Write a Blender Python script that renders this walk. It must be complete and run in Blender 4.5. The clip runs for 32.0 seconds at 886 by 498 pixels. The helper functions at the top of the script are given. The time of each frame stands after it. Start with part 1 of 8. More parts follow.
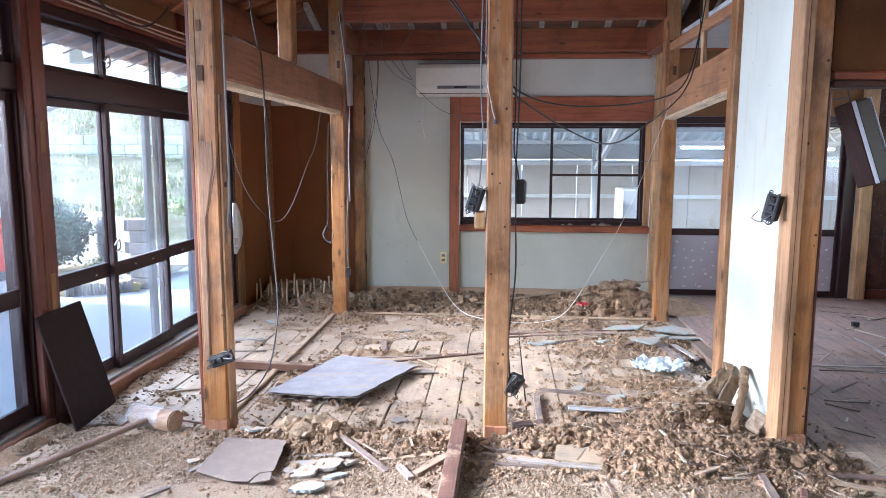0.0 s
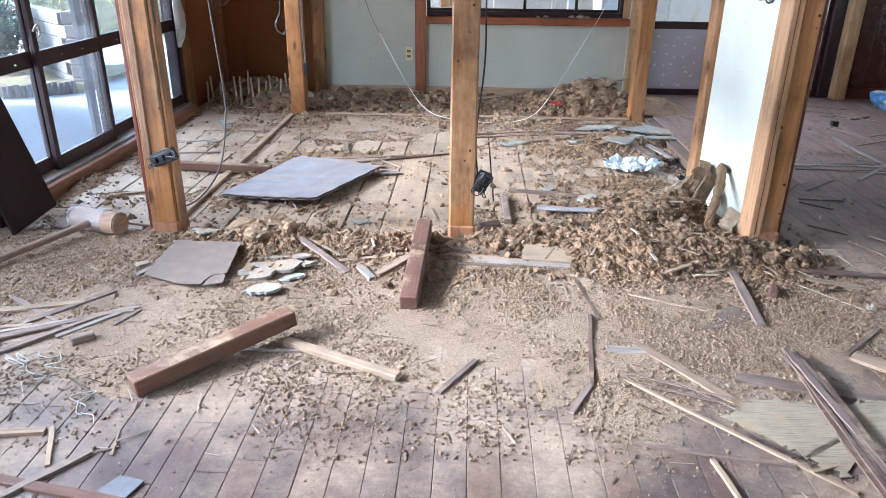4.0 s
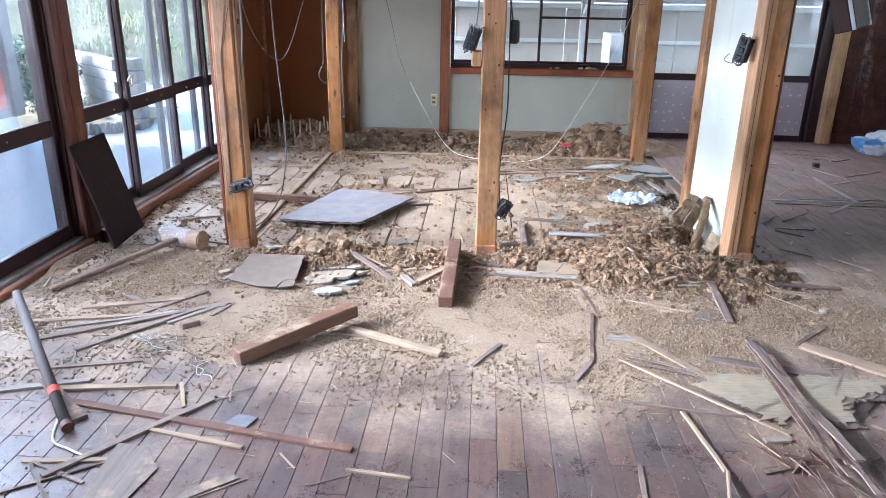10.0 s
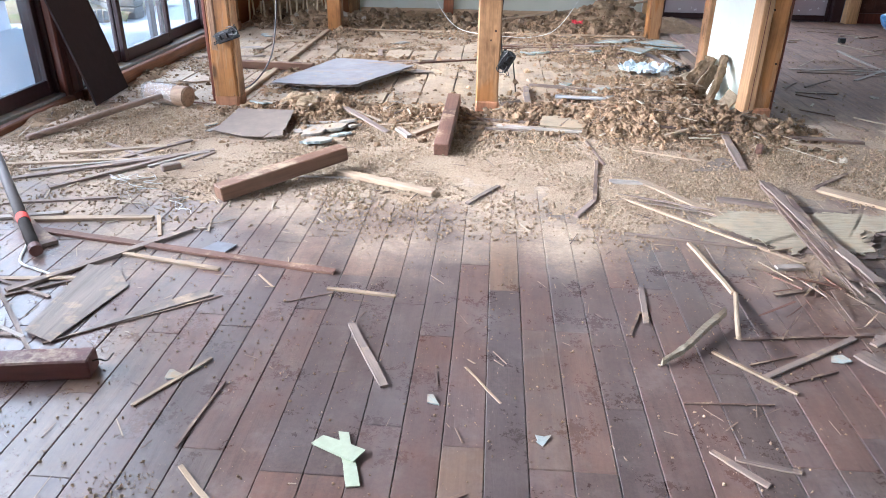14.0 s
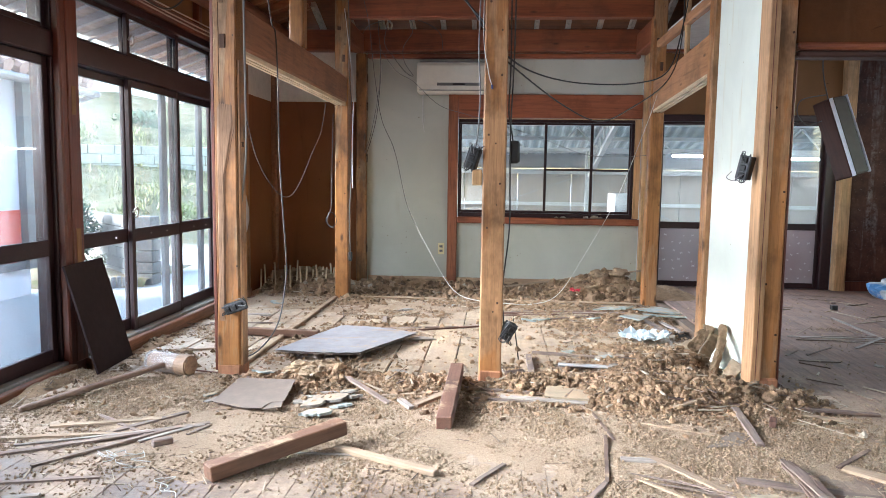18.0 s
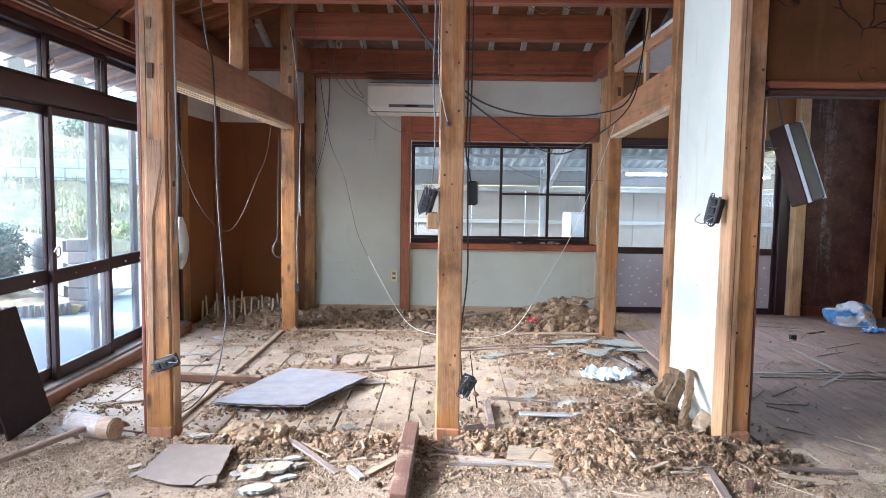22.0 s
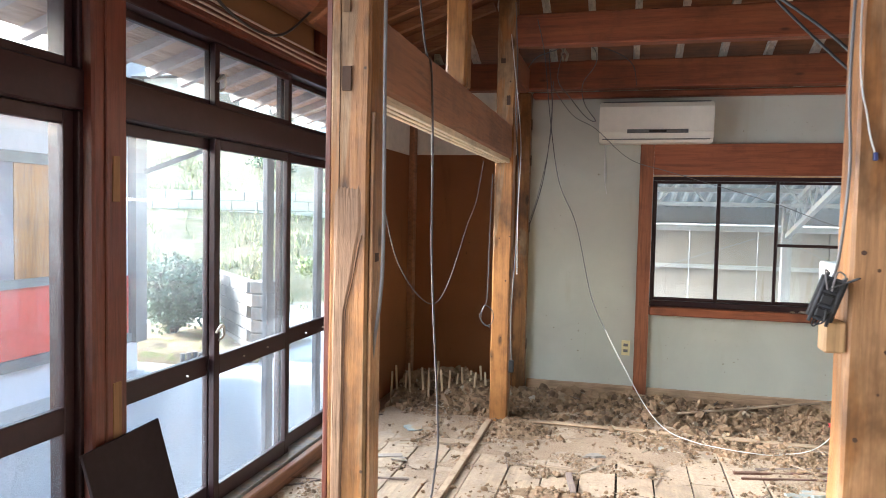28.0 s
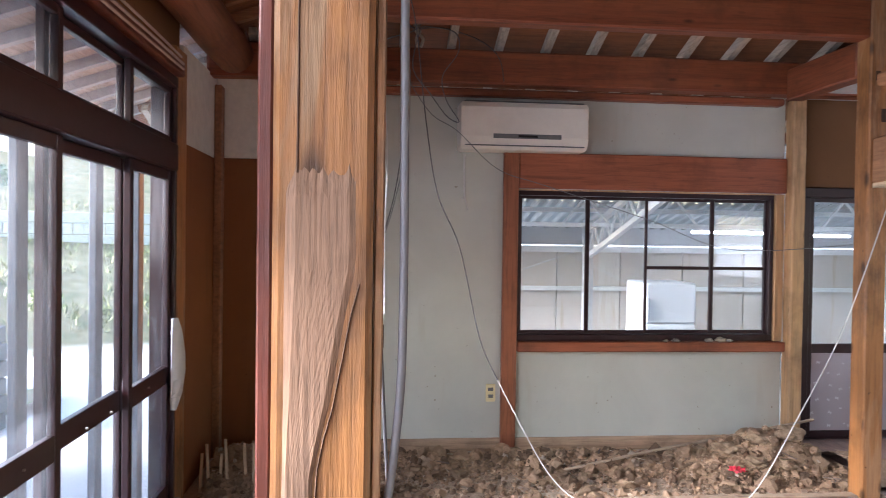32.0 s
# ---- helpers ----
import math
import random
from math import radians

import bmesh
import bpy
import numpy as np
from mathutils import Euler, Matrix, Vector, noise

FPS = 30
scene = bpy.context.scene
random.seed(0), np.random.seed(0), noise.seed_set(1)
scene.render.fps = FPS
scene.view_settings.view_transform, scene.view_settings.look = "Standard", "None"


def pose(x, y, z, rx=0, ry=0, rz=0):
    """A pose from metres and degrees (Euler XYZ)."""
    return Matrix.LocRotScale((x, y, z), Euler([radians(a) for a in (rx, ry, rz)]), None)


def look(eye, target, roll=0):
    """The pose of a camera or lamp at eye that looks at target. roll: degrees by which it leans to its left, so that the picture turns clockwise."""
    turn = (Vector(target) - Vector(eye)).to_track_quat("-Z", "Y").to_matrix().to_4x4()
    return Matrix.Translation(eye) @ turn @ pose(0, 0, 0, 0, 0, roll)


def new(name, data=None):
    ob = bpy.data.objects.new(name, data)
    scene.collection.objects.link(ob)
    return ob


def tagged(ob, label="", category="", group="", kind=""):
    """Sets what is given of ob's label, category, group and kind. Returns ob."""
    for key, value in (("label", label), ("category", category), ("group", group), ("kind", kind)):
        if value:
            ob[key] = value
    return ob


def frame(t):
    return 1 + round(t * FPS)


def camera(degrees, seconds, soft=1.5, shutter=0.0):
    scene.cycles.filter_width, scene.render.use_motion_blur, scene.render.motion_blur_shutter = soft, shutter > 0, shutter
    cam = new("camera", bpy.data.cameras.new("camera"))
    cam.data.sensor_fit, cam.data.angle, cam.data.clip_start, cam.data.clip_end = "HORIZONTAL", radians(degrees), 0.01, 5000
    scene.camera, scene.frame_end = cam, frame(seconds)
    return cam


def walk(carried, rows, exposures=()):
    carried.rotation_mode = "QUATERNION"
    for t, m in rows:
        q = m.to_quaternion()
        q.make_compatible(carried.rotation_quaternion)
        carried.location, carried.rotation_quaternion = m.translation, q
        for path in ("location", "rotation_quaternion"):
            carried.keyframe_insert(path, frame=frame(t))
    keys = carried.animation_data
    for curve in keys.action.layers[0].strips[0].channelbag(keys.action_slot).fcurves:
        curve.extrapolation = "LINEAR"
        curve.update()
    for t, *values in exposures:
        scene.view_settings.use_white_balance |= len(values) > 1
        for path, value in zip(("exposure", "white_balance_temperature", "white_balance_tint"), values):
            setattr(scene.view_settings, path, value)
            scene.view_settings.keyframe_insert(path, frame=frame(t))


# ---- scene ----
cam = camera(64.1, 32.0, 0.6, 0.2)
PATH = [
    (0, (1.372, -3.288, 1.35), (1.213, -1.312, 1.083), 0.2),
    (0.5, (1.401, -3.27, 1.294), (1.253, -1.297, 1.001), 0.1),
    (1, (1.401, -3.238, 1.198), (1.27, -1.272, 0.853), 0.1),
    (1.5, (1.398, -3.235, 1.134), (1.282, -1.289, 0.69), 0.1),
    (2, (1.387, -3.238, 1.098), (1.288, -1.315, 0.557), 0.2),
    (2.5, (1.389, -3.224, 1.117), (1.303, -1.33, 0.478), 0.2),
    (4.5, (1.382, -2.965, 1.268), (1.329, -1.129, 0.478), 1.0),
    (5, (1.352, -2.859, 1.31), (1.322, -1.022, 0.521), 1.0),
    (5.5, (1.413, -2.729, 1.368), (1.406, -0.887, 0.589), 1.0),
    (6, (1.486, -2.603, 1.403), (1.506, -0.753, 0.643), 1.2),
    (6.5, (1.474, -2.531, 1.426), (1.504, -0.673, 0.686), 1.2),
    (7, (1.438, -2.502, 1.436), (1.466, -0.634, 0.721), 1.4),
    (7.5, (1.444, -2.586, 1.427), (1.458, -0.709, 0.735), 1.4),
    (8, (1.375, -2.864, 1.38), (1.361, -0.98, 0.711), 1.3),
    (8.5, (1.383, -3.094, 1.361), (1.336, -1.207, 0.7), 1.2),
    (9, (1.426, -3.334, 1.339), (1.349, -1.448, 0.679), 1.1),
    (9.5, (1.399, -3.516, 1.342), (1.306, -1.632, 0.676), 1.1),
    (10, (1.321, -3.694, 1.347), (1.223, -1.814, 0.67), 1.0),
    (10.5, (1.343, -3.759, 1.28), (1.253, -1.885, 0.588), 1.0),
    (11, (1.37, -3.777, 1.213), (1.295, -1.914, 0.489), 1.0),
    (11.5, (1.359, -3.767, 1.145), (1.293, -1.923, 0.375), 1.1),
    (12, (1.351, -3.744, 1.063), (1.281, -1.928, 0.227), 1.1),
    (12.5, (1.362, -3.727, 0.995), (1.28, -1.933, 0.116), 1.2),
    (13, (1.384, -3.689, 0.965), (1.285, -1.91, 0.057), 1.1),
    (13.5, (1.39, -3.668, 0.976), (1.275, -1.893, 0.062), 1.0),
    (15.5, (1.366, -3.647, 1.002), (1.249, -1.728, 0.451), 0.8),
    (16, (1.37, -3.647, 1.002), (1.24, -1.7, 0.563), 0.9),
    (16.5, (1.359, -3.638, 1.011), (1.214, -1.681, 0.621), 0.9),
    (17, (1.365, -3.626, 1.008), (1.209, -1.656, 0.701), 0.8),
    (17.5, (1.369, -3.613, 1.016), (1.214, -1.631, 0.792), 0.8),
    (18, (1.382, -3.598, 1.038), (1.233, -1.613, 0.842), 0.8),
    (18.5, (1.364, -3.587, 1.082), (1.228, -1.599, 0.904), 0.8),
    (19, (1.312, -3.551, 1.104), (1.199, -1.562, 0.928), 0.8),
    (19.5, (1.278, -3.527, 1.136), (1.196, -1.537, 0.959), 0.8),
    (20, (1.288, -3.496, 1.147), (1.239, -1.505, 0.967), 0.8),
    (20.5, (1.287, -3.461, 1.159), (1.271, -1.47, 0.979), 0.8),
    (21, (1.294, -3.418, 1.168), (1.297, -1.426, 0.989), 0.8),
    (21.5, (1.32, -3.362, 1.192), (1.323, -1.37, 1.014), 0.8),
    (22, (1.36, -3.316, 1.201), (1.343, -1.324, 1.029), 0.8),
    (22.5, (1.376, -3.29, 1.204), (1.329, -1.298, 1.036), 0.9),
    (23, (1.372, -3.252, 1.201), (1.29, -1.26, 1.039), 1.0),
    (23.5, (1.341, -3.172, 1.2), (1.226, -1.181, 1.042), 1.0),
    (24, (1.302, -3.077, 1.205), (1.16, -1.088, 1.049), 1.0),
    (24.5, (1.302, -2.967, 1.219), (1.127, -0.981, 1.07), 0.9),
    (25, (1.339, -2.826, 1.276), (1.127, -0.842, 1.135), 1.0),
    (25.5, (1.342, -2.717, 1.298), (1.079, -0.738, 1.168), 1.0),
    (27.5, (0.895, -2.113, 1.333), (0.432, -0.17, 1.224), 1.3),
    (28, (0.766, -1.969, 1.334), (0.276, -0.032, 1.234), 1.2),
    (28.5, (0.61, -1.827, 1.336), (0.106, 0.106, 1.247), 1.2),
    (29, (0.55, -1.686, 1.328), (0.052, 0.249, 1.248), 1.1),
    (29.5, (0.506, -1.53, 1.341), (0.04, 0.414, 1.265), 1.2),
    (30, (0.386, -1.424, 1.349), (-0.033, 0.53, 1.284), 1.1),
    (30.5, (0.239, -1.326, 1.35), (-0.108, 0.642, 1.284), 1.1),
    (31, (0.188, -1.146, 1.336), (-0.052, 0.838, 1.273), 1.2),
    (31.5, (0.15, -0.975, 1.331), (0.091, 1.023, 1.287), 0.8),
    (32, (0.062, -0.902, 1.325), (0.252, 1.089, 1.296), 0.8),
]
EXPOSURES = [(0.0, 3.62, 5150, 13), (2.0, 3.36, 5150, 11), (6.0, 3.33, 5100, 8), (9.0, 3.36, 5100, 10), (13.0, 3.48, 5200, 10), (17.0, 3.52, 5600, 6), (21.0, 3.62, 5250, 9), (25.0, 3.64, 5250, 11), (28.0, 3.72, 5800, 7), (30.0, 3.60, 5650, 11), (32.0, 3.56, 5600, 17)]
walk(cam, [(t, look(eye, goal, roll)) for t, eye, goal, roll in PATH], EXPOSURES)

# ---------- world, sun, exposure ----------
world = bpy.data.worlds.new("overcast_sky")
scene.world = world
world.use_nodes = True
wn = world.node_tree
sky = wn.nodes.new("ShaderNodeTexSky")
sky.sky_type = "NISHITA"
sky.sun_disc = False
sky.sun_elevation = radians(20)
sky.sun_rotation = radians(262)
sky.dust_density = 2.0
sky.air_density = 1.6
wn.nodes["Background"].inputs["Strength"].default_value = 0.15
wn.links.new(sky.outputs[0], wn.nodes["Background"].inputs["Color"])

sun_data = bpy.data.lights.new("sun", "SUN")
sun_data.energy = 3.2
sun_data.angle = radians(28)
sun_data.color = (1.0, 0.98, 0.95)
sun = new("sun", sun_data)
sun.matrix_world = look((-15, -2.2, 5.5), (0, 0, 0))

# lamps added for skylight in windows beside and behind the walk; east opening unseen
for sky_x, sky_y, sky_z, sky_h, sky_w in ((-0.885, -1.32, 1.03, 1.85, 8.6), (-0.885, -4.17, 1.03, 1.85, 1.8), (-0.86, 1.36, 1.03, 1.85, 6.0), (5.66, -1.95, 1.35, 1.1, 1.4)):
    sky_data = bpy.data.lights.new("window_skylight", "AREA")
    sky_data.shape = "RECTANGLE"
    sky_data.size, sky_data.size_y = sky_h, 2.5
    sky_data.energy = sky_w
    sky_data.spread = radians(140)
    sky_data.color = (0.98, 0.985, 1.0)
    sky_lamp = new("window_skylight", sky_data)
    sky_lamp.matrix_world = look((sky_x, sky_y, sky_z), (2.0, sky_y, sky_z - 0.85))

# lamp added before the next room's glass doors, in place of daylight
door_sky = bpy.data.lights.new("door_skylight", "AREA")
door_sky.shape = "RECTANGLE"
door_sky.size, door_sky.size_y = 1.55, 1.0
door_sky.energy = 1.5
door_sky.spread = radians(130)
door_lamp = new("door_skylight", door_sky)
door_lamp.matrix_world = look((3.78, 3.60, 1.15), (3.9, 2.0, 0.2))

# ---------- materials ----------
TAN = (0.40, 0.29, 0.19)


class Nodes:
    def __init__(self, name):
        self.m = bpy.data.materials.new(name)
        self.m.use_nodes = True
        self.t = self.m.node_tree
        self.b = self.t.nodes["Principled BSDF"]
        self.out = self.t.nodes["Material Output"]

    def n(self, kind, **sets):
        node = self.t.nodes.new("ShaderNode" + kind)
        for key, v in sets.items():
            if key in node.inputs:
                node.inputs[key].default_value = v
        return node

    def ln(self, a, b):
        self.t.links.new(a, b)

    def coords(self, scale, world_space=False):
        if world_space:
            src = self.n("NewGeometry").outputs["Position"]
        else:
            tc = self.n("TexCoord").outputs["Object"]
            info = self.n("ObjectInfo").outputs["Random"]
            add = self.n("VectorMath")
            add.operation = "MULTIPLY_ADD"
            add.inputs[0].default_value = (7.3, 5.1, 3.7)
            self.ln(info, add.inputs[1])
            self.ln(tc, add.inputs[2])
            src = add.outputs[0]
        mp = self.n("Mapping")
        mp.inputs["Scale"].default_value = scale
        self.ln(src, mp.inputs["Vector"])
        return mp.outputs[0]

    def noise(self, vec, scale, detail=5.0, rough=0.6, distort=0.0):
        t = self.n("TexNoise", Scale=scale, Detail=detail, Roughness=rough, Distortion=distort)
        self.ln(vec, t.inputs["Vector"])
        return t.outputs["Fac"]

    def ramp(self, fac, stops):
        r = self.n("ValToRGB")
        e = r.color_ramp.elements
        while len(e) < len(stops):
            e.new(0.5)
        for el, (p, c) in zip(e, stops):
            el.position = p
            el.color = (*c, 1) if len(c) == 3 else c
        self.ln(fac, r.inputs[0])
        return r.outputs[0]

    def mix(self, fac, a, b, mode="MIX"):
        m = self.n("MixRGB")
        m.blend_type = mode
        for i, v in ((0, fac), (1, a), (2, b)):
            if isinstance(v, (int, float)):
                m.inputs[i].default_value = v
            elif isinstance(v, tuple):
                m.inputs[i].default_value = (*v, 1)
            else:
                self.ln(v, m.inputs[i])
        return m.outputs[0]

    def maths(self, op, a, b=0.0, clamp=False):
        m = self.n("Math")
        m.operation = op
        m.use_clamp = clamp
        for i, v in ((0, a), (1, b)):
            if isinstance(v, (int, float)):
                m.inputs[i].default_value = v
            else:
                self.ln(v, m.inputs[i])
        return m.outputs[0]

    def bump(self, height, strength=0.3, dist=0.01):
        b = self.n("Bump", Strength=strength, Distance=dist)
        self.ln(height, b.inputs["Height"])
        self.ln(b.outputs[0], self.b.inputs["Normal"])

    def done(self, colour, rough=0.7, metal=0.0, spec=0.5):
        if isinstance(colour, tuple):
            self.b.inputs["Base Color"].default_value = (*colour, 1)
        else:
            self.ln(colour, self.b.inputs["Base Color"])
        if isinstance(rough, (int, float)):
            self.b.inputs["Roughness"].default_value = rough
        else:
            self.ln(rough, self.b.inputs["Roughness"])
        self.b.inputs["Metallic"].default_value = metal
        self.b.inputs["Specular IOR Level"].default_value = spec
        return self.m


def tint(c, k):
    return tuple(min(1.0, v * k) for v in c)


def dust_top(g, colour, amount, tan=TAN, scale=9.0):
    """Loose earth lying on faces that look up."""
    nz = g.n("SeparateXYZ")
    g.ln(g.n("NewGeometry").outputs["Normal"], nz.inputs[0])
    up = g.maths("MULTIPLY", g.maths("SUBTRACT", nz.outputs[2], 0.55, True), 2.2, True)
    patch = g.maths("MULTIPLY", g.maths("SUBTRACT", g.noise(g.coords((1, 1, 1), True), scale, 6, 0.7), 0.62 - 0.4 * amount, True), 6.0, True)
    return g.mix(g.maths("MULTIPLY", up, patch), colour, tan)


def wood(name, base, axis="z", rough=0.62, knots=True, dust=0.0, worn=0.35, light=None, fine=55):
    g = Nodes(name)
    st = {"x": (0.06, 1, 1), "y": (1, 0.06, 1), "z": (1, 1, 0.06)}[axis]
    v = g.coords(st)
    grain = g.noise(v, fine, 7, 0.65, 0.6)
    broad = g.noise(v, 9, 4, 0.55, 1.2)
    col = g.ramp(grain, [(0.28, tint(base, 0.50)), (0.5, base), (0.75, tint(base, 1.32))])
    col = g.mix(g.maths("MULTIPLY", g.ramp(broad, [(0.38, (0, 0, 0)), (0.7, (1, 1, 1))]), worn), col, light or tint(base, 1.7))
    stain = g.noise(g.coords((1, 1, 1)), 3.2, 5, 0.65)
    col = g.mix(g.maths("MULTIPLY", g.ramp(stain, [(0.5, (0, 0, 0)), (0.70, (1, 1, 1))]), 0.6), col, tint(base, 0.38))
    if knots:
        vs = {"x": (0.35, 1, 1), "y": (1, 0.35, 1), "z": (1, 1, 0.35)}[axis]
        vo = g.n("TexVoronoi", Scale=7.5)
        g.ln(g.coords(vs), vo.inputs["Vector"])
        col = g.mix(g.ramp(vo.outputs["Distance"], [(0.035, (0.85, 0.85, 0.85)), (0.11, (0, 0, 0))]), col, tint(base, 0.22))
    if dust:
        col = dust_top(g, col, dust)
    g.bump(g.maths("ADD", grain, g.maths("MULTIPLY", broad, 0.6)), 0.35, 0.004)
    return g.done(col, rough)


def plain(name, base, rough=0.7, var=0.2, scale=8.0, bump=0.15, metal=0.0, dust=0.0, spots=0.0, spec=0.5, dist=0.004):
    g = Nodes(name)
    v = g.coords((1, 1, 1))
    fine = g.noise(v, scale * 6, 6, 0.7)
    big = g.noise(v, scale * 0.5, 5, 0.6)
    col = g.ramp(fine, [(0.3, tint(base, 1 - var)), (0.7, tint(base, 1 + var))])
    col = g.mix(g.maths("MULTIPLY", g.ramp(big, [(0.45, (0, 0, 0)), (0.75, (1, 1, 1))]), min(0.9, var * 1.6)), col, tint(base, 0.62))
    if spots:
        sp = g.noise(v, scale * 14, 2, 0.5)
        col = g.mix(g.ramp(sp, [(0.62, (0, 0, 0)), (0.68, (spots, spots, spots))]), col, tint(base, 0.35))
    if dust:
        col = dust_top(g, col, dust)
    if bump:
        g.bump(g.maths("ADD", fine, big), bump, dist)
    return g.done(col, rough, metal, spec)


PINE = (0.32, 0.140, 0.045)


def post_wood(name, base, bare, amount):
    """Old varnished pine: knots, nail holes, drying streaks and patches stripped to bare wood."""
    g = Nodes(name)
    v = g.coords((1, 1, 0.05))
    grain = g.noise(v, 85, 7, 0.7, 0.5)
    broad = g.noise(v, 14, 5, 0.6, 1.4)
    col = g.ramp(grain, [(0.28, tint(base, 0.55)), (0.5, base), (0.75, tint(base, 1.3))])
    col = g.mix(g.maths("MULTIPLY", g.ramp(broad, [(0.45, (0, 0, 0)), (0.62, (1, 1, 1))]), 0.55), col, tint(base, 1.55))
    strip = g.noise(g.coords((1, 1, 0.16)), 5.0, 6, 0.62, 0.7)
    bared = g.ramp(grain, [(0.3, tint(bare, 0.6)), (0.6, bare), (0.8, tint(bare, 1.2))])
    col = g.mix(g.ramp(strip, [(1 - amount - 0.03, (0, 0, 0)), (1 - amount + 0.015, (1, 1, 1))]), col, bared)
    stain = g.noise(g.coords((1, 1, 0.6)), 3.5, 5, 0.7)
    col = g.mix(g.maths("MULTIPLY", g.ramp(stain, [(0.47, (0, 0, 0)), (0.66, (1, 1, 1))]), 0.75), col, tint(base, 0.25))
    for scale, stretch, r0, r1, dark in ((9.0, 0.4, 0.08, 0.19, 0.2), (13.0, 0.9, 0.045, 0.075, 0.10)):
        vo = g.n("TexVoronoi", Scale=scale)
        g.ln(g.coords((1, 1, stretch)), vo.inputs["Vector"])
        col = g.mix(g.ramp(vo.outputs["Distance"], [(r0, (0.9, 0.9, 0.9)), (r1, (0, 0, 0))]), col, tint(base, dark))
    g.bump(g.maths("ADD", grain, g.maths("ADD", g.maths("MULTIPLY", broad, 0.6), strip)), 0.5, 0.005)
    return g.done(col, g.maths("ADD", g.maths("MULTIPLY", strip, 0.5), 0.25), 0, 0.4)


m_post = post_wood("amber_pine_post", PINE, (0.44, 0.235, 0.11), 0.47)
m_post_strip = post_wood("stripped_pine_post", (0.27, 0.115, 0.032), (0.33, 0.19, 0.09), 0.46)
m_post_pale = wood("post_pale_pine", (0.50, 0.29, 0.13), "z", 0.6, worn=0.4, light=(0.62, 0.45, 0.26))
m_red_post = wood("varnished_red_post", (0.13, 0.035, 0.02), "z", 0.4, knots=False, worn=0.15)
m_beam_x = wood("beam_pine_x", (0.20, 0.050, 0.018), "x", 0.55, worn=0.6, light=(0.34, 0.110, 0.040), fine=80)
m_beam_y = wood("beam_pine_y", (0.20, 0.054, 0.020), "y", 0.55, worn=0.6, light=(0.34, 0.115, 0.043), fine=80)
m_lintel_y = wood("lintel_brown_y", (0.25, 0.108, 0.05), "y", 0.6, knots=False, worn=0.3)
m_lintel_pale = wood("lintel_pale_y", (0.34, 0.165, 0.075), "y", 0.65, worn=0.45)
m_frame_x = wood("window_trim_x", (0.27, 0.078, 0.032), "x", 0.5, worn=0.35)
m_frame_z = wood("window_trim_z", (0.29, 0.095, 0.04), "z", 0.5, knots=False, worn=0.2)
m_frame_y = wood("window_trim_y", (0.22, 0.09, 0.045), "y", 0.55, knots=False, worn=0.2)
m_groove = wood("pale_track_wood", (0.62, 0.47, 0.30), "y", 0.6, knots=False, worn=0.3)
m_rafter_y = wood("rafter_y", (0.50, 0.43, 0.34), "y", 0.75, knots=False)
m_rafter_x = wood("rafter_x", (0.32, 0.14, 0.065), "x", 0.75, knots=False)
m_roofboard = wood("roof_board", (0.20, 0.072, 0.024), "x", 0.85, knots=False)
m_log = wood("round_log", (0.20, 0.07, 0.03), "y", 0.55, knots=True, worn=0.2)
m_alu = plain("dark_bronze_frame", (0.028, 0.0095, 0.011), 0.42, 0.25, 6, 0.03, 0.0, spec=0.4)
m_alu_grey = plain("grey_weathered_frame", (0.13, 0.13, 0.14), 0.5, 0.25, 6, 0.05)
m_red = plain("red_wall_paint", (0.62, 0.07, 0.05), 0.8, 0.15, 3)
m_yard_white = plain("white_yard_plaster", (0.66, 0.67, 0.74), 0.85, 0.08, 2)
m_white = plain("white_plaster", (0.70, 0.66, 0.60), 0.9, 0.1, 3, 0.12)
m_tan_chip = plain("chip", (0.42, 0.31, 0.2), 0.8)


def wall_material(name, base, stain, drip):
    g = Nodes(name)
    v = g.coords((1, 1, 1), True)
    vs = g.coords((1, 1, 0.12), True)
    fine = g.noise(v, 70, 5, 0.7)
    big = g.noise(v, 1.6, 5, 0.6, 0.4)
    col = g.ramp(big, [(0.3, tint(base, 0.90)), (0.7, tint(base, 1.06))])
    col = g.mix(g.maths("MULTIPLY", g.ramp(g.noise(vs, 5.5, 4, 0.6, 0.5), [(0.60, (0, 0, 0)), (0.78, (1, 1, 1))]), drip), col, stain)
    col = g.mix(g.ramp(g.noise(v, 34, 2, 0.5), [(0.73, (0, 0, 0)), (0.77, (0.7, 0.7, 0.7))]), col, tint(stain, 0.6))
    g.bump(fine, 0.12, 0.002)
    return g.done(col, 0.92, 0, 0.2)


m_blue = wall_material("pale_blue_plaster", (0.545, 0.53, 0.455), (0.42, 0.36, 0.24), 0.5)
# stub wall copy painted lighter, to stand for the window light it catches
m_blue_lit = wall_material("pale_blue_plaster_lit", (0.73, 0.755, 0.665), (0.55, 0.42, 0.22), 0.75)
m_earth = wall_material("brown_earth_wall", (0.225, 0.088, 0.036), (0.11, 0.045, 0.02), 0.6)
g = Nodes("dark_mottled_panel")
_w = g.coords((1, 1, 1), True)
_c = g.ramp(g.noise(_w, 5, 7, 0.75), [(0.32, (0.035, 0.013, 0.010)), (0.55, (0.10, 0.038, 0.026)), (0.72, (0.16, 0.075, 0.052))])
_c = g.mix(g.ramp(g.noise(_w, 45, 4, 0.7), [(0.62, (0, 0, 0)), (0.70, (0.7, 0.7, 0.7))]), _c, (0.26, 0.20, 0.17))
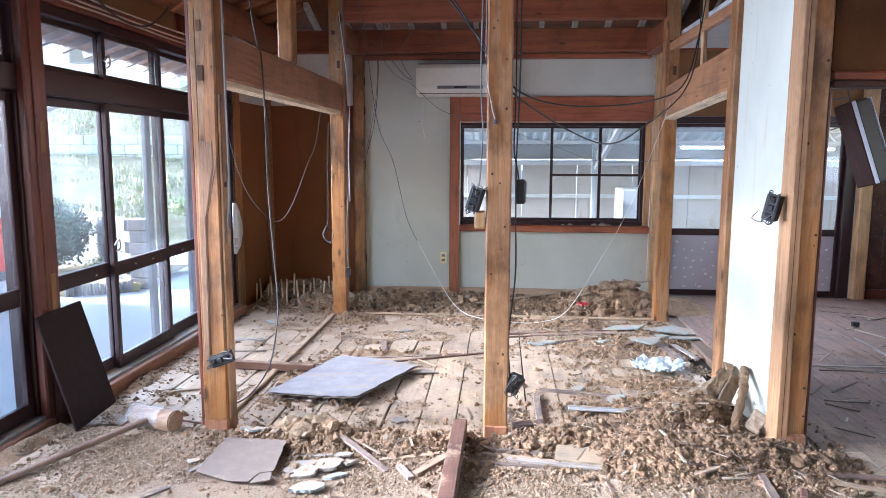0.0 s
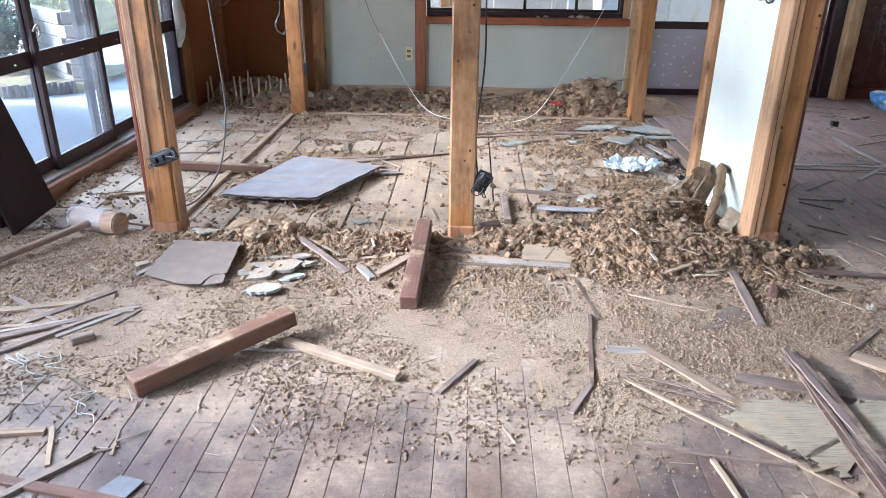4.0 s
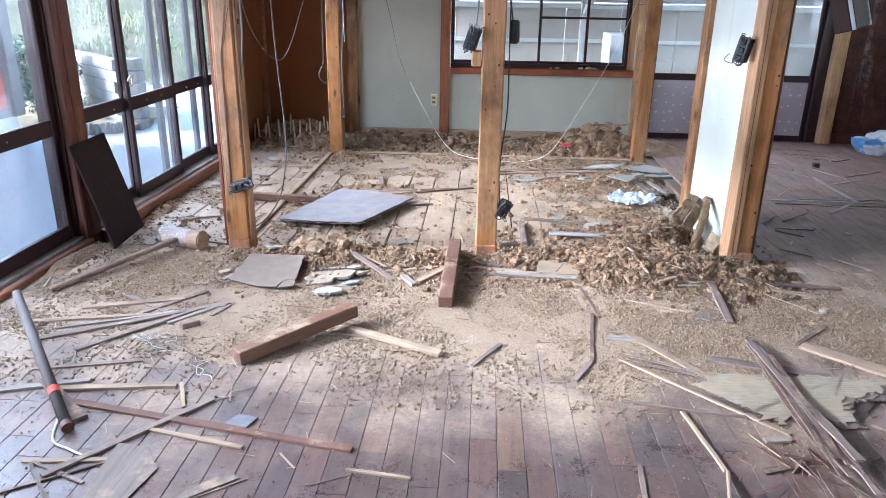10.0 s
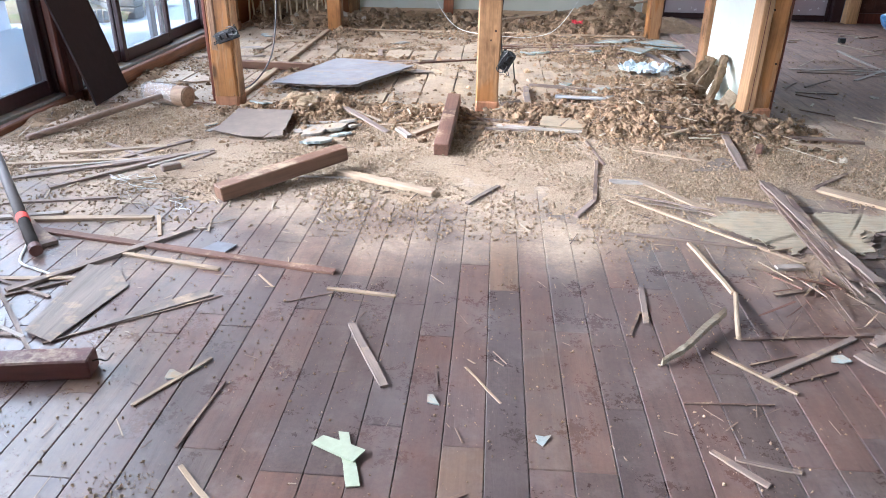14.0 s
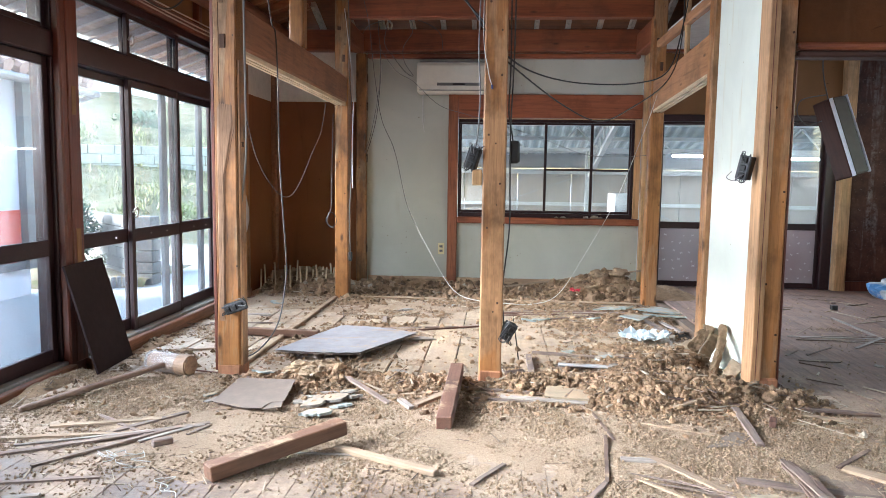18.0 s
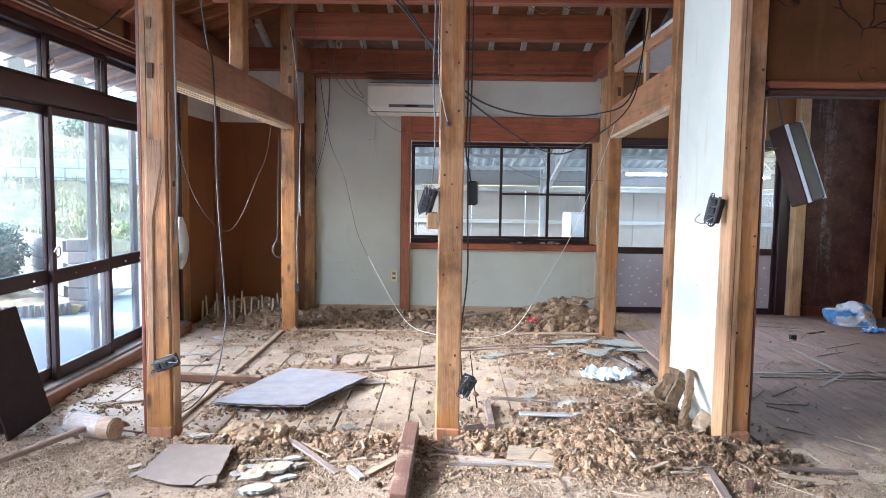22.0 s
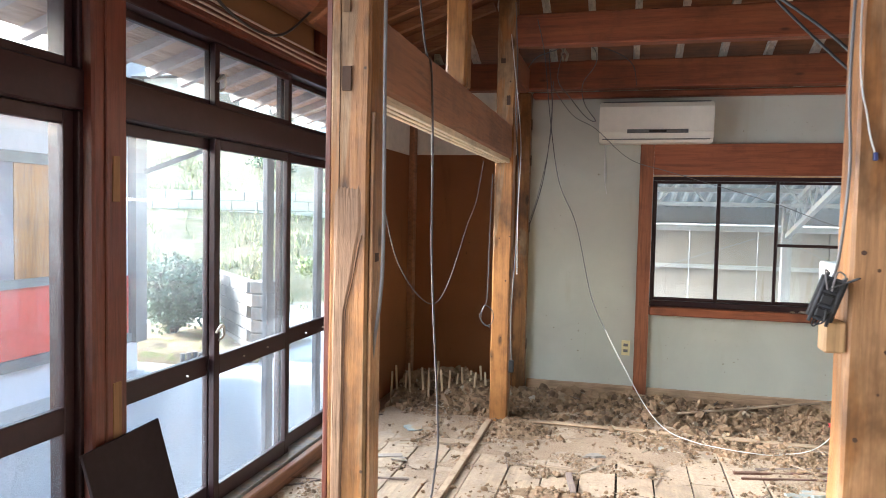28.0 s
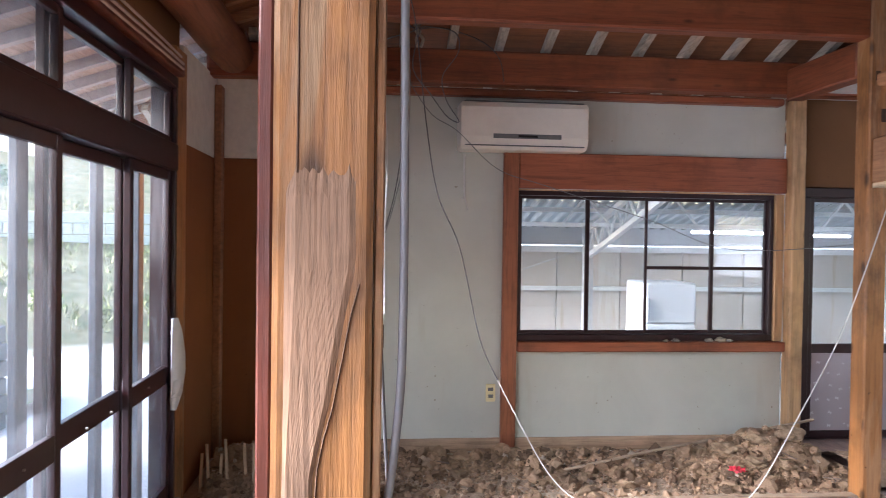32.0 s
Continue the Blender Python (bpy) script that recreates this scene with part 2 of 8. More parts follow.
_c = g.mix(g.maths("MULTIPLY", g.ramp(g.noise(g.coords((1, 1, 0.10), True), 3.4, 5, 0.65, 0.4), [(0.58, (0, 0, 0)), (0.70, (1, 1, 1))]), g.ramp(g.noise(_w, 16, 5, 0.7), [(0.40, (0, 0, 0)), (0.6, (1, 1, 1))])), _c, (0.34, 0.29, 0.26))
g.bump(g.noise(_w, 30, 5, 0.7), 0.3, 0.004)
m_darkpanel = g.done(_c, 0.7)
m_lath = wall_material("tan_plaster_base", (0.20, 0.10, 0.045), (0.13, 0.07, 0.035), 0.6)
g = Nodes("scratched_brown_earth")
_w = g.coords((1, 1, 1), True)
_c = g.ramp(g.noise(_w, 3.0, 6, 0.65), [(0.3, (0.062, 0.022, 0.007)), (0.7, (0.115, 0.043, 0.014))])
_c = g.mix(g.maths("MULTIPLY", g.ramp(g.noise(g.coords((1, 1, 0.15), True), 6, 5, 0.65), [(0.52, (0, 0, 0)), (0.7, (1, 1, 1))]), 0.6), _c, (0.14, 0.062, 0.026))
_p = g.mix(0.12, _w, g.n("TexNoise", Scale=7.0, Detail=5.0).outputs["Color"], "ADD")
_vo = g.n("TexVoronoi", Scale=5.5)
_vo.feature = "DISTANCE_TO_EDGE"
g.ln(_p, _vo.inputs["Vector"])
_k = g.maths("MULTIPLY", g.ramp(_vo.outputs["Distance"], [(0.008, (1, 1, 1)), (0.022, (0, 0, 0))]), g.ramp(g.noise(_w, 2.6, 4, 0.6), [(0.50, (0, 0, 0)), (0.56, (1, 1, 1))]))
_c = g.mix(_k, _c, (0.018, 0.008, 0.005))
g.bump(g.maths("SUBTRACT", g.noise(_w, 40, 5, 0.7), _k), 0.4, 0.006)
m_overwall = g.done(_c, 0.92, 0, 0.2)
m_lintel_dark = wood("dark_lintel_x", (0.05, 0.017, 0.011), "x", 0.8, knots=False, worn=0.12)
m_ceil = plain("white_ceiling_sheet", (0.66, 0.66, 0.66), 0.85, 0.12, 2)


def glass_material(name, dirt):
    g = Nodes(name)
    tr = g.n("BsdfTransparent")
    gl = g.n("BsdfGlossy", Roughness=0.02)
    di = g.n("BsdfTranslucent")
    di.inputs["Color"].default_value = (0.75, 0.76, 0.78, 1)
    m1, m2 = g.n("MixShader", Fac=0.05), g.n("MixShader")
    g.ln(tr.outputs[0], m1.inputs[1])
    g.ln(gl.outputs[0], m1.inputs[2])
    smear = g.noise(g.coords((1, 1, 0.5)), 2.5, 6, 0.7)
    g.ln(g.maths("MULTIPLY", g.ramp(smear, [(0.35, (0, 0, 0)), (0.8, (1, 1, 1))]), dirt), m2.inputs[0])
    g.ln(m1.outputs[0], m2.inputs[1])
    g.ln(di.outputs[0], m2.inputs[2])
    g.ln(m2.outputs[0], g.out.inputs[0])
    return g.m


m_glass = glass_material("window_glass", 0.055)
m_frost = Nodes("frosted_star_glass")
_tl = m_frost.n("BsdfTranslucent")
m_frost.ln(m_frost.ramp(m_frost.noise(m_frost.coords((1, 1, 1), True), 1.2, 3), [(0.35, (0.55, 0.40, 0.42)), (0.5, (0.70, 0.66, 0.68)), (0.65, (0.80, 0.79, 0.82))]), _tl.inputs["Color"])
_mx = m_frost.n("MixShader", Fac=0.42)
m_frost.ln(m_frost.b.outputs[0], _mx.inputs[1])
m_frost.ln(_tl.outputs[0], _mx.inputs[2])
m_frost.ln(_mx.outputs[0], m_frost.out.inputs[0])
m_frost = m_frost.done((0.40, 0.34, 0.35), 0.3)


m_star = plain("etched_star", (0.80, 0.79, 0.80), 0.5, 0.05, 8, 0)


def floor_material(name, tones, dust_line, soft, veil, stain=0.5, dull=0.0):
    """Worn boards, each its own tone, under earth that thins out with the distance from the torn-down wall."""
    g = Nodes(name)
    info = g.n("ObjectInfo").outputs["Random"]
    v = g.coords((1, 0.07, 1))
    grain = g.noise(v, 45, 7, 0.65, 0.5)
    col = g.ramp(info, [(i / len(tones), c) for i, c in enumerate(tones)])
    col = g.mix(0.75, col, g.ramp(grain, [(0.3, (0.40, 0.38, 0.38)), (0.6, (1, 1, 1))]), "MULTIPLY")
    blot = g.noise(g.coords((1, 0.45, 1)), 11, 6, 0.7, 0.8)
    col = g.mix(0.7, col, g.ramp(blot, [(0.32, (0.42, 0.40, 0.42)), (0.5, (0.85, 0.82, 0.80)), (0.68, (1.0, 0.96, 0.92))]), "MULTIPLY")
    w = g.coords((1, 1, 1), True)
    col = g.mix(g.maths("MULTIPLY", g.ramp(g.noise(w, 2.6, 6, 0.7), [(0.48, (0, 0, 0)), (0.62, (1, 1, 1))]), stain), col, (0.075, 0.062, 0.068))
    col = g.mix(g.maths("MULTIPLY", g.ramp(g.noise(w, 6.0, 6, 0.75), [(0.52, (0, 0, 0)), (0.66, (1, 1, 1))]), 0.2), col, (0.30, 0.26, 0.25))
    col = g.mix(g.maths("ADD", g.maths("MULTIPLY", g.noise(w, 14, 6, 0.8), 0.25), veil), col, (0.32, 0.26, 0.245))
    xyz = g.n("SeparateXYZ")
    g.ln(w, xyz.inputs[0])
    far = g.maths("MULTIPLY", g.maths("SUBTRACT", xyz.outputs[1], dust_line), soft)
    cover = g.maths("ADD", far, g.maths("MULTIPLY", g.maths("SUBTRACT", g.noise(w, 2.3, 7, 0.72), 0.5), 3.0), True)
    speck = g.ramp(g.noise(w, 95, 4, 0.8), [(0.42, (0, 0, 0)), (0.56, (1, 1, 1))])
    heavy = g.maths("MULTIPLY", cover, 1.5, True)
    fac = g.mix(heavy, g.mix(0.5, (0, 0, 0), speck), (1, 1, 1))
    fac = g.maths("MULTIPLY", fac, g.maths("ADD", g.maths("MULTIPLY", cover, 0.9), 0.10), True)
    tan = g.ramp(g.noise(w, 60, 6, 0.8), [(0.3, (0.27, 0.195, 0.135)), (0.5, (0.42, 0.315, 0.228)), (0.7, (0.54, 0.43, 0.32))])
    col = g.mix(fac, col, tan)
    g.bump(g.maths("ADD", g.maths("MULTIPLY", g.noise(w, 120, 5, 0.8), cover), g.maths("MULTIPLY", grain, 0.25)), 0.5, 0.006)
    rough = g.maths("ADD", g.maths("MULTIPLY", fac, 0.6), g.maths("ADD", g.maths("MULTIPLY", g.noise(w, 7, 5, 0.7), 0.34), 0.12 + dull), True)
    return g.done(col, rough, 0, 0.5)


m_floor = floor_material("worn_floor_boards", [(0.115, 0.057, 0.046), (0.155, 0.088, 0.068), (0.088, 0.054, 0.050), (0.19, 0.120, 0.080), (0.062, 0.046, 0.049), (0.135, 0.072, 0.058), (0.095, 0.072, 0.071), (0.155, 0.070, 0.048), (0.080, 0.053, 0.050)], -1.95, 0.95, -0.02, 0.5)
# east boards lighter and redder than the front ones: bounce light in the tones
m_floor_east = floor_material("dusty_bounce_lit_boards", [(0.31, 0.19, 0.135), (0.34, 0.21, 0.15), (0.265, 0.165, 0.125), (0.31, 0.185, 0.13)], 0.45, -0.9, 0.06, 0.25, 0.6)
m_subfloor = floor_material("pale_subfloor_boards", [(0.58, 0.44, 0.28), (0.62, 0.48, 0.32), (0.52, 0.38, 0.245), (0.60, 0.45, 0.29)], -4.0, 0.10, -0.1)
m_dark = plain("dark_void", (0.03, 0.022, 0.016), 0.9, 0.3, 5)

# ---------- mesh helpers ----------


def finish(bm, name, material, smooth=False):
    me = bpy.data.meshes.new(name)
    bm.to_mesh(me)
    bm.free()
    for mt in (material if isinstance(material, (list, tuple)) else [material]):
        me.materials.append(mt)
    if smooth:
        for p in me.polygons:
            p.use_smooth = True
    return me


def part(name, bm, material, parent=None, label="", smooth=False):
    """One mesh object under a thing or under a part."""
    ob = new(name, finish(bm, name, material, smooth))
    if parent is not None:
        ob.parent = parent
        ob.matrix_parent_inverse = Matrix.Translation(parent.location).inverted() if parent.parent is None else Matrix()
    if label:
        ob["label"] = label
    return ob


def thing(name, at, label, category, group="", kind=""):
    """An Empty at the thing's base, which parents its parts."""
    e = new(name)
    e.location = at
    e.empty_display_size = 0.05
    return tagged(e, label, category, group, kind)


def box(bm, a, b, bevel=0.0, m=None, mat=0):
    lo, hi = [min(p, q) for p, q in zip(a, b)], [max(p, q) for p, q in zip(a, b)]
    size = [q - p for p, q in zip(lo, hi)]
    mid = [(p + q) / 2 for p, q in zip(lo, hi)]
    t = Matrix.Translation(mid) @ Matrix.Diagonal((*size, 1))
    r = bmesh.ops.create_cube(bm, size=1, matrix=t)
    vs = r["verts"]
    if bevel:
        es = list({e for v in vs for e in v.link_edges})
        br = bmesh.ops.bevel(bm, geom=es, offset=min(bevel, min(size) * 0.4), segments=1, affect="EDGES")
        vs = list({v for f in br["faces"] for v in f.verts} | {v for v in vs if v.is_valid})
    if m is not None:
        bmesh.ops.transform(bm, matrix=m, verts=vs)
    if mat:
        for f in {f for v in vs for f in v.link_faces}:
            f.material_index = mat
    return vs


def bx(a, b, bevel=0.0, m=None):
    bm = bmesh.new()
    box(bm, a, b, bevel, m)
    return bm


def rough_box(a, b, n=6, amp=0.004, seed=0, bevel=0.006):
    """A hand-worked timber: bevelled, cut along its length, with uneven faces."""
    bm = bx(a, b, bevel)
    size = [abs(q - p) for p, q in zip(a, b)]
    ax = size.index(max(size))
    no = [0, 0, 0]
    no[ax] = 1
    for i in range(1, n):
        co = list(a)
        co[ax] = a[ax] + (b[ax] - a[ax]) * i / n
        bmesh.ops.bisect_plane(bm, geom=bm.verts[:] + bm.edges[:] + bm.faces[:], plane_co=co, plane_no=no)
    for v in bm.verts:
        d = noise.noise_vector(v.co * 5 + Vector((seed * 3.1, seed, 0)))
        v.co += d * amp
    return bm


def frame_of(p, q, up=(0, 0, 1)):
    """A pose whose x runs from p to q."""
    p, q = Vector(p), Vector(q)
    x = (q - p).normalized()
    y = Vector(up).cross(x)
    y = y.normalized() if y.length > 1e-4 else Vector((0, 1, 0))
    z = x.cross(y)
    return Matrix.Translation(p) @ Matrix((x, y, z)).transposed().to_4x4(), (q - p).length


def bar(bm, p, q, w, h, bevel=0.0, roll=0.0):
    """A bar of section w x h from p to q, lying with its underside on the line."""
    m, n = frame_of(p, q)
    box(bm, (0, -w / 2, 0), (n, w / 2, h), bevel, m @ pose(0, 0, 0, roll))


def cyl(bm, p, q, r0, r1=None, seg=12):
    m, n = frame_of(p, q)
    r = bmesh.ops.create_cone(bm, cap_ends=True, segments=seg, radius1=r0, radius2=r0 if r1 is None else r1, depth=n,
                              matrix=m @ pose(n / 2, 0, 0, 0, 90, 0))
    return r["verts"]


def spline(pts, per=8):
    pts = [Vector(p) for p in pts]
    out = []
    for i in range(len(pts) - 1):
        a, b = pts[max(0, i - 1)], pts[i]
        c, d = pts[i + 1], pts[min(len(pts) - 1, i + 2)]
        for k in range(per):
            t = k / per
            out.append(0.5 * ((2 * b) + (c - a) * t + (2 * a - 5 * b + 4 * c - d) * t * t + (3 * b - a - 3 * c + d) * t ** 3))
    out.append(pts[-1])
    return out


def tube(bm, pts, r, seg=6):
    rings = []
    side = Vector((1, 0.13, 0.07))
    for i, p in enumerate(pts):
        d = (pts[min(i + 1, len(pts) - 1)] - pts[max(i - 1, 0)]).normalized()
        u = d.cross(side)
        if u.length < 1e-3:
            u = d.cross(Vector((0, 1, 0)))
        u.normalize()
        w = d.cross(u)
        side = u.cross(d)
        rings.append([bm.verts.new(p + r * (math.cos(6.2832 * k / seg) * u + math.sin(6.2832 * k / seg) * w)) for k in range(seg)])
    for a, b in zip(rings, rings[1:]):
        for k in range(seg):
            bm.faces.new((a[k], a[(k + 1) % seg], b[(k + 1) % seg], b[k]))
    bm.faces.new(rings[0])
    bm.faces.new(reversed(rings[-1]))


def structure(name, bm, material, label, category, smooth=False):
    return tagged(part(name, bm, material, None, "", smooth), label, category, kind="structure")


# ---------- large structure ----------
W, E_, S, N = -0.95, 5.7, -5.6, 3.64   # inner faces of the outer walls

# ground under and around the house
bm = bmesh.new()
bmesh.ops.create_grid(bm, x_segments=120, y_segments=120, size=60, matrix=Matrix.Translation((-8, 10, -0.45)))
for v in bm.verts:
    d = max(0.0, (v.co.y - 7.5) * 0.75 - (v.co.x + 4.5) * 0.45 - 0.6) if v.co.x < -1.5 else 0.0
    if d > 0:
        v.co.z += min(4.5, 0.33 * d) + 0.12 * noise.noise(v.co * 0.6)
big = bmesh.ops.create_grid(bm, x_segments=2, y_segments=2, size=2000, matrix=Matrix.Translation((0, 0, -0.75)))
m_gravel = Nodes("pale_gravel")
_w = m_gravel.coords((1, 1, 1), True)
_sep = m_gravel.n("SeparateXYZ")
m_gravel.ln(_w, _sep.inputs[0])
_gr = m_gravel.ramp(m_gravel.noise(_w, 40, 6, 0.8), [(0.3, (0.40, 0.39, 0.38)), (0.5, (0.60, 0.59, 0.58)), (0.7, (0.76, 0.75, 0.74))])
_gs = m_gravel.ramp(m_gravel.noise(_w, 3, 7, 0.75), [(0.35, (0.04, 0.055, 0.02)), (0.55, (0.09, 0.085, 0.045)), (0.7, (0.15, 0.14, 0.095))])
_hi = m_gravel.maths("MULTIPLY", m_gravel.maths("ADD", _sep.outputs[2], 0.40), 6.0, True)
m_gravel.bump(m_gravel.noise(_w, 35, 6, 0.85), 0.9, 0.05)
m_gravel = m_gravel.done(m_gravel.mix(_hi, _gr, _gs), 0.95)
structure("ground", bm, m_gravel, "pale gravel yard rising to a grassy slope", "ground")

# foundation slab under all floors
structure("floor_base", bx((W - 0.1, S, -0.40), (E_, N + 0.06, -0.075)), m_dark, "dark void and joists under the floor boards", "floor")

# outer walls out of sight, to close the place
bm = bmesh.new()
box(bm, (W - 0.1, S - 0.12, -0.2), (E_ + 0.12, S, 3.3))
structure("wall_south", bm, m_lath, "brown earth-plastered wall", "wall")
# unseen wall; its openings are added to bring in light from the east
bm = bmesh.new()
box(bm, (E_, S, -0.2), (E_ + 0.12, -3.2, 3.3))
box(bm, (E_, -3.2, 1.9), (E_ + 0.12, -0.7, 3.3))
box(bm, (E_, -3.2, -0.2), (E_ + 0.12, -0.7, 0.8))
box(bm, (E_, -0.7, -0.2), (E_ + 0.12, 0.5, 3.3))
box(bm, (E_, 0.5, 1.9), (E_ + 0.12, 2.7, 3.3))
box(bm, (E_, 0.5, -0.2), (E_ + 0.12, 2.7, 1.0))
box(bm, (E_, 2.7, -0.2), (E_ + 0.12, N + 0.12, 3.3))
structure("wall_east", bm, m_lath, "brown earth-plastered wall with a window opening", "wall")
# unseen slabs put above the two walls to block direct sun
structure("eave_south", bx((W - 1.0, S - 1.5, 2.2), (E_ + 1.2, S - 0.13, 2.26)), m_lath, "boarded eave over the south wall", "eave")
structure("eave_east", bx((E_ + 0.13, S - 0.12, 2.2), (E_ + 1.2, N + 0.5, 2.26)), m_lath, "boarded eave over the east wall", "eave")
structure("ceiling_front", bx((W + 0.02, S, 2.36), (E_, -0.10, 2.40)), m_lath, "tan board ceiling over the front room", "ceiling")
structure("ceiling_east", bx((2.80, 0.10, 2.30), (E_, N, 2.33)), m_ceil, "white ceiling sheet over the next room", "ceiling")

# back wall with window opening
bm = bmesh.new()
box(bm, (0.04, N, -0.08), (0.90, N + 0.06, 2.30))
box(bm, (0.90, N, -0.08), (2.80, N + 0.06, 0.598))
box(bm, (0.90, N, 1.80), (2.80, N + 0.06, 2.30))
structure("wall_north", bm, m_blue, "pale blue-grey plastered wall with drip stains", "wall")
bm = bmesh.new()
box(bm, (-1.05, N, -0.08), (0.04, N + 0.06, 1.81))
structure("wall_alcove", bm, m_earth, "bare brown earth wall of the alcove", "wall")
structure("wall_alcove_top", bx((-1.05, N, 1.812), (0.04, N + 0.06, 2.4)), m_white, "off-white plaster above the brown wall", "wall")
structure("wall_alcove_side", bx((-0.98, 2.855, -0.08), (-0.93, N, 1.80)), m_earth, "bare brown earth side wall of the alcove", "wall")
structure("wall_alcove_side_top", bx((-0.98, 2.855, 1.802), (-0.93, N, 2.3)), m_white, "off-white plaster above the brown side wall", "wall")
structure("trim_alcove_corner", rough_box((-0.93, N - 0.09, -0.05), (-0.885, N, 2.25), 8, 0.002, 4), m_lintel_y, "brown corner batten of the alcove", "trim")
structure("trim_alcove_jamb", rough_box((-1.0, 2.655, -0.05), (-0.91, 2.85, 2.25), 8, 0.002, 5), m_post, "pale worn jamb beside the windows", "trim")
structure("baseboard", rough_box((0.06, N - 0.025, -0.05), (2.79, N, 0.035), 10, 0.003, 6), wood("dusty_baseboard", (0.40, 0.26, 0.16), "x", 0.8, dust=0.6), "dusty brown baseboard", "baseboard")
structure("wall_over_opening", bx((2.79, -0.035, 1.709), (E_, 0.035, 2.9)), m_overwall, "brown earth wall with scratches above the opening", "wall")

# blue stub wall beside the front post
bm = bmesh.new()
box(bm, (2.70, 0.07, -0.05), (2.76, 0.885, 2.95))
structure("wall_stub", bm, m_blue_lit, "pale blue plastered stub wall with rust-coloured drips", "wall")

# far wall of the next room
bm = bmesh.new()
box(bm, (2.90, N, 1.71), (4.80, N + 0.06, 2.35))
structure("wall_far", bm, m_lath, "torn tan plaster base above the sliding doors", "wall")
structure("wall_far_panel", bx((4.80, N - 0.01, -0.05), (E_, N + 0.06, 2.29)), m_darkpanel, "dark brown mottled panel with pale streaks", "wall")
structure("baseboard_far", bx((4.80, N - 0.04, -0.02), (E_, N - 0.012, 0.09)), m_red_post, "dark red-brown baseboard", "baseboard")

# wall band over the side windows
bm = bmesh.new()
box(bm, (W - 0.06, S, 2.17), (W, 2.85, 2.46))
structure("wall_west_top", bm, m_lath, "brown plaster band above the window wall", "wall")

# ---------- posts ----------


def post(name, x, y, z0, z1, w, d, material, label, seed):
    e = thing(name, (x, y, z0), label, "post", "timber posts of the house", "structure")
    part("shaft", rough_box((x - w / 2, y - d / 2, z0), (x + w / 2, y + d / 2, z1), 14, 0.0035, seed, 0.008), material, e)
    return e


p_l = post("post_1", 0.0, 0.0, -0.07, 3.1, 0.12, 0.12, m_post_strip, "amber pine post with a long splintered worn patch", 1)
p_m = post("post_2", 1.365, 0.0, -0.07, 3.1, 0.115, 0.115, m_post, "amber pine post with knots and nail holes", 2)
p_r = post("post_3", 2.722, 0.0, -0.07, 3.1, 0.11, 0.13, m_post, "amber pine post beside the blue stub wall", 3)
p_bl = post("post_4", 0.0, 2.70, -0.07, 3.0, 0.12, 0.12, m_post_strip, "amber pine post at the alcove with wiring", 4)
p_br = post("post_5", 2.73, 2.70, -0.07, 3.0, 0.115, 0.115, m_post, "brown pine post carrying the side lintel", 5)
p_cw = post("post_6", 0.0, 3.585, -0.07, 2.28, 0.10, 0.10, m_post_strip, "knotty pine wall post with cut notches", 6)
p_cn = post("post_7", 2.847, 3.585, -0.07, 2.28, 0.09, 0.10, m_post_pale, "grooved pine corner post beside the window", 7)
p_trim = post("post_8", 2.715, 0.94, -0.07, 3.0, 0.10, 0.105, m_post, "planed brown post at the end of the blue wall", 8)
p_far = post("post_9", 4.742, 3.59, -0.05, 2.3, 0.11, 0.10, m_post_pale, "pale pine post beside the dark panel", 9)
p_far2 = post("post_10", 5.52, 3.56, -0.05, 2.3, 0.11, 0.10, m_post, "pine post against the dark panel", 10)
m_raw_patch = wood("bare_patch_wood", (0.20, 0.105, 0.045), "z", 0.8, knots=True, worn=0.3)
p_w = post("post_11", -0.92, 0.007, -0.07, 2.46, 0.12, 0.143, m_red_post, "dark red-brown post between the window units", 11)
part("facing", rough_box((-0.93, -0.015, 0.03), (-0.852, 0.082, 2.3), 14, 0.003, 12, 0.004), m_red_post, p_w, "brown strip with cut notches")
part("facing", rough_box((-0.8525, 0.01, 0.55), (-0.849, 0.05, 0.75), 2, 0.001, 13, 0.002), m_raw_patch, p_w, "pale patch where a batten was")
part("facing", rough_box((-0.8525, 0.01, 1.35), (-0.849, 0.045, 1.5), 2, 0.001, 14, 0.002), m_raw_patch, p_w, "pale patch where a batten was")
p_w2 = post("post_12", -0.92, -2.73, -0.07, 2.40, 0.12, 0.13, m_red_post, "dark red-brown post between the window units", 15)
# side strips and base blocks
part("batten", rough_box((2.648, -0.078, 0.0), (2.695, 0.06, 2.95), 12, 0.003, 21, 0.003), wood("worn_pale_strip", (0.44, 0.25, 0.125), "z", 0.7, knots=False, worn=0.4, light=(0.52, 0.34, 0.19)), p_r, "worn pale pine strip along the post")
part("batten", rough_box((2.668, -0.0805, 0.02), (2.671, -0.0785, 2.9), 12, 0.0006, 26, 0.0004), m_red_post, p_r, "dark gap line in the strip")
# added strip: shade on the post's right side given as dark red wood
part("batten", rough_box((2.7775, -0.06, 0.0), (2.789, 0.05, 1.62), 10, 0.0015, 28, 0.003), m_red_post, p_r, "dark red strip along the post")
part("batten", rough_box((-0.078, -0.05, 0.02), (-0.06, 0.05, 3.0), 12, 0.002, 22, 0.003), m_red_post, p_l, "dark varnished strip along the post")
part("batten", rough_box((0.0605, -0.048, 0.05), (0.072, 0.03, 1.62), 12, 0.002, 27, 0.002), m_post, p_l, "thin pine strip nailed along the post")
part("mortise", bx((0.0715, -0.03, 1.19), (0.0735, 0.0, 1.215)), plain("dark_notch", (0.06, 0.03, 0.02), 0.9), p_l, "dark notch in the strip")
m_cutbase = wood("raw_cut_wood", (0.36, 0.16, 0.08), "z", 0.8, knots=False)
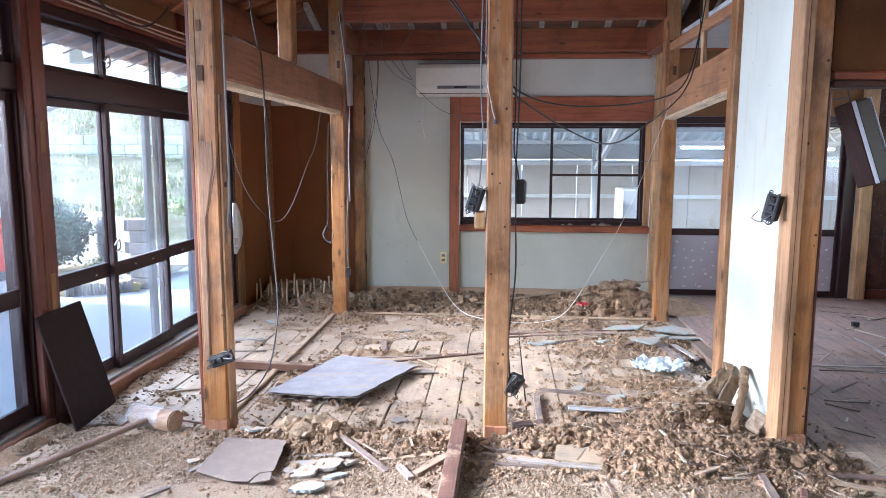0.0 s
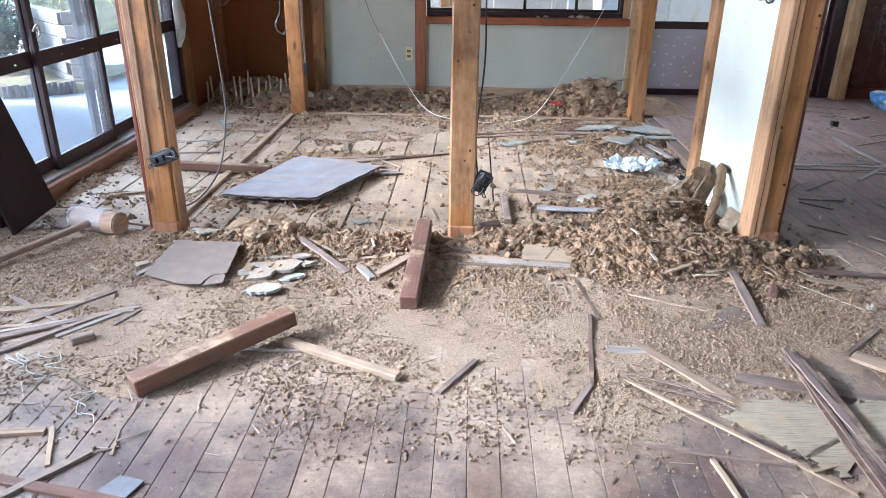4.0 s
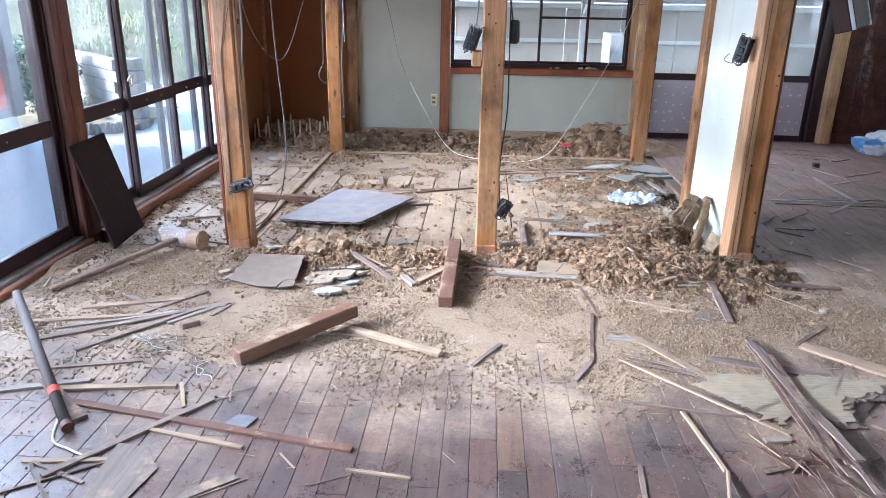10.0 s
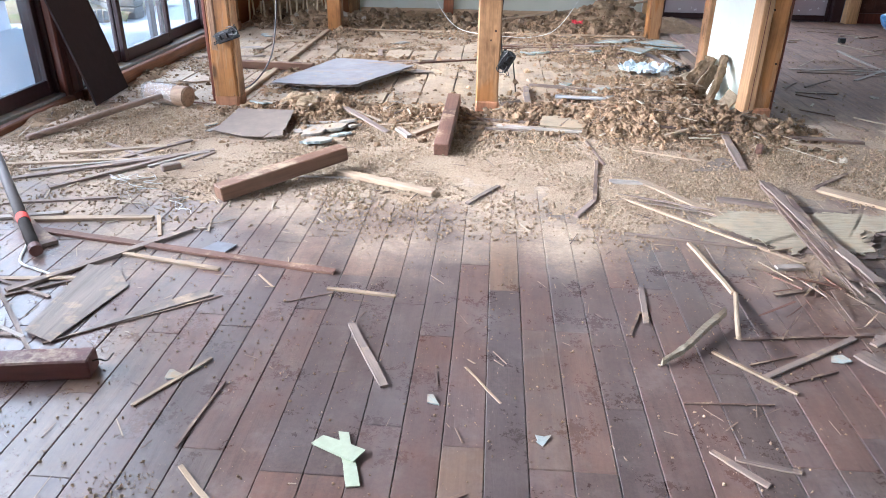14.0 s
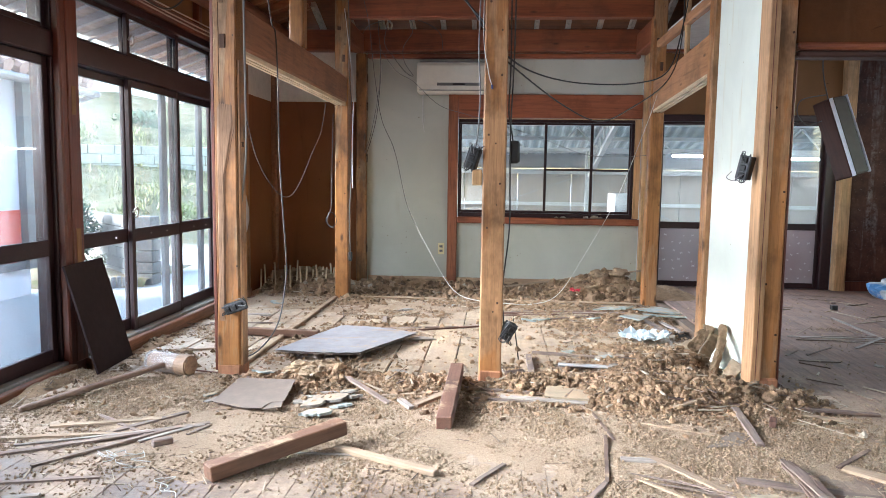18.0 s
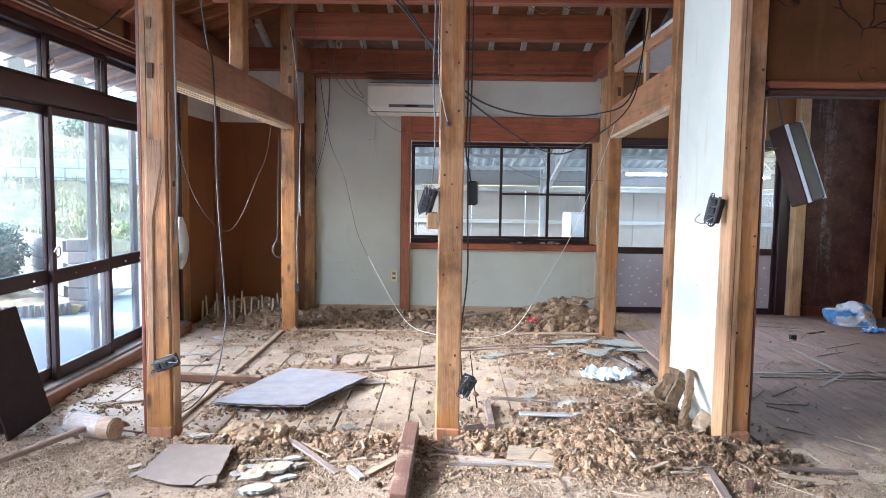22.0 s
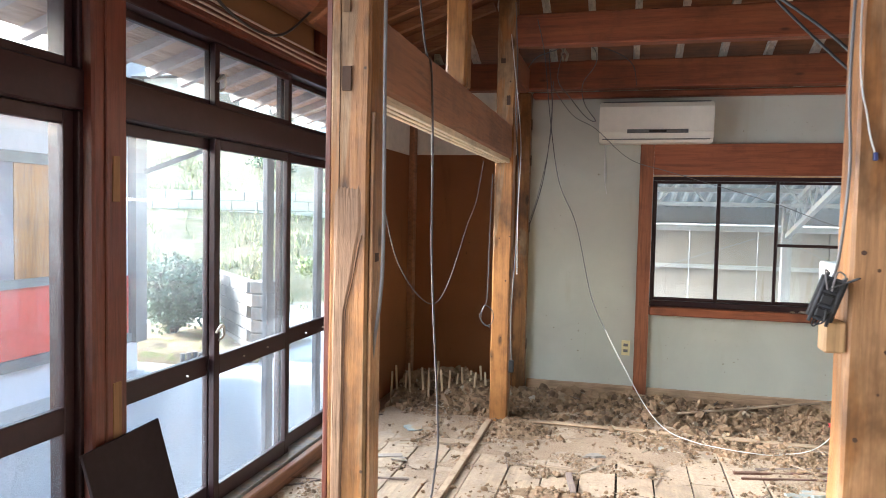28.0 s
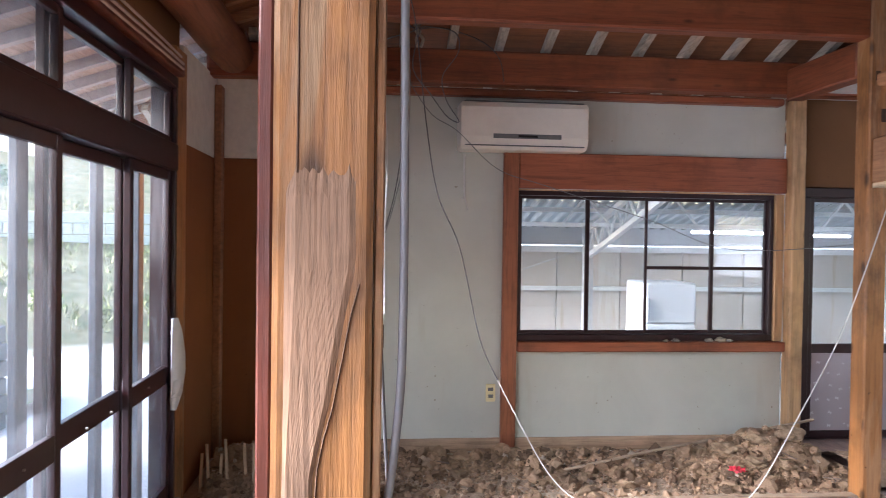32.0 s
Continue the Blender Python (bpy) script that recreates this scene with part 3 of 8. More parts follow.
part("base_block", rough_box((-0.062, -0.064, -0.02), (0.066, 0.06, 0.06), 2, 0.006, 23, 0.01), m_cutbase, p_l, "raw reddish cut base")
part("base_block", rough_box((1.306, -0.062, -0.03), (1.424, 0.06, 0.075), 3, 0.008, 24, 0.01), m_cutbase, p_m, "hacked reddish base")
part("base_block", rough_box((2.664, -0.078, -0.03), (2.782, 0.06, 0.08), 3, 0.006, 25, 0.01), m_cutbase, p_r, "split reddish base")

# worn splintered patch of the left front post, with a long slanting split
def patch_edge(z):
    x = 0.046 if z > 1.29 else (-0.006 + 0.052 * (z - 1.04) / 0.25 if z > 1.04 else -0.006 - 0.012 * (1.04 - z))
    return x + 0.0025 * noise.noise(Vector((z * 11, 2, 0)))


bm = bmesh.new()
grid_ = []
for k in range(80):
    w_ = k / 79
    col_ = []
    for i in range(31):
        u = i / 30
        top = 1.418 + 0.010 * noise.noise(Vector((u * 14, 0, 0))) + 0.012 * noise.noise(Vector((u * 45, 3, 0))) - 0.25 * max(0.0, 0.16 - u)
        z = 0.28 + (top - 0.28) * w_
        x = -0.047 + (patch_edge(z) + 0.047) * u
        edge = min(1.0, 6 * min(u, 1 - u), 30 * min(w_, 1 - w_))
        fib = noise.noise(Vector((x * 260 + z * 6, z * 5, 1))) + 0.6 * noise.noise(Vector((x * 620, z * 14, 2)))
        col_.append(bm.verts.new((x, -0.058 - edge * (0.0062 + 0.0006 * fib), z)))
    grid_.append(col_)
for a, b in zip(grid_, grid_[1:]):
    for i in range(30):
        bm.faces.new((a[i], a[i + 1], b[i + 1], b[i]))
part("worn_patch", bm, wood("splintered_wood", (0.24, 0.135, 0.078), "z", 0.9, knots=False, worn=0.3, light=(0.33, 0.21, 0.13), fine=240), p_l, "grey-brown splintered patch")
m_crack = plain("dark_crack", (0.10, 0.05, 0.025), 0.9)
bm = bmesh.new()
for z0, z1, off, r_ in ((0.35, 1.27, 0.001, 0.0012), (0.95, 1.33, -0.016, 0.0008)):
    tube(bm, [Vector((patch_edge(z) + off + 0.002 * noise.noise(Vector((z * 17, off * 90, 0))), -0.0622, z)) for z in np.linspace(z0, z1, 26)], r_, 4)
tube(bm, [Vector((-0.030 + 0.003 * noise.noise(Vector((z * 9, 4, 0))), -0.0612, z)) for z in np.linspace(1.40, 2.0, 18)], 0.0014, 4)
part("crack", bm, m_crack, p_l, "dark drying cracks")
m_mortise = plain("dark_mortise", (0.07, 0.035, 0.02), 0.9)
for px_, pz, w_, h_ in ((-0.009, 1.679, 0.026, 0.069), (0.004, 2.04, 0.03, 0.02)):
    part("mortise", bx((px_ - w_ / 2, -0.0655, pz), (px_ + w_ / 2, -0.06, pz + h_)), m_mortise, p_l, "dark cut mortise")
for px_, pz, w_, h_ in ((-0.012, 1.90, 0.022, 0.05), (0.03, 2.22, 0.026, 0.035)):
    part("mortise", bx((px_ - w_ / 2, -0.0655, pz), (px_ + w_ / 2, -0.06, pz + h_)), m_raw_patch, p_l, "filled cut mortise")
for px_, py_, pz, w_, h_, own in ((0.02, 2.638, 2.05, 0.025, 0.06, p_bl), (-0.02, 2.638, 2.32, 0.03, 0.03, p_bl), (2.75, 2.641, 1.98, 0.025, 0.07, p_br), (2.715, 2.641, 2.2, 0.025, 0.05, p_br)):
    part("mortise", bx((px_ - w_ / 2, py_ - 0.003, pz), (px_ + w_ / 2, py_ + 0.004, pz + h_)), m_mortise, own, "dark cut mortise")
for pz in (0.28, 1.2, 1.72, 2.0):
    part("mortise", bx((0.058, 3.56, pz), (0.0535, 3.60, pz + 0.08)), m_mortise, p_cw, "dark cut mortise")
for x, y, post_, zs in ((1.365, -0.0595, p_m, (0.42, 0.8, 1.02, 1.26, 1.55, 1.9)), (2.73, -0.0665, p_r, (0.3, 0.55, 1.0, 1.4, 1.75)), (0.0, 2.6385, p_bl, (0.9, 1.9, 2.2, 2.35))):
    for i, pz in enumerate(zs):
        bm = bmesh.new()
        xx = x + 0.03 * (-1) ** i
        bmesh.ops.create_cone(bm, cap_ends=True, segments=8, radius1=0.006, radius2=0.006, depth=0.004, matrix=pose(xx, y, pz, 90))
        part("nail_hole", bm, m_mortise, post_)

# ---------- beams and lintels ----------


def beam(name, a, b, material, label, seed, category="beam", n=14):
    e = thing(name, tuple(a), label, category, "timber beams of the house", "structure")
    part("timber", rough_box(a, b, n, 0.004, seed, 0.01), material, e)
    return e


beam("beam_1", (-0.95, 3.43, 2.285), (E_, 3.55, 2.49), m_beam_x, "dark reddish pine beam along the back wall", 31)
beam("beam_2", (0.06, 2.64, 2.425), (2.67, 2.75, 2.63), m_beam_x, "reddish pine tie beam between the back posts", 32)
beam("beam_3", (-0.2, 1.31, 2.385), (2.9, 1.42, 2.56), m_beam_x, "reddish pine tie beam across the room", 33)
beam("beam_4", (0.06, 3.56, 2.236), (2.75, 3.638, 2.283), m_frame_x, "dark picture rail over the blue wall", 34, n=10)
beam("beam_5", (2.675, 2.76, 2.24), (2.785, 3.43, 2.44), m_beam_y, "short brown beam to the corner post", 35, n=6)
beam("beam_6", (-0.05, 2.76, 2.26), (0.05, 3.43, 2.44), m_beam_y, "short brown beam to the wall post", 36, n=6)
b_low = beam("beam_7", (-0.05, 0.06, 1.70), (0.05, 2.64, 1.918), m_lintel_y, "wide planed brown lintel between two posts", 37)
for x in (-0.036, -0.004, 0.028):
    part("track", bx((x - 0.010, 0.062, 1.672), (x + 0.010, 2.638, 1.70), 0.002), m_groove, b_low, "pale sliding-door track")
b_r = beam("beam_8", (2.685, 0.995, 1.66), (2.775, 2.64, 1.902), m_lintel_pale, "pale scuffed lintel between post and stub wall", 38)
for x in (2.70, 2.73, 2.76):
    part("track", bx((x - 0.009, 0.997, 1.635), (x + 0.009, 2.638, 1.66), 0.002), m_groove, b_r, "pale sliding-door track")
# the side lintel has sagged towards the back post
for child in b_r.children:
    for v in child.data.vertices:
        v.co.z += 0.049 * (2.47 - v.co.y)
beam("beam_9", (2.70, 0.995, 2.17), (2.76, 2.64, 2.235), m_lintel_pale, "thin upper rail beside the white ceiling", 39, n=8)
beam("beam_10", (2.79, -0.050, 1.640), (E_, 0.055, 1.671), m_lintel_dark, "dark grooved lintel over the wide opening", 40, n=10)
beam("beam_11", (2.79, -0.058, 1.673), (E_, 0.05, 1.708), m_beam_x, "thin reddish pine batten on the lintel", 41, n=10)
st = beam("strut_1", (-0.05, 1.23, 1.918), (0.05, 1.335, 2.95), m_post_strip, "short pine strut standing on the lintel", 42, "strut", 6)
bm = bmesh.new()
bar(bm, (-0.02, 1.34, 2.3), (-0.02, 2.62, 2.85), 0.05, 0.09, 0.004)
part("brace", bm, m_beam_y, st)
bm = bmesh.new()
bar(bm, (-0.75, 1.28, 2.25), (-0.05, 1.28, 2.75), 0.045, 0.08, 0.004)
part("brace", bm, m_rafter_x, st)
beam("batten_1", (2.712, 1.74, 1.89), (2.748, 1.775, 2.9), m_post_pale, "thin upright batten above the lintel", 43, "batten", 5)
# round log over the windows
bm = bmesh.new()
cyl(bm, (-0.80, S, 2.40), (-0.80, 3.5, 2.40), 0.115, 0.115, 20)
bmesh.ops.bisect_plane(bm, geom=bm.verts[:] + bm.edges[:] + bm.faces[:], plane_co=(0, 0, 0), plane_no=(0, 1, 0))
for k in range(-10, 9):
    bmesh.ops.bisect_plane(bm, geom=bm.verts[:] + bm.edges[:] + bm.faces[:], plane_co=(0, 0.4 * k + 0.2, 0), plane_no=(0, 1, 0))
for v in bm.verts:
    v.co += noise.noise_vector(v.co * 1.5) * 0.02
e = thing("beam_12", (-0.8, 3.4, 2.28), "round dark-red log purlin above the windows", "beam", "timber beams of the house", "structure")
part("log", bm, m_log, e, "", True)
# rails over the windows
e = thing("trim_window_head", (-0.9, 0.2, 2.09), "dark red head rail with pale conduit strips over the windows", "trim", "", "structure")
part("rail", rough_box((-0.985, S, 2.09), (-0.87, 2.652, 2.165), 20, 0.002, 51), m_red_post, e)
for i, (x, z) in enumerate(((-0.863, 2.115), (-0.862, 2.14), (-0.872, 2.178))):
    bm = bmesh.new()
    tube(bm, spline([(x, y, z + 0.004 * math.sin(y * 3 + i)) for y in np.linspace(-2.5, 2.6, 14)], 3), 0.006, 6)
    part("conduit", bm, plain("pale_conduit", (0.45, 0.36, 0.30), 0.5), e, "pale conduit strip")
for y in (0.62, 1.75, -0.9):
    part("stud", rough_box((-0.95, y, 2.17), (-0.90, y + 0.07, 2.40), 2, 0.002, 52), m_red_post, e)

# ---------- roof ----------
KX, KY = 0.35, 0.35


def roof_w(x):
    return 2.54 + KX * (x + 0.85)


def roof_n(y):
    return 2.58 + KY * (3.5 - y)


CAPX = 1.5
HIP = (2.58 - 2.54) / 0.35 + 3.5 - 0.85
bm = bmesh.new()


def sheet(pts):
    bm.faces.new([bm.verts.new(p) for p in pts])
    bm.faces.new([bm.verts.new((p[0], p[1], p[2] + 0.03)) for p in reversed(pts)])


y_e = HIP + 1.95
sheet([(-1.95, S - 0.5, roof_w(-1.95)), (-1.95, y_e, roof_w(-1.95)), (CAPX, HIP - CAPX, roof_w(CAPX)), (CAPX, S - 0.5, roof_w(CAPX))])
sheet([(-1.95, y_e, roof_n(y_e)), (6.3, y_e, roof_n(y_e)), (6.3, HIP - CAPX, roof_n(HIP - CAPX)), (CAPX, HIP - CAPX, roof_n(HIP - CAPX))])
sheet([(CAPX, S - 0.5, roof_w(CAPX)), (CAPX, HIP - CAPX, roof_w(CAPX)), (6.3, HIP - CAPX, roof_w(CAPX)), (6.3, S - 0.5, roof_w(CAPX))])
structure("ceiling_roof", bm, m_roofboard, "dark boarding under the roof tiles", "ceiling")
bm = bmesh.new()
y = S - 0.3
while y < y_e - 0.1:
    x1 = min(CAPX, HIP - y)
    bar(bm, (-0.97, y, roof_w(-0.97) - 0.062), (x1, y, roof_w(x1) - 0.062), 0.045, 0.055)
    y += 0.303
# rafters outside the glass get a paler copy, painted for light off the yard
bm_e = bmesh.new()
y = S - 0.3
while y < y_e - 0.1:
    bar(bm_e, (-1.95, y, roof_w(-1.95) - 0.062), (-0.972, y, roof_w(-0.972) - 0.062), 0.045, 0.055)
    y += 0.303
structure("ceiling_eave_rafters", bm_e, plain("yard_lit_rafter", (0.46, 0.42, 0.40), 0.85, 0.15, 4), "weathered grey rafters under the eave", "ceiling")
# pale sheet under the darker boarding, the same yard light in its colour
bm_e = bmesh.new()
vs_ = [bm_e.verts.new(p) for p in ((-1.95, S - 0.5, roof_w(-1.95) - 0.004), (-1.95, y_e, roof_w(-1.95) - 0.004), (-0.975, y_e - 0.9, roof_w(-0.975) - 0.004), (-0.975, S - 0.5, roof_w(-0.975) - 0.004))]
bm_e.faces.new(vs_)
structure("ceiling_eave_boards", bm_e, wood("yard_lit_eave_board", (0.46, 0.36, 0.28), "y", 0.85, False), "weathered boards under the eave", "ceiling")
structure("ceiling_rafters_west", bm, m_rafter_x, "brown rafters falling towards the windows", "ceiling")
bm = bmesh.new()
x = -1.6
while x < 6.2:
    y0 = max(HIP - CAPX, HIP - x)
    bar(bm, (x, y_e, roof_n(y_e) - 0.062), (x, y0, roof_n(y0) - 0.062), 0.045, 0.055)
    x += 0.303
structure("ceiling_rafters_north", bm, m_rafter_y, "pale grey rafters falling towards the back wall", "ceiling")

# ---------- windows and doors ----------


def sash(parent, axis, plane, a0, a1, z0, z1, mids=(), stile=0.042, bottom=0.07, top=0.045, depth=0.028, bar_h=0.07, glass=None, lower=None, material=None):
    """One sliding sash: stiles, rails and panes. axis 'y': it lies in a plane of constant x."""
    material = material or m_alu

    def pt(a, d, z):
        return (plane + d, a, z) if axis == "y" else (a, plane + d, z)
    s = part("sash", bx(pt(a0, -depth / 2, z0), pt(a0 + stile, depth / 2, z1), 0.003), material, parent)

    def add(name, p0, p1, mt, bev=0.003):
        o = part(name, bx(p0, p1, bev), mt, s)
        o.matrix_parent_inverse = Matrix()
        return o
    add("stile", pt(a1 - stile, -depth / 2, z0), pt(a1, depth / 2, z1), material)
    add("rail", pt(a0 + stile, -depth / 2 + 0.001, z0), pt(a1 - stile, depth / 2 - 0.001, z0 + bottom), material)
    add("rail", pt(a0 + stile, -depth / 2 + 0.001, z1 - top), pt(a1 - stile, depth / 2 - 0.001, z1), material)
    zs = [z0 + bottom, *mids, z1 - top]
    for zm in mids:
        add("rail", pt(a0 + stile, -depth / 2 + 0.001, zm - bar_h / 2), pt(a1 - stile, depth / 2 - 0.001, zm + bar_h / 2), material)
    for i in range(len(zs) - 1):
        lo = zs[i] + (bar_h / 2 if i else 0)
        hi = zs[i + 1] - (bar_h / 2 if i < len(zs) - 2 else 0)
        o = add("pane", pt(a0 + stile - 0.004, -0.002, lo - 0.004), pt(a1 - stile + 0.004, 0.002, hi + 0.004), (lower if lower and i == 0 else glass or m_glass), 0)
        if not (lower and i == 0):
            o.visible_shadow = False
    return s


# pale for its dust and for window glare, both put into the colour
m_sill = plain("dusty_glare_track", (0.26, 0.235, 0.215), 0.7, 0.25, 5, 0.1, dust=0.3)


def side_window(name, cuts, label):
    y0, y1 = cuts[0], cuts[-1]
    e = thing(name, (-0.95, y0, 0.0), label, "window", "aluminium window wall", "structure")
    part("window_sill", bx((-1.03, y0, -0.07), (-0.875, y1, 0.045), 0.004), m_sill, e, "dusty pale sliding track")
    part("threshold", rough_box((-0.874, y0, -0.07), (-0.83, y1, 0.03), 8, 0.003, 3), m_frame_y, e, "dusty wooden threshold")
    part("transom", bx((-1.02, y0, 1.635), (-0.895, y1, 1.765), 0.006), m_alu, e, "thick dark transom bar")
    part("window_frame", bx((-1.02, y0, 2.035), (-0.90, y1, 2.088), 0.004), m_alu, e)
    for y in (y0, y1 - 0.03):
        part("window_frame", bx((-1.02, y, 0.046), (-0.90, y + 0.03, 1.634), 0.003), m_alu, e)
        part("window_frame", bx((-1.02, y, 1.766), (-0.90, y + 0.03, 2.034), 0.003), m_alu, e)
    for i in range(len(cuts) - 1):
        plane = -0.935 if i % 2 else -0.972
        a0, a1 = cuts[i] + (0.03 if i == 0 else -0.024), cuts[i + 1] + (-0.03 if i == len(cuts) - 2 else 0.024)
        sash(e, "y", plane, a0, a1, 0.047, 1.633, (0.655,), bar_h=0.085, bottom=0.075)
        sash(e, "y", plane, a0, a1, 1.767, 2.033, (), stile=0.034, bottom=0.03, top=0.03)
    m_lock = plain("lock_metal", (0.5, 0.47, 0.42), 0.35, metal=0.8)
    for z in (0.80, 1.87):
        bm = bmesh.new()
        ym = cuts[1]
        tube(bm, spline([(-0.915, ym - 0.02, z), (-0.90, ym - 0.005, z + 0.03), (-0.90, ym + 0.015, z + 0.02), (-0.905, ym + 0.02, z - 0.02), (-0.915, ym, z - 0.035)], 4), 0.006, 6)
        part("latch", bm, m_lock, e, "metal crescent latch")
    for y in cuts[1:-1]:
        for dy in (-0.22, 0.22):
            bm = bmesh.new()
            bmesh.ops.create_cone(bm, cap_ends=True, segments=8, radius1=0.004, radius2=0.004, depth=0.008, matrix=pose(-0.919, y + dy, 0.655, 0, 90))
            part("rail_plug", bm, m_lock, e)
    return e


side_window("window_1", [0.08, 0.745, 1.41, 2.075, 2.65], "dark bronze window wall with tall sliding panes and upper lights")
side_window("window_2", [-2.66, -2.02, -1.37, -0.72, -0.05], "dark bronze window wall with tall sliding panes and upper lights")
# window_3 is never in view; it carries the row on to let light in
side_window("window_3", [-5.45, -4.80, -4.14, -3.47, -2.80], "dark bronze window wall with tall sliding panes and upper lights")
# storm-shutter rails outside the glass
m_screen = plain("blue_grey_stile", (0.10, 0.11, 0.13), 0.5, 0.2, 5, 0.05)
for y in (1.46, 2.10, 2.62):
    e = tagged(part("shutter_guide", bx((-1.10, y, 0.0), (-1.07, y + 0.075, 1.63), 0.004), m_screen), "grey screen-door stile outside the glass", "screen door", "screen stiles", "structure")

# back window: wooden surround and four-light sash
e = thing("window_4", (1.85, N, 0.7), "dark four-light window in a reddish wooden surround", "window", "", "structure")
part("window_frame", rough_box((0.88, N - 0.045, -0.02), (0.978, N - 0.002, 1.90), 8, 0.002, 61), m_frame_z, e, "reddish wooden jamb")
part("window_frame", rough_box((0.98, N - 0.045, 1.658), (2.797, N - 0.002, 1.89), 8, 0.002, 62), m_frame_x, e, "reddish wooden head board with knots")
part("window_sill", rough_box((0.98, N - 0.06, 0.60), (2.797, N + 0.06, 0.664), 8, 0.002, 63), m_frame_x, e, "reddish wooden sill with crumbs")
part("window_frame", bx((2.738, N - 0.02, 0.668), (2.797, N + 0.05, 1.655), 0.003), m_post_pale, e, "pale bare wooden jamb")
part("window_frame", bx((0.981, N - 0.01, 1.648), (2.735, N + 0.07, 1.656)), m_post_pale, e)
for a, b in (((0.982, N, 0.666), (2.735, N + 0.08, 0.706)), ((0.982, N, 1.618), (2.735, N + 0.08, 1.647)), ((0.982, N, 0.707), (1.00, N + 0.08, 1.617)), ((2.708, N, 0.707), (2.735, N + 0.08, 1.617))):
    part("track_frame", bx(a, b, 0.003), m_alu, e)
cut = [1.0, 1.455, 1.862, 2.325, 2.709]
for i in range(4):
    sash(e, "x", N + (0.03 if i < 2 else 0.055), cut[i] - 0.004, cut[i + 1] + 0.004, 0.708, 1.616, (1.15,) if i > 1 else (), stile=0.018, bottom=0.025, top=0.02, depth=0.02, bar_h=0.022)

# sliding doors of the next room
e = thing("door_1", (3.7, N, 0.0), "dark-framed sliding doors with star-patterned frosted lower panes", "door", "", "structure")
part("door_frame", bx((2.90, N - 0.02, 1.64), (4.68, N + 0.07, 1.705), 0.004), m_alu, e)
part("door_frame", bx((2.90, N - 0.02, -0.08), (4.68, N + 0.07, 0.0), 0.004), m_alu, e)
part("door_frame", bx((2.90, N - 0.02, 0.001), (2.985, N + 0.07, 1.639), 0.004), m_alu, e)
part("door_frame", bx((4.58, N - 0.02, 0.001), (4.68, N + 0.07, 1.639), 0.004), m_alu, e)
for i, (a, b) in enumerate(((2.986, 3.80), (3.77, 4.579))):
    sash(e, "x", N + 0.01 + 0.032 * i, a, b, 0.002, 1.638, (0.615,), stile=0.035, bottom=0.05, top=0.03, bar_h=0.065, lower=m_frost)
    # four-pointed stars etched in the lower pane
    rnd_ = random.Random(30 + i)
    bm = bmesh.new()
    for row_ in range(6):
        for col_ in range(8):
            sx, sz = a + 0.075 + 0.092 * col_ + rnd_.uniform(-0.03, 0.03), 0.10 + 0.085 * row_ + rnd_.uniform(-0.025, 0.025)
            if sx > b - 0.06 or rnd_.random() < 0.2:
                continue
            turn, size = rnd_.uniform(0, 1.57), rnd_.uniform(0.011, 0.019)
            ring = [bm.verts.new((sx + (size if q % 2 == 0 else size * 0.22) * math.cos(turn + q * math.pi / 4), N + 0.0065 + 0.032 * i, sz + (size if q % 2 == 0 else size * 0.22) * math.sin(turn + q * math.pi / 4))) for q in range(8)]
            bm.faces.new(ring)
    bmesh.ops.triangulate(bm, faces=bm.faces[:])
    part("star_pattern", bm, m_star, e, "pale four-pointed stars etched in the glass")

# ---------- floors ----------
random.seed(11)
m_seam = plain("dusty_seam", (0.17, 0.12, 0.09), 0.95, 0.3, 8)
fl = tagged(part("floor_front", bx((W + 0.08, S, -0.073), (E_, -0.065, -0.0195)), m_seam), "worn narrow brown floor boards under scattered earth and splinters", "floor", kind="structure")
fr = tagged(part("floor_east", bx((2.80, -0.064, -0.073), (E_, N, -0.0195)), m_seam), "dusty worn wooden floor of the next room", "floor", kind="structure")
fi = tagged(part("floor_inner", bx((W + 0.08, -0.062, -0.0745), (2.795, N, -0.068)), m_dark), "pale rough subfloor boards under earth and straw", "floor", kind="structure")
board_mesh = {}


def board(length, width, thick, material):
    key = (length, width)
    if key not in board_mesh:
        board_mesh[key] = finish(bx((-width / 2, 0, -thick), (width / 2, length, 0), 0.0015), "board", material)
    return board_mesh[key]


# narrow boards near the path as pieces, the rest joined
far_bm = {fl: ([], []), fr: ([], [])}


def loose(store, x, y0, y1):
    v, f = store
    k = len(v)
    w = 0.0427
    z = random.uniform(-0.0012, 0.0)
    for zz in (-0.018, z):
        v.extend([(x - w, y0 + 0.001, zz), (x + w, y0 + 0.001, zz), (x + w, y1 - 0.001, zz), (x - w, y1 - 0.001, zz)])
    f.extend([(k + 4, k + 5, k + 6, k + 7), (k, k + 1, k + 5, k + 4), (k + 1, k + 2, k + 6, k + 5), (k + 2, k + 3, k + 7, k + 6), (k + 3, k, k + 4, k + 7)])


n_piece = 0
pitch = 0.0865
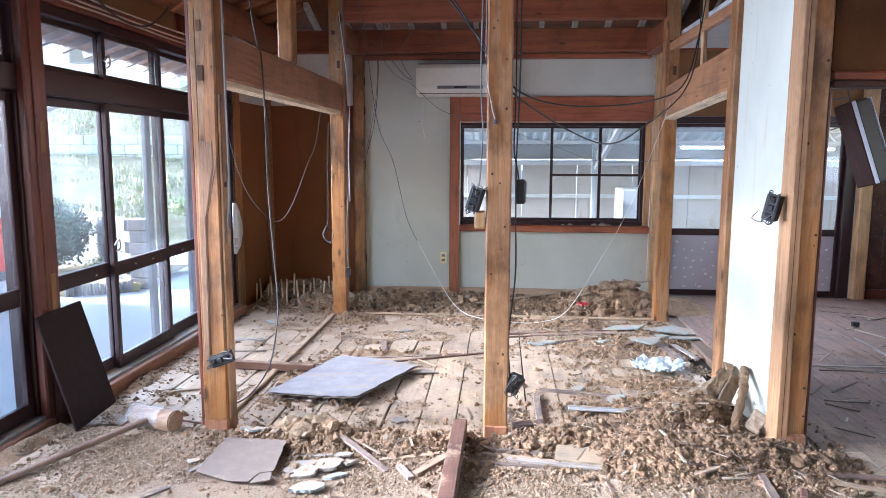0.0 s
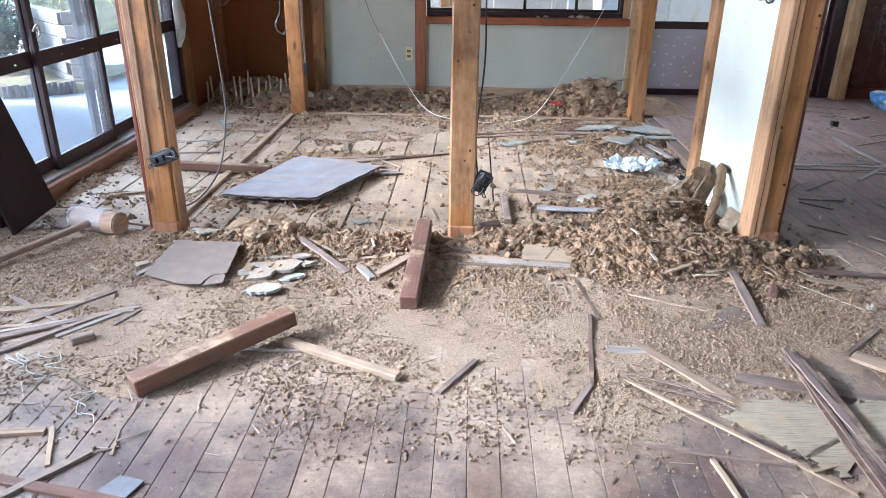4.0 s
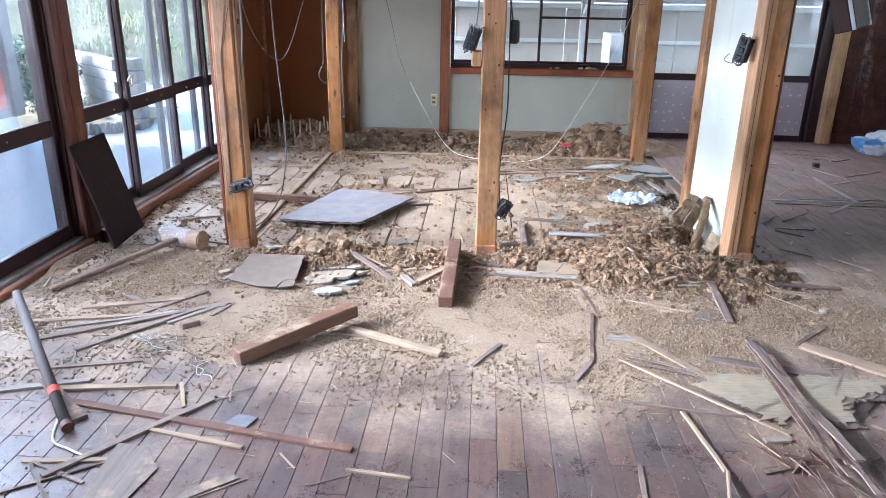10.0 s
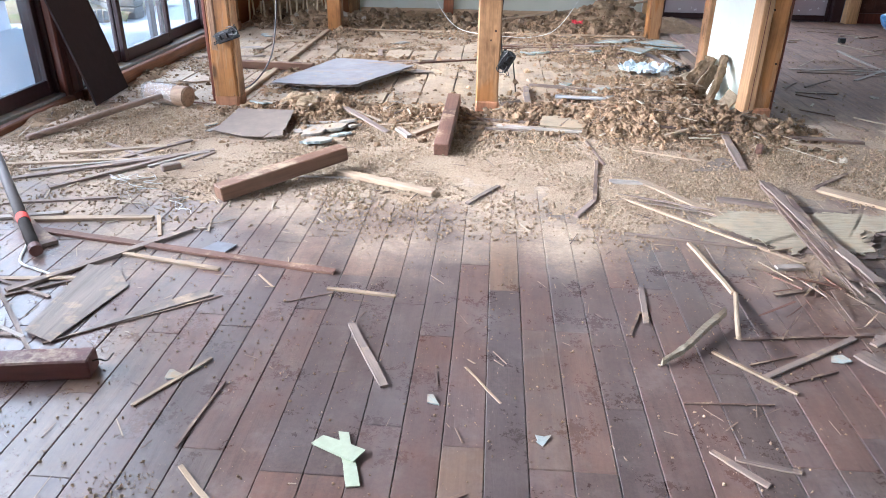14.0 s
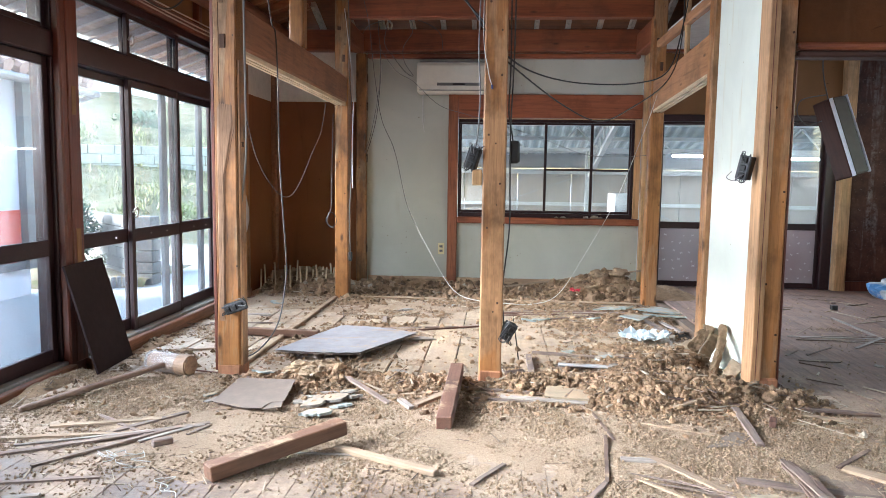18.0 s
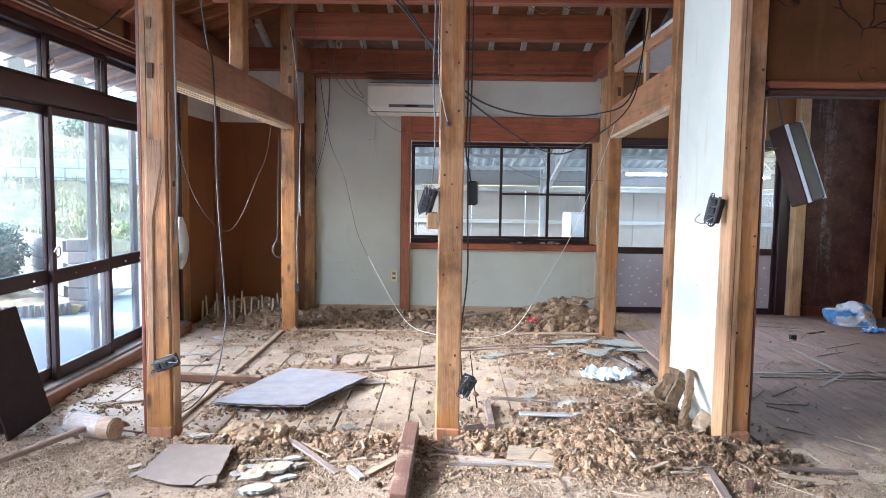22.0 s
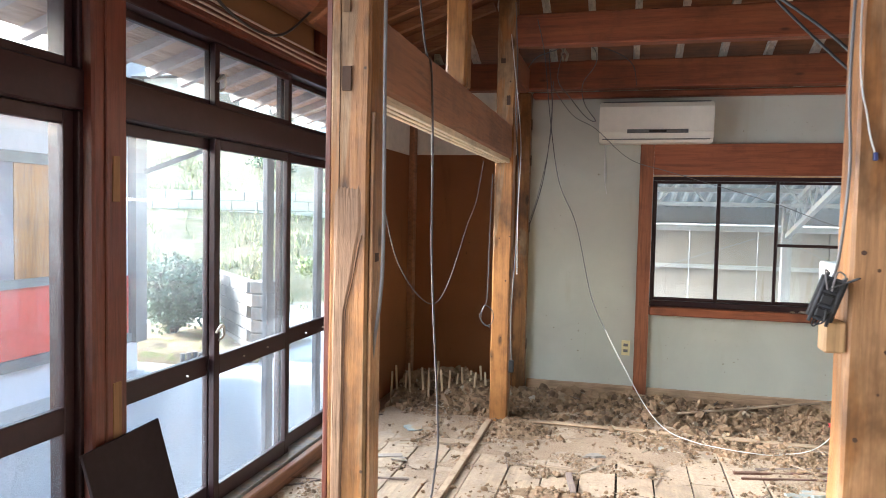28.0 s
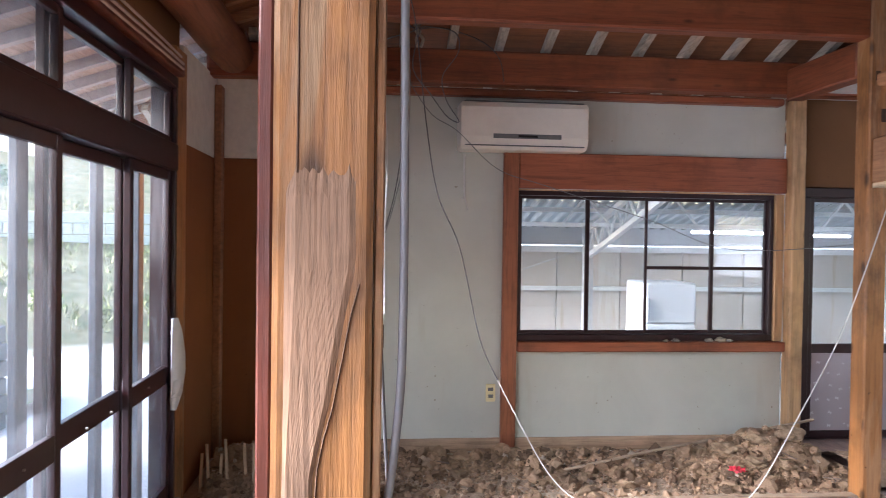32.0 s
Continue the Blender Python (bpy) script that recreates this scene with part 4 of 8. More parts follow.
for col in range(76):
    x = -0.845 + pitch * col + 0.0435
    if x > E_ - 0.04:
        break
    y = S - random.choice((0.2, 0.5, 0.8))
    while y < (-0.07 if x < 2.80 else N - 0.02):
        L = random.choice((0.5, 0.65, 0.8, 1.0))
        y1 = min(y + L, -0.07 if x < 2.84 else N - 0.02)
        near = -0.25 < x < 2.95 and y1 == y + L and -4.3 < y and y1 < -0.4
        if near and n_piece < 300:
            o = new("floor_board", board(L - 0.001, pitch - 0.0013, 0.018, m_floor))
            o.parent = fl
            o.location = (x, y + 0.001, random.uniform(-0.0015, 0.0))
            n_piece += 1
        elif y1 - y > 0.02:
            loose(far_bm[fl] if y1 < 0 else far_bm[fr], x, max(y, S), y1)
        y += L
def island_version(material, name):
    """The same boards with a tone for each loose piece of one joined mesh."""
    m = material.copy()
    m.name = name
    for nd in list(m.node_tree.nodes):
        if nd.bl_idname == "ShaderNodeObjectInfo" and nd.outputs["Random"].links and nd.outputs["Random"].links[0].to_node.bl_idname == "ShaderNodeValToRGB":
            geo = m.node_tree.nodes.new("ShaderNodeNewGeometry")
            m.node_tree.links.new(geo.outputs["Random Per Island"], nd.outputs["Random"].links[0].to_socket)
    return m


for owner, (v, f) in far_bm.items():
    me = bpy.data.meshes.new("floor_boards_rest")
    me.from_pydata(v, [], f)
    me.materials.append(island_version(m_floor, "worn_floor_boards_far") if owner == fl else island_version(m_floor_east, "dusty_east_boards_far"))
    o = new("floor_boards_rest", me)
    o.parent = owner
    o["kind"] = "stuff"
# wide pale subfloor boards
for i in range(20):
    x = -0.84 + 0.19 * i
    if x > 2.72:
        break
    y = 0.07
    while y < 3.58:
        L = random.choice((0.9, 1.8, 1.35)) if y < 1.2 else 3.6 - y
        L = min(L, 3.6 - y)
        gap = 0.012 if i in (8, 9, 12) else 0.007
        L = round(L, 2)
        me = board(L - 0.004, round(0.19 - gap, 4), 0.02, m_subfloor)
        o = new("subfloor_board", me)
        o.parent = fi
        o.location = (x, y, -0.045 + random.uniform(-0.003, 0.003))
        y += L
# sleepers between the bays
for nm, a, b, lab in (("sleeper_1", (-0.075, 0.07, -0.068), (-0.03, 2.62, -0.022), "dusty dark sleeper between the two bays"),
                      ("sleeper_2", (0.07, -0.058, -0.068), (2.66, -0.02, -0.02), "split sill timber along the torn wall"),
                      ("sleeper_3", (0.03, 2.66, -0.04), (2.67, 2.72, -0.028), "dusty batten across the back bay")):
    structure(nm, rough_box(a, b, 14, 0.004, 71), wood("sleeper_wood_" + nm, (0.24, 0.15, 0.09), "y" if nm == "sleeper_1" else "x", 0.85, dust=0.7), lab, "sleeper")

# ---------- yard and shed seen through the glass ----------
e = thing("outbuilding", (-4.4, 1.4, -0.45), "white and red outbuilding with a wooden door and tiled eave", "building")
part("wall", bx((-7.5, -8.0, -0.45), (-4.37, 4.70, 2.45)), m_yard_white, e)
part("red_band", bx((-4.369, -8.0, -0.02), (-4.355, 4.54, 0.60)), m_red, e, "red painted lower wall")
part("rail", bx((-4.369, -8.0, -0.12), (-4.32, 4.72, -0.021)), m_alu_grey, e)
part("rail", bx((-4.369, -8.0, 0.601), (-4.32, 3.62, 0.68)), m_alu_grey, e)
part("rail", bx((-4.369, -8.0, 1.70), (-4.32, 3.66, 1.80)), m_alu_grey, e)
part("corner_post", bx((-4.42, 4.55, -0.12), (-4.27, 4.73, 2.45)), m_alu_grey, e, "grey corner post")
part("door", bx((-4.369, 2.2, 0.681), (-4.34, 3.05, 1.699)), plain("dark_door", (0.11, 0.10, 0.14), 0.6), e, "dark wooden door leaf")
part("door", bx((-4.369, 3.06, 0.681), (-4.34, 3.60, 1.699)), wood("ply_door", (0.30, 0.125, 0.03), "z", 0.7, False), e, "warm plywood door leaf")
bm = bmesh.new()
m_tile = plain("roof_tile", (0.30, 0.21, 0.18), 0.7, 0.25, 6, 0.2)
for j in range(50):
    yy = -7.15 + 0.25 * j
    for i in range(4):
        cyl(bm, (-3.75 - 0.27 * i, yy, 2.17 + 0.11 * i), (-4.05 - 0.27 * i, yy, 2.29 + 0.11 * i), 0.075, 0.075, 8)
    box(bm, (-5.0, yy + 0.05, 2.46), (-3.78, yy + 0.2, 2.48), 0, Matrix.Translation((0, 0, -0.21)))
part("roof", bm, m_tile, e, "pale tiled eave with half-round tiles")
bm = bmesh.new()
cyl(bm, (-3.70, -7, 2.05), (-3.70, 5.16, 2.05), 0.05, 0.05, 10)
part("gutter", bm, m_alu_grey, e)
bm = bmesh.new()
bar(bm, (-4.3, 4.70, 1.68), (-3.62, 5.1, 2.02), 0.05, 0.05)
part("bracket", bm, m_alu_grey, e)
# bush
random.seed(21)
e = thing("bush", (-5.03, 6.3, -0.4), "dense dark-green shrub beside the outbuilding", "bush")
bm = bmesh.new()
for k in range(9):
    a = k * 0.7
    tube(bm, spline([(-5.03, 6.3, -0.45), (-5.03 + 0.15 * math.cos(a), 6.3 + 0.15 * math.sin(a), 0.0), (-5.03 + 0.4 * math.cos(a), 6.3 + 0.4 * math.sin(a), 0.4 + 0.1 * (k % 3))], 4), 0.012, 5)
part("stems", bm, m_dark, e)


def leaf_cloud(n, centre, radii, size, seed, uneven=0.35):
    rnd = random.Random(seed)
    v, f = [], []
    for _ in range(n):
        d = Vector((rnd.gauss(0, 1), rnd.gauss(0, 1), rnd.gauss(0, 1))).normalized()
        r = rnd.random() ** 0.4 * (1 + uneven * noise.noise(d * 2.2 + Vector((seed, 0, 0))))
        c = Vector(centre) + Vector((d.x * radii[0], d.y * radii[1], d.z * radii[2])) * r
        u = Vector((rnd.gauss(0, 1), rnd.gauss(0, 1), rnd.gauss(0, 1))).normalized()
        w = u.cross(d).normalized() if u.cross(d).length > 0.01 else Vector((1, 0, 0))
        s = size * rnd.uniform(0.6, 1.3)
        k = len(v)
        v.extend([c - u * s, c + w * s * 0.4, c + u * s, c - w * s * 0.4])
        f.append((k, k + 1, k + 2, k + 3))
    me = bpy.data.meshes.new("leaves")
    me.from_pydata(v, [], f)
    return me


def foliage(name, base):
    g = Nodes(name)
    r = g.n("NewGeometry").outputs["Random Per Island"]
    col = g.ramp(r, [(0, tint(base, 0.55)), (0.5, base), (1, tint(base, 1.6))])
    return g.done(col, 0.7)


m_leaf = foliage("dark_foliage", (0.045, 0.085, 0.05))
m_leaf2 = foliage("yellow_green_foliage", (0.11, 0.14, 0.04))
me = leaf_cloud(6500, (-5.03, 6.3, 0.20), (0.52, 0.52, 0.50), 0.045, 3)
me.materials.append(m_leaf)
o = new("leaves", me)
o.parent, o.matrix_parent_inverse = e, Matrix.Translation(e.location).inverted()
for k, (x, y, z, r, mt) in enumerate(((-4.35, 6.15, -0.20, 0.14, m_leaf2), (-4.6, 9.6, 0.35, 0.28, m_leaf2), (-2.4, 10.5, 0.5, 0.3, m_leaf2))):
    s = thing("shrub", (x, y, z - r), "small yellow-green shrub on the slope", "shrub", "slope shrubs")
    me = leaf_cloud(500, (x, y, z), (r, r, r * 0.8), r * 0.12, 30 + k, 0.5)
    me.materials.append(mt)
    o = new("leaves", me)
    o.parent, o.matrix_parent_inverse = s, Matrix.Translation(s.location).inverted()
# planted bed round the bush
g = Nodes("bed_soil_and_grass")
_w = g.coords((1, 1, 1), True)
_c = g.ramp(g.noise(_w, 7, 7, 0.75), [(0.35, (0.10, 0.07, 0.04)), (0.5, (0.20, 0.15, 0.09)), (0.62, (0.12, 0.14, 0.04)), (0.75, (0.26, 0.22, 0.12))])
g.bump(g.noise(_w, 50, 5, 0.8), 0.8, 0.02)
m_bed = g.done(_c, 0.95)
bm = bmesh.new()
bmesh.ops.create_grid(bm, x_segments=26, y_segments=18, size=0.5, matrix=Matrix.Translation((-4.6, 6.0, -0.40)) @ Matrix.Diagonal((2.6, 2.2, 1, 1)))
for v in bm.verts:
    v.co.z += 0.05 * noise.noise(v.co * 2.5) + 0.02 * noise.noise(v.co * 11) + 0.04 - (0.12 if v.co.y < 5.08 + 0.06 * noise.noise(v.co * 4) + max(0.0, v.co.x + 4.0) * 0.62 else 0)
structure("flower_bed", bm, m_bed, "patchy soil and grass bed round the bush", "garden bed")
# block wall with pillar
m_block = plain("grey_concrete_block", (0.15, 0.15, 0.148), 0.9, 0.3, 6, 0.3)
e = thing("block_wall", (-3.4, 5.7, -0.45), "grey concrete block garden wall with end pillar", "garden wall")
random.seed(3)
bm_i = None
for r_ in range(6):
    part("block", bx((-3.50, 5.60, -0.45 + 0.157 * r_), (-3.25, 5.85, -0.302 + 0.157 * r_), 0.01, Matrix.Translation((random.uniform(-0.012, 0.012), 0, 0))), m_block, e)
d = Vector((-0.72, 0.70, 0)).normalized()
for r_ in range(6):
    for c_ in range(7):
        p0 = Vector((-3.52, 5.80, -0.45 + 0.15 * r_)) + d * (0.4 * c_ + 0.2 * (r_ % 2))
        bm = bmesh.new()
        bar(bm, p0, p0 + d * 0.39, 0.15, 0.142, 0.006)
        part("block", bm, m_block, e)
e = thing("log_edging", (-3.7, 5.2, -0.45), "row of short pale log stakes edging the bed", "edging")
for k in range(12):
    bm = bmesh.new()
    cyl(bm, (-4.02 + 0.056 * k, 5.02 + 0.036 * k, -0.46), (-4.02 + 0.056 * k, 5.02 + 0.036 * k, -0.31 + 0.008 * (k % 3)), 0.030, 0.028, 8)
    part("stake", bm, m_alu_grey if k % 3 else m_block, e)
# retaining wall and grass on the slope
m_retain = plain("pale_retaining_block", (0.26, 0.27, 0.25), 0.9, 0.25, 4, 0.3)
e = thing("retaining_wall", (-7, 13.6, 0.9), "pale concrete block retaining wall across the slope", "retaining wall")
pa, pb = Vector((-10.5, 12.3, 0.85)), Vector((-3.2, 15.1, 0.85))
run = (pb - pa).normalized()
for r_ in range(4):
    for c_ in range(13):
        p0 = pa + run * (0.6 * c_ + 0.3 * (r_ % 2)) + Vector((0, 0, 0.23 * r_))
        bm = bmesh.new()
        bar(bm, p0, p0 + run * 0.585, 0.18, 0.22, 0.012)
        part("block", bm, m_retain, e)


def slope_z(x, y):
    d = max(0.0, (y - 7.5) * 0.75 - (x + 4.5) * 0.45 - 0.6)
    return -0.45 + min(4.5, 0.33 * d) + (0.12 * noise.noise(Vector((x, y, -0.45)) * 0.6) if d > 0 else 0)


rnd = random.Random(8)
v, f = [], []
while len(v) < 27000:
    x, y = rnd.uniform(-13, -1.8), rnd.uniform(7.2, 17)
    if noise.noise(Vector((x * 0.9, y * 0.9, 5))) + 0.25 < rnd.random() * 0.6 or slope_z(x, y) < -0.4:
        continue
    z = slope_z(x, y) - 0.03
    for _ in range(3):
        a, h = rnd.uniform(0, 6.28), rnd.uniform(0.06, 0.20)
        k = len(v)
        w = Vector((math.cos(a), math.sin(a), 0)) * 0.018
        lean = Vector((rnd.uniform(-0.08, 0.08), rnd.uniform(-0.08, 0.08), h))
        c = Vector((x + rnd.uniform(-0.06, 0.06), y + rnd.uniform(-0.06, 0.06), z))
        v.extend([c - w, c + w, c + lean])
        f.append((k, k + 1, k + 2))
me = bpy.data.meshes.new("slope_grass")
me.from_pydata(v, [], f)
me.materials.append(foliage("dry_slope_grass", (0.15, 0.16, 0.07)))
tagged(new("slope_grass", me), "dry yellow-green grass tufts on the slope", "grass", kind="stuff")
# houses up the slope
m_far_wall = plain("far_white_wall", (0.42, 0.42, 0.41), 0.9, 0.1, 1)
m_far_roof = plain("far_tile_roof", (0.12, 0.11, 0.115), 0.8, 0.2, 2)
m_far_win = plain("far_window", (0.03, 0.035, 0.04), 0.3)


def far_house(x, y, z, w, d, h):
    e = thing("house", (x, y, z), "pale house with grey tiled roof up the slope", "house", "houses on the slope")
    part("wall", bx((x - w / 2, y - d / 2, z - 1.5), (x + w / 2, y + d / 2, z + h)), m_far_wall, e)
    bm = bmesh.new()
    b0 = [bm.verts.new((x + sx * (w / 2 + 0.5), y + sy * (d / 2 + 0.5), z + h)) for sx, sy in ((-1, -1), (1, -1), (1, 1), (-1, 1))]
    t0 = [bm.verts.new((x - w * 0.3, y, z + h + d * 0.28)), bm.verts.new((x + w * 0.3, y, z + h + d * 0.28))]
    for fc in ((b0[0], b0[1], t0[1], t0[0]), (b0[1], b0[2], t0[1]), (b0[2], b0[3], t0[0], t0[1]), (b0[3], b0[0], t0[0]), (b0[3], b0[2], b0[1], b0[0])):
        bm.faces.new(fc)
    part("roof", bm, m_far_roof, e)
    for k in range(3):
        xx = x - w * 0.32 + k * w * 0.32
        wn_ = part("window", bx((xx - 0.5, y - d / 2 - 0.06, z + 0.9), (xx + 0.5, y - d / 2 - 0.002, z + 2.0)), m_alu_grey, e)
        o = part("pane", bx((xx - 0.44, y - d / 2 - 0.07, z + 0.95), (xx + 0.44, y - d / 2 - 0.055, z + 1.95)), m_far_win, wn_)
    return e


far_house(-13.5, 24, 3.6, 7, 5, 2.6)
far_house(-7.5, 30, 4.2, 8, 6, 2.8)
far_house(-21, 22, 3.4, 7, 6, 2.6)
far_house(-3.5, 27, 4.0, 5, 4, 2.4)
for x, y, z, r in ((-9.5, 17.5, 2.7, 0.75), (-14.5, 16.5, 2.6, 0.8)):
    e = thing("topiary_tree", (x, y, z - 1.4), "clipped cloud-pruned garden tree on the slope", "tree")
    bm = bmesh.new()
    cyl(bm, (x, y, z - 1.6), (x + 0.05, y, z), 0.07, 0.04, 8)
    part("trunk", bm, m_dark, e)
    for k, (dx, dz, rr) in enumerate(((0, 0.1, 1.0), (0.5, -0.35, 0.6), (-0.45, -0.5, 0.55))):
        me = leaf_cloud(900, (x + dx * r, y, z + dz * r), (r * rr, r * rr, r * rr * 0.35), 0.06, 60 + k)
        me.materials.append(m_leaf)
        o = new("crown", me)
        o.parent, o.matrix_parent_inverse = e, Matrix.Translation(e.location).inverted()

# shed behind the back window
m_shed = wall_material("stained_shed_panel", (0.34, 0.325, 0.31), (0.22, 0.17, 0.10), 0.9)
m_steel = plain("grey_painted_steel", (0.30, 0.32, 0.34), 0.5, 0.15, 4)
m_strip = plain("pale_grey_sheet", (0.44, 0.46, 0.48), 0.6, 0.1, 3)


def shed_z(y):
    return 1.50 + (9.3 - y) * 0.215


e = thing("shed", (3, 9.2, -0.4), "open steel shed with corrugated roof and stained wall panels", "shed")
for k in range(12):
    x0 = -1.1 + 0.95 * k
    part("panel", bx((x0, 9.2, -0.45), (x0 + 0.94, 9.25, 1.16), 0.004), m_shed, e)
part("side_wall", bx((10.3, 4.9, -0.45), (10.35, 9.25, 2.4)), m_shed, e)
part("rail", bx((-1.1, 9.14, 0.60), (10.3, 9.195, 0.66)), m_strip, e)
part("rail", bx((-1.1, 9.10, 1.16), (10.3, 9.195, 1.25)), m_strip, e)
part("upper_wall", bx((-1.1, 9.2, 1.26), (10.3, 9.25, 1.56)), m_steel, e)
cor = Nodes("corrugated_sheet")
tl = cor.n("BsdfTranslucent")
tl.inputs["Color"].default_value = (0.26, 0.28, 0.28, 1)
mx = cor.n("MixShader", Fac=0.10)
cor.ln(cor.b.outputs[0], mx.inputs[1])
cor.ln(tl.outputs[0], mx.inputs[2])
cor.ln(mx.outputs[0], cor.out.inputs[0])
m_cor = cor.done(cor.ramp(cor.noise(cor.coords((1, 0.4, 1), True), 1.3, 5), [(0.35, (0.16, 0.17, 0.17)), (0.65, (0.30, 0.32, 0.32))]), 0.6)
xs = np.arange(-1.3, 10.4, 0.04)
for ya, yb, dz in ((9.4, 7.75, 0.0), (7.95, 6.35, 0.03), (6.55, 4.8, 0.06)):
    bm = bmesh.new()
    rows_ = [[bm.verts.new((x, y, shed_z(y) + dz + 0.022 * math.sin(x * 2 * math.pi / 0.16))) for x in xs] for y in (ya, yb)]
    for i in range(len(xs) - 1):
        bm.faces.new((rows_[0][i], rows_[0][i + 1], rows_[1][i + 1], rows_[1][i]))
    part("roof", bm, m_cor, e, "weathered corrugated roofing")
for y in (8.8, 8.0, 7.2, 6.4, 5.6):
    z = shed_z(y) - 0.09
    part("purlin", bx((-1.2, y, z), (10.2, y + 0.06, z + 0.06)), m_strip, e)
for x in (-0.9, 2.9, 7.2):
    part("column", bx((x - 0.06, 8.3, -0.45), (x + 0.06, 8.42, 1.6), 0.005), m_steel, e)
    bm = bmesh.new()
    bar(bm, (x, 8.36, 1.08), (x, 5.0, 1.95), 0.06, 0.06)
    bar(bm, (x, 8.36, 1.42), (x, 5.0, 2.25), 0.06, 0.06)
    for k in range(8):
        yy = 8.3 - 0.42 * k
        bar(bm, (x, yy, 1.15 + 0.105 * k), (x, yy - 0.21, 1.48 + 0.105 * k), 0.025, 0.025)
        bar(bm, (x, yy - 0.42, 1.25 + 0.105 * k), (x, yy - 0.21, 1.48 + 0.105 * k), 0.025, 0.025)
    part("truss", bm, m_strip, e)
bm = bmesh.new()
for x in np.arange(-1.0, 9.5, 1.1):
    bar(bm, (x, 7.42, 1.52), (x + 0.28, 7.42, 1.84), 0.025, 0.025)
    bar(bm, (x + 0.56, 7.42, 1.52), (x + 0.28, 7.42, 1.84), 0.025, 0.025)
bar(bm, (-1.2, 7.42, 1.50), (10, 7.42, 1.50), 0.04, 0.04)
part("truss", bm, m_strip, e)
bm = bmesh.new()
bar(bm, (-0.9, 9.1, -0.2), (2.9, 9.1, 1.15), 0.015, 0.015)
bar(bm, (2.9, 9.1, 1.1), (5.2, 9.1, 0.0), 0.015, 0.015)
part("brace_rod", bm, m_steel, e)
part("floor", bx((-1.0, 4.9, -0.44), (10.4, 9.4, -0.36)), m_block, e, "concrete shed floor")
e = thing("refrigerator", (3.3, 6.95, -0.36), "white refrigerator standing in the shed", "refrigerator")
m_enamel = plain("white_enamel", (0.50, 0.53, 0.56), 0.3, 0.04, 3, 0.0)
part("body", bx((3.05, 6.72, -0.36), (3.62, 7.3, 0.87), 0.02), m_enamel, e)
part("door", bx((3.05, 6.66, 0.42), (3.62, 6.715, 0.865), 0.015), m_enamel, e)
part("door", bx((3.05, 6.66, -0.32), (3.62, 6.715, 0.41), 0.015), m_enamel, e)
part("handle", bx((3.08, 6.63, 0.46), (3.055, 6.66, 0.7), 0.005), m_steel, e)
e = thing("fluorescent_lamp", (4.7, 7.9, 1.44), "lit fluorescent batten lamp under the shed roof", "lamp")
part("body", bx((4.10, 7.86, 1.48), (5.30, 7.94, 1.52), 0.004), m_enamel, e)
lamp_m = Nodes("lit_tube")
lamp_m.b.inputs["Emission Color"].default_value = (1, 1, 1, 1)
lamp_m.b.inputs["Emission Strength"].default_value = 6.0
lamp_m = lamp_m.done((0.9, 0.9, 0.9), 0.4)
bm = bmesh.new()
cyl(bm, (4.13, 7.9, 1.455), (5.27, 7.9, 1.455), 0.018, 0.018, 10)
part("tube", bm, lamp_m, e)
bm = bmesh.new()
cyl(bm, (5.72, 8.2, 1.435), (6.5, 8.2, 1.435), 0.018, 0.018, 10)
e2 = thing("fluorescent_lamp", (6.1, 8.2, 1.42), "lit fluorescent batten lamp under the shed roof", "lamp")
part("tube", bm, lamp_m, e2)
part("body", bx((5.70, 8.16, 1.46), (6.52, 8.24, 1.50), 0.004), m_enamel, e2)

# ---------- rubble ----------
HEAPS = [  # x, y, spread x, spread y, height
    (0.25, -0.14, 0.18, 0.12, 0.055), (0.55, -0.16, 0.16, 0.12, 0.075), (0.85, -0.15, 0.2, 0.12, 0.05), (1.15, -0.13, 0.2, 0.12, 0.05),
    (1.55, -0.12, 0.16, 0.10, 0.055), (1.85, -0.05, 0.2, 0.10, 0.06), (2.1, -0.22, 0.24, 0.16, 0.10), (2.45, -0.22, 0.26, 0.16, 0.10), (2.78, -0.24, 0.14, 0.12, 0.05),
    (2.26, 0.14, 0.24, 0.17, 0.14), (2.42, 0.36, 0.18, 0.18, 0.12), (2.2, 0.55, 0.25, 0.12, 0.05),
    (2.34, 3.12, 0.28, 0.19, 0.165), (2.60, 3.15, 0.17, 0.16, 0.125), (2.0, 3.2, 0.3, 0.14, 0.07), (2.95, 3.0, 0.2, 0.2, 0.09),
    (-0.55, 3.30, 0.30, 0.20, 0.13), (-0.25, 3.2, 0.2, 0.2, 0.10), (-0.8, 3.15, 0.15, 0.2, 0.10), (0.3, 3.3, 0.3, 0.12, 0.06), (0.8, 3.35, 0.4, 0.12, 0.05), (1.4, 3.3, 0.4, 0.14, 0.05),
    (-0.80, 0.75, 0.07, 0.3, 0.035), (-0.80, -0.35, 0.07, 0.3, 0.04), (-0.2, 2.9, 0.3, 0.15, 0.05), (0.15, 2.5, 0.15, 0.2, 0.05),
    (0.10, 0.9, 0.08, 0.4, 0.03), (2.15, 1.75, 0.35, 0.2, 0.04), (2.5, 2.1, 0.25, 0.25, 0.05), (1.2, 2.6, 0.4, 0.15, 0.03), (1.8, 2.45, 0.4, 0.15, 0.04),
    (0.55, 1.5, 0.3, 0.08, 0.03), (1.9, 0.15, 0.3, 0.08, 0.03), (1.35, -0.45, 0.25, 0.06, 0.02), (2.3, 1.0, 0.3, 0.15, 0.03),
]


def floor_z(x, y):
    return 0.0 if y < -0.06 or x > 2.8 else -0.045


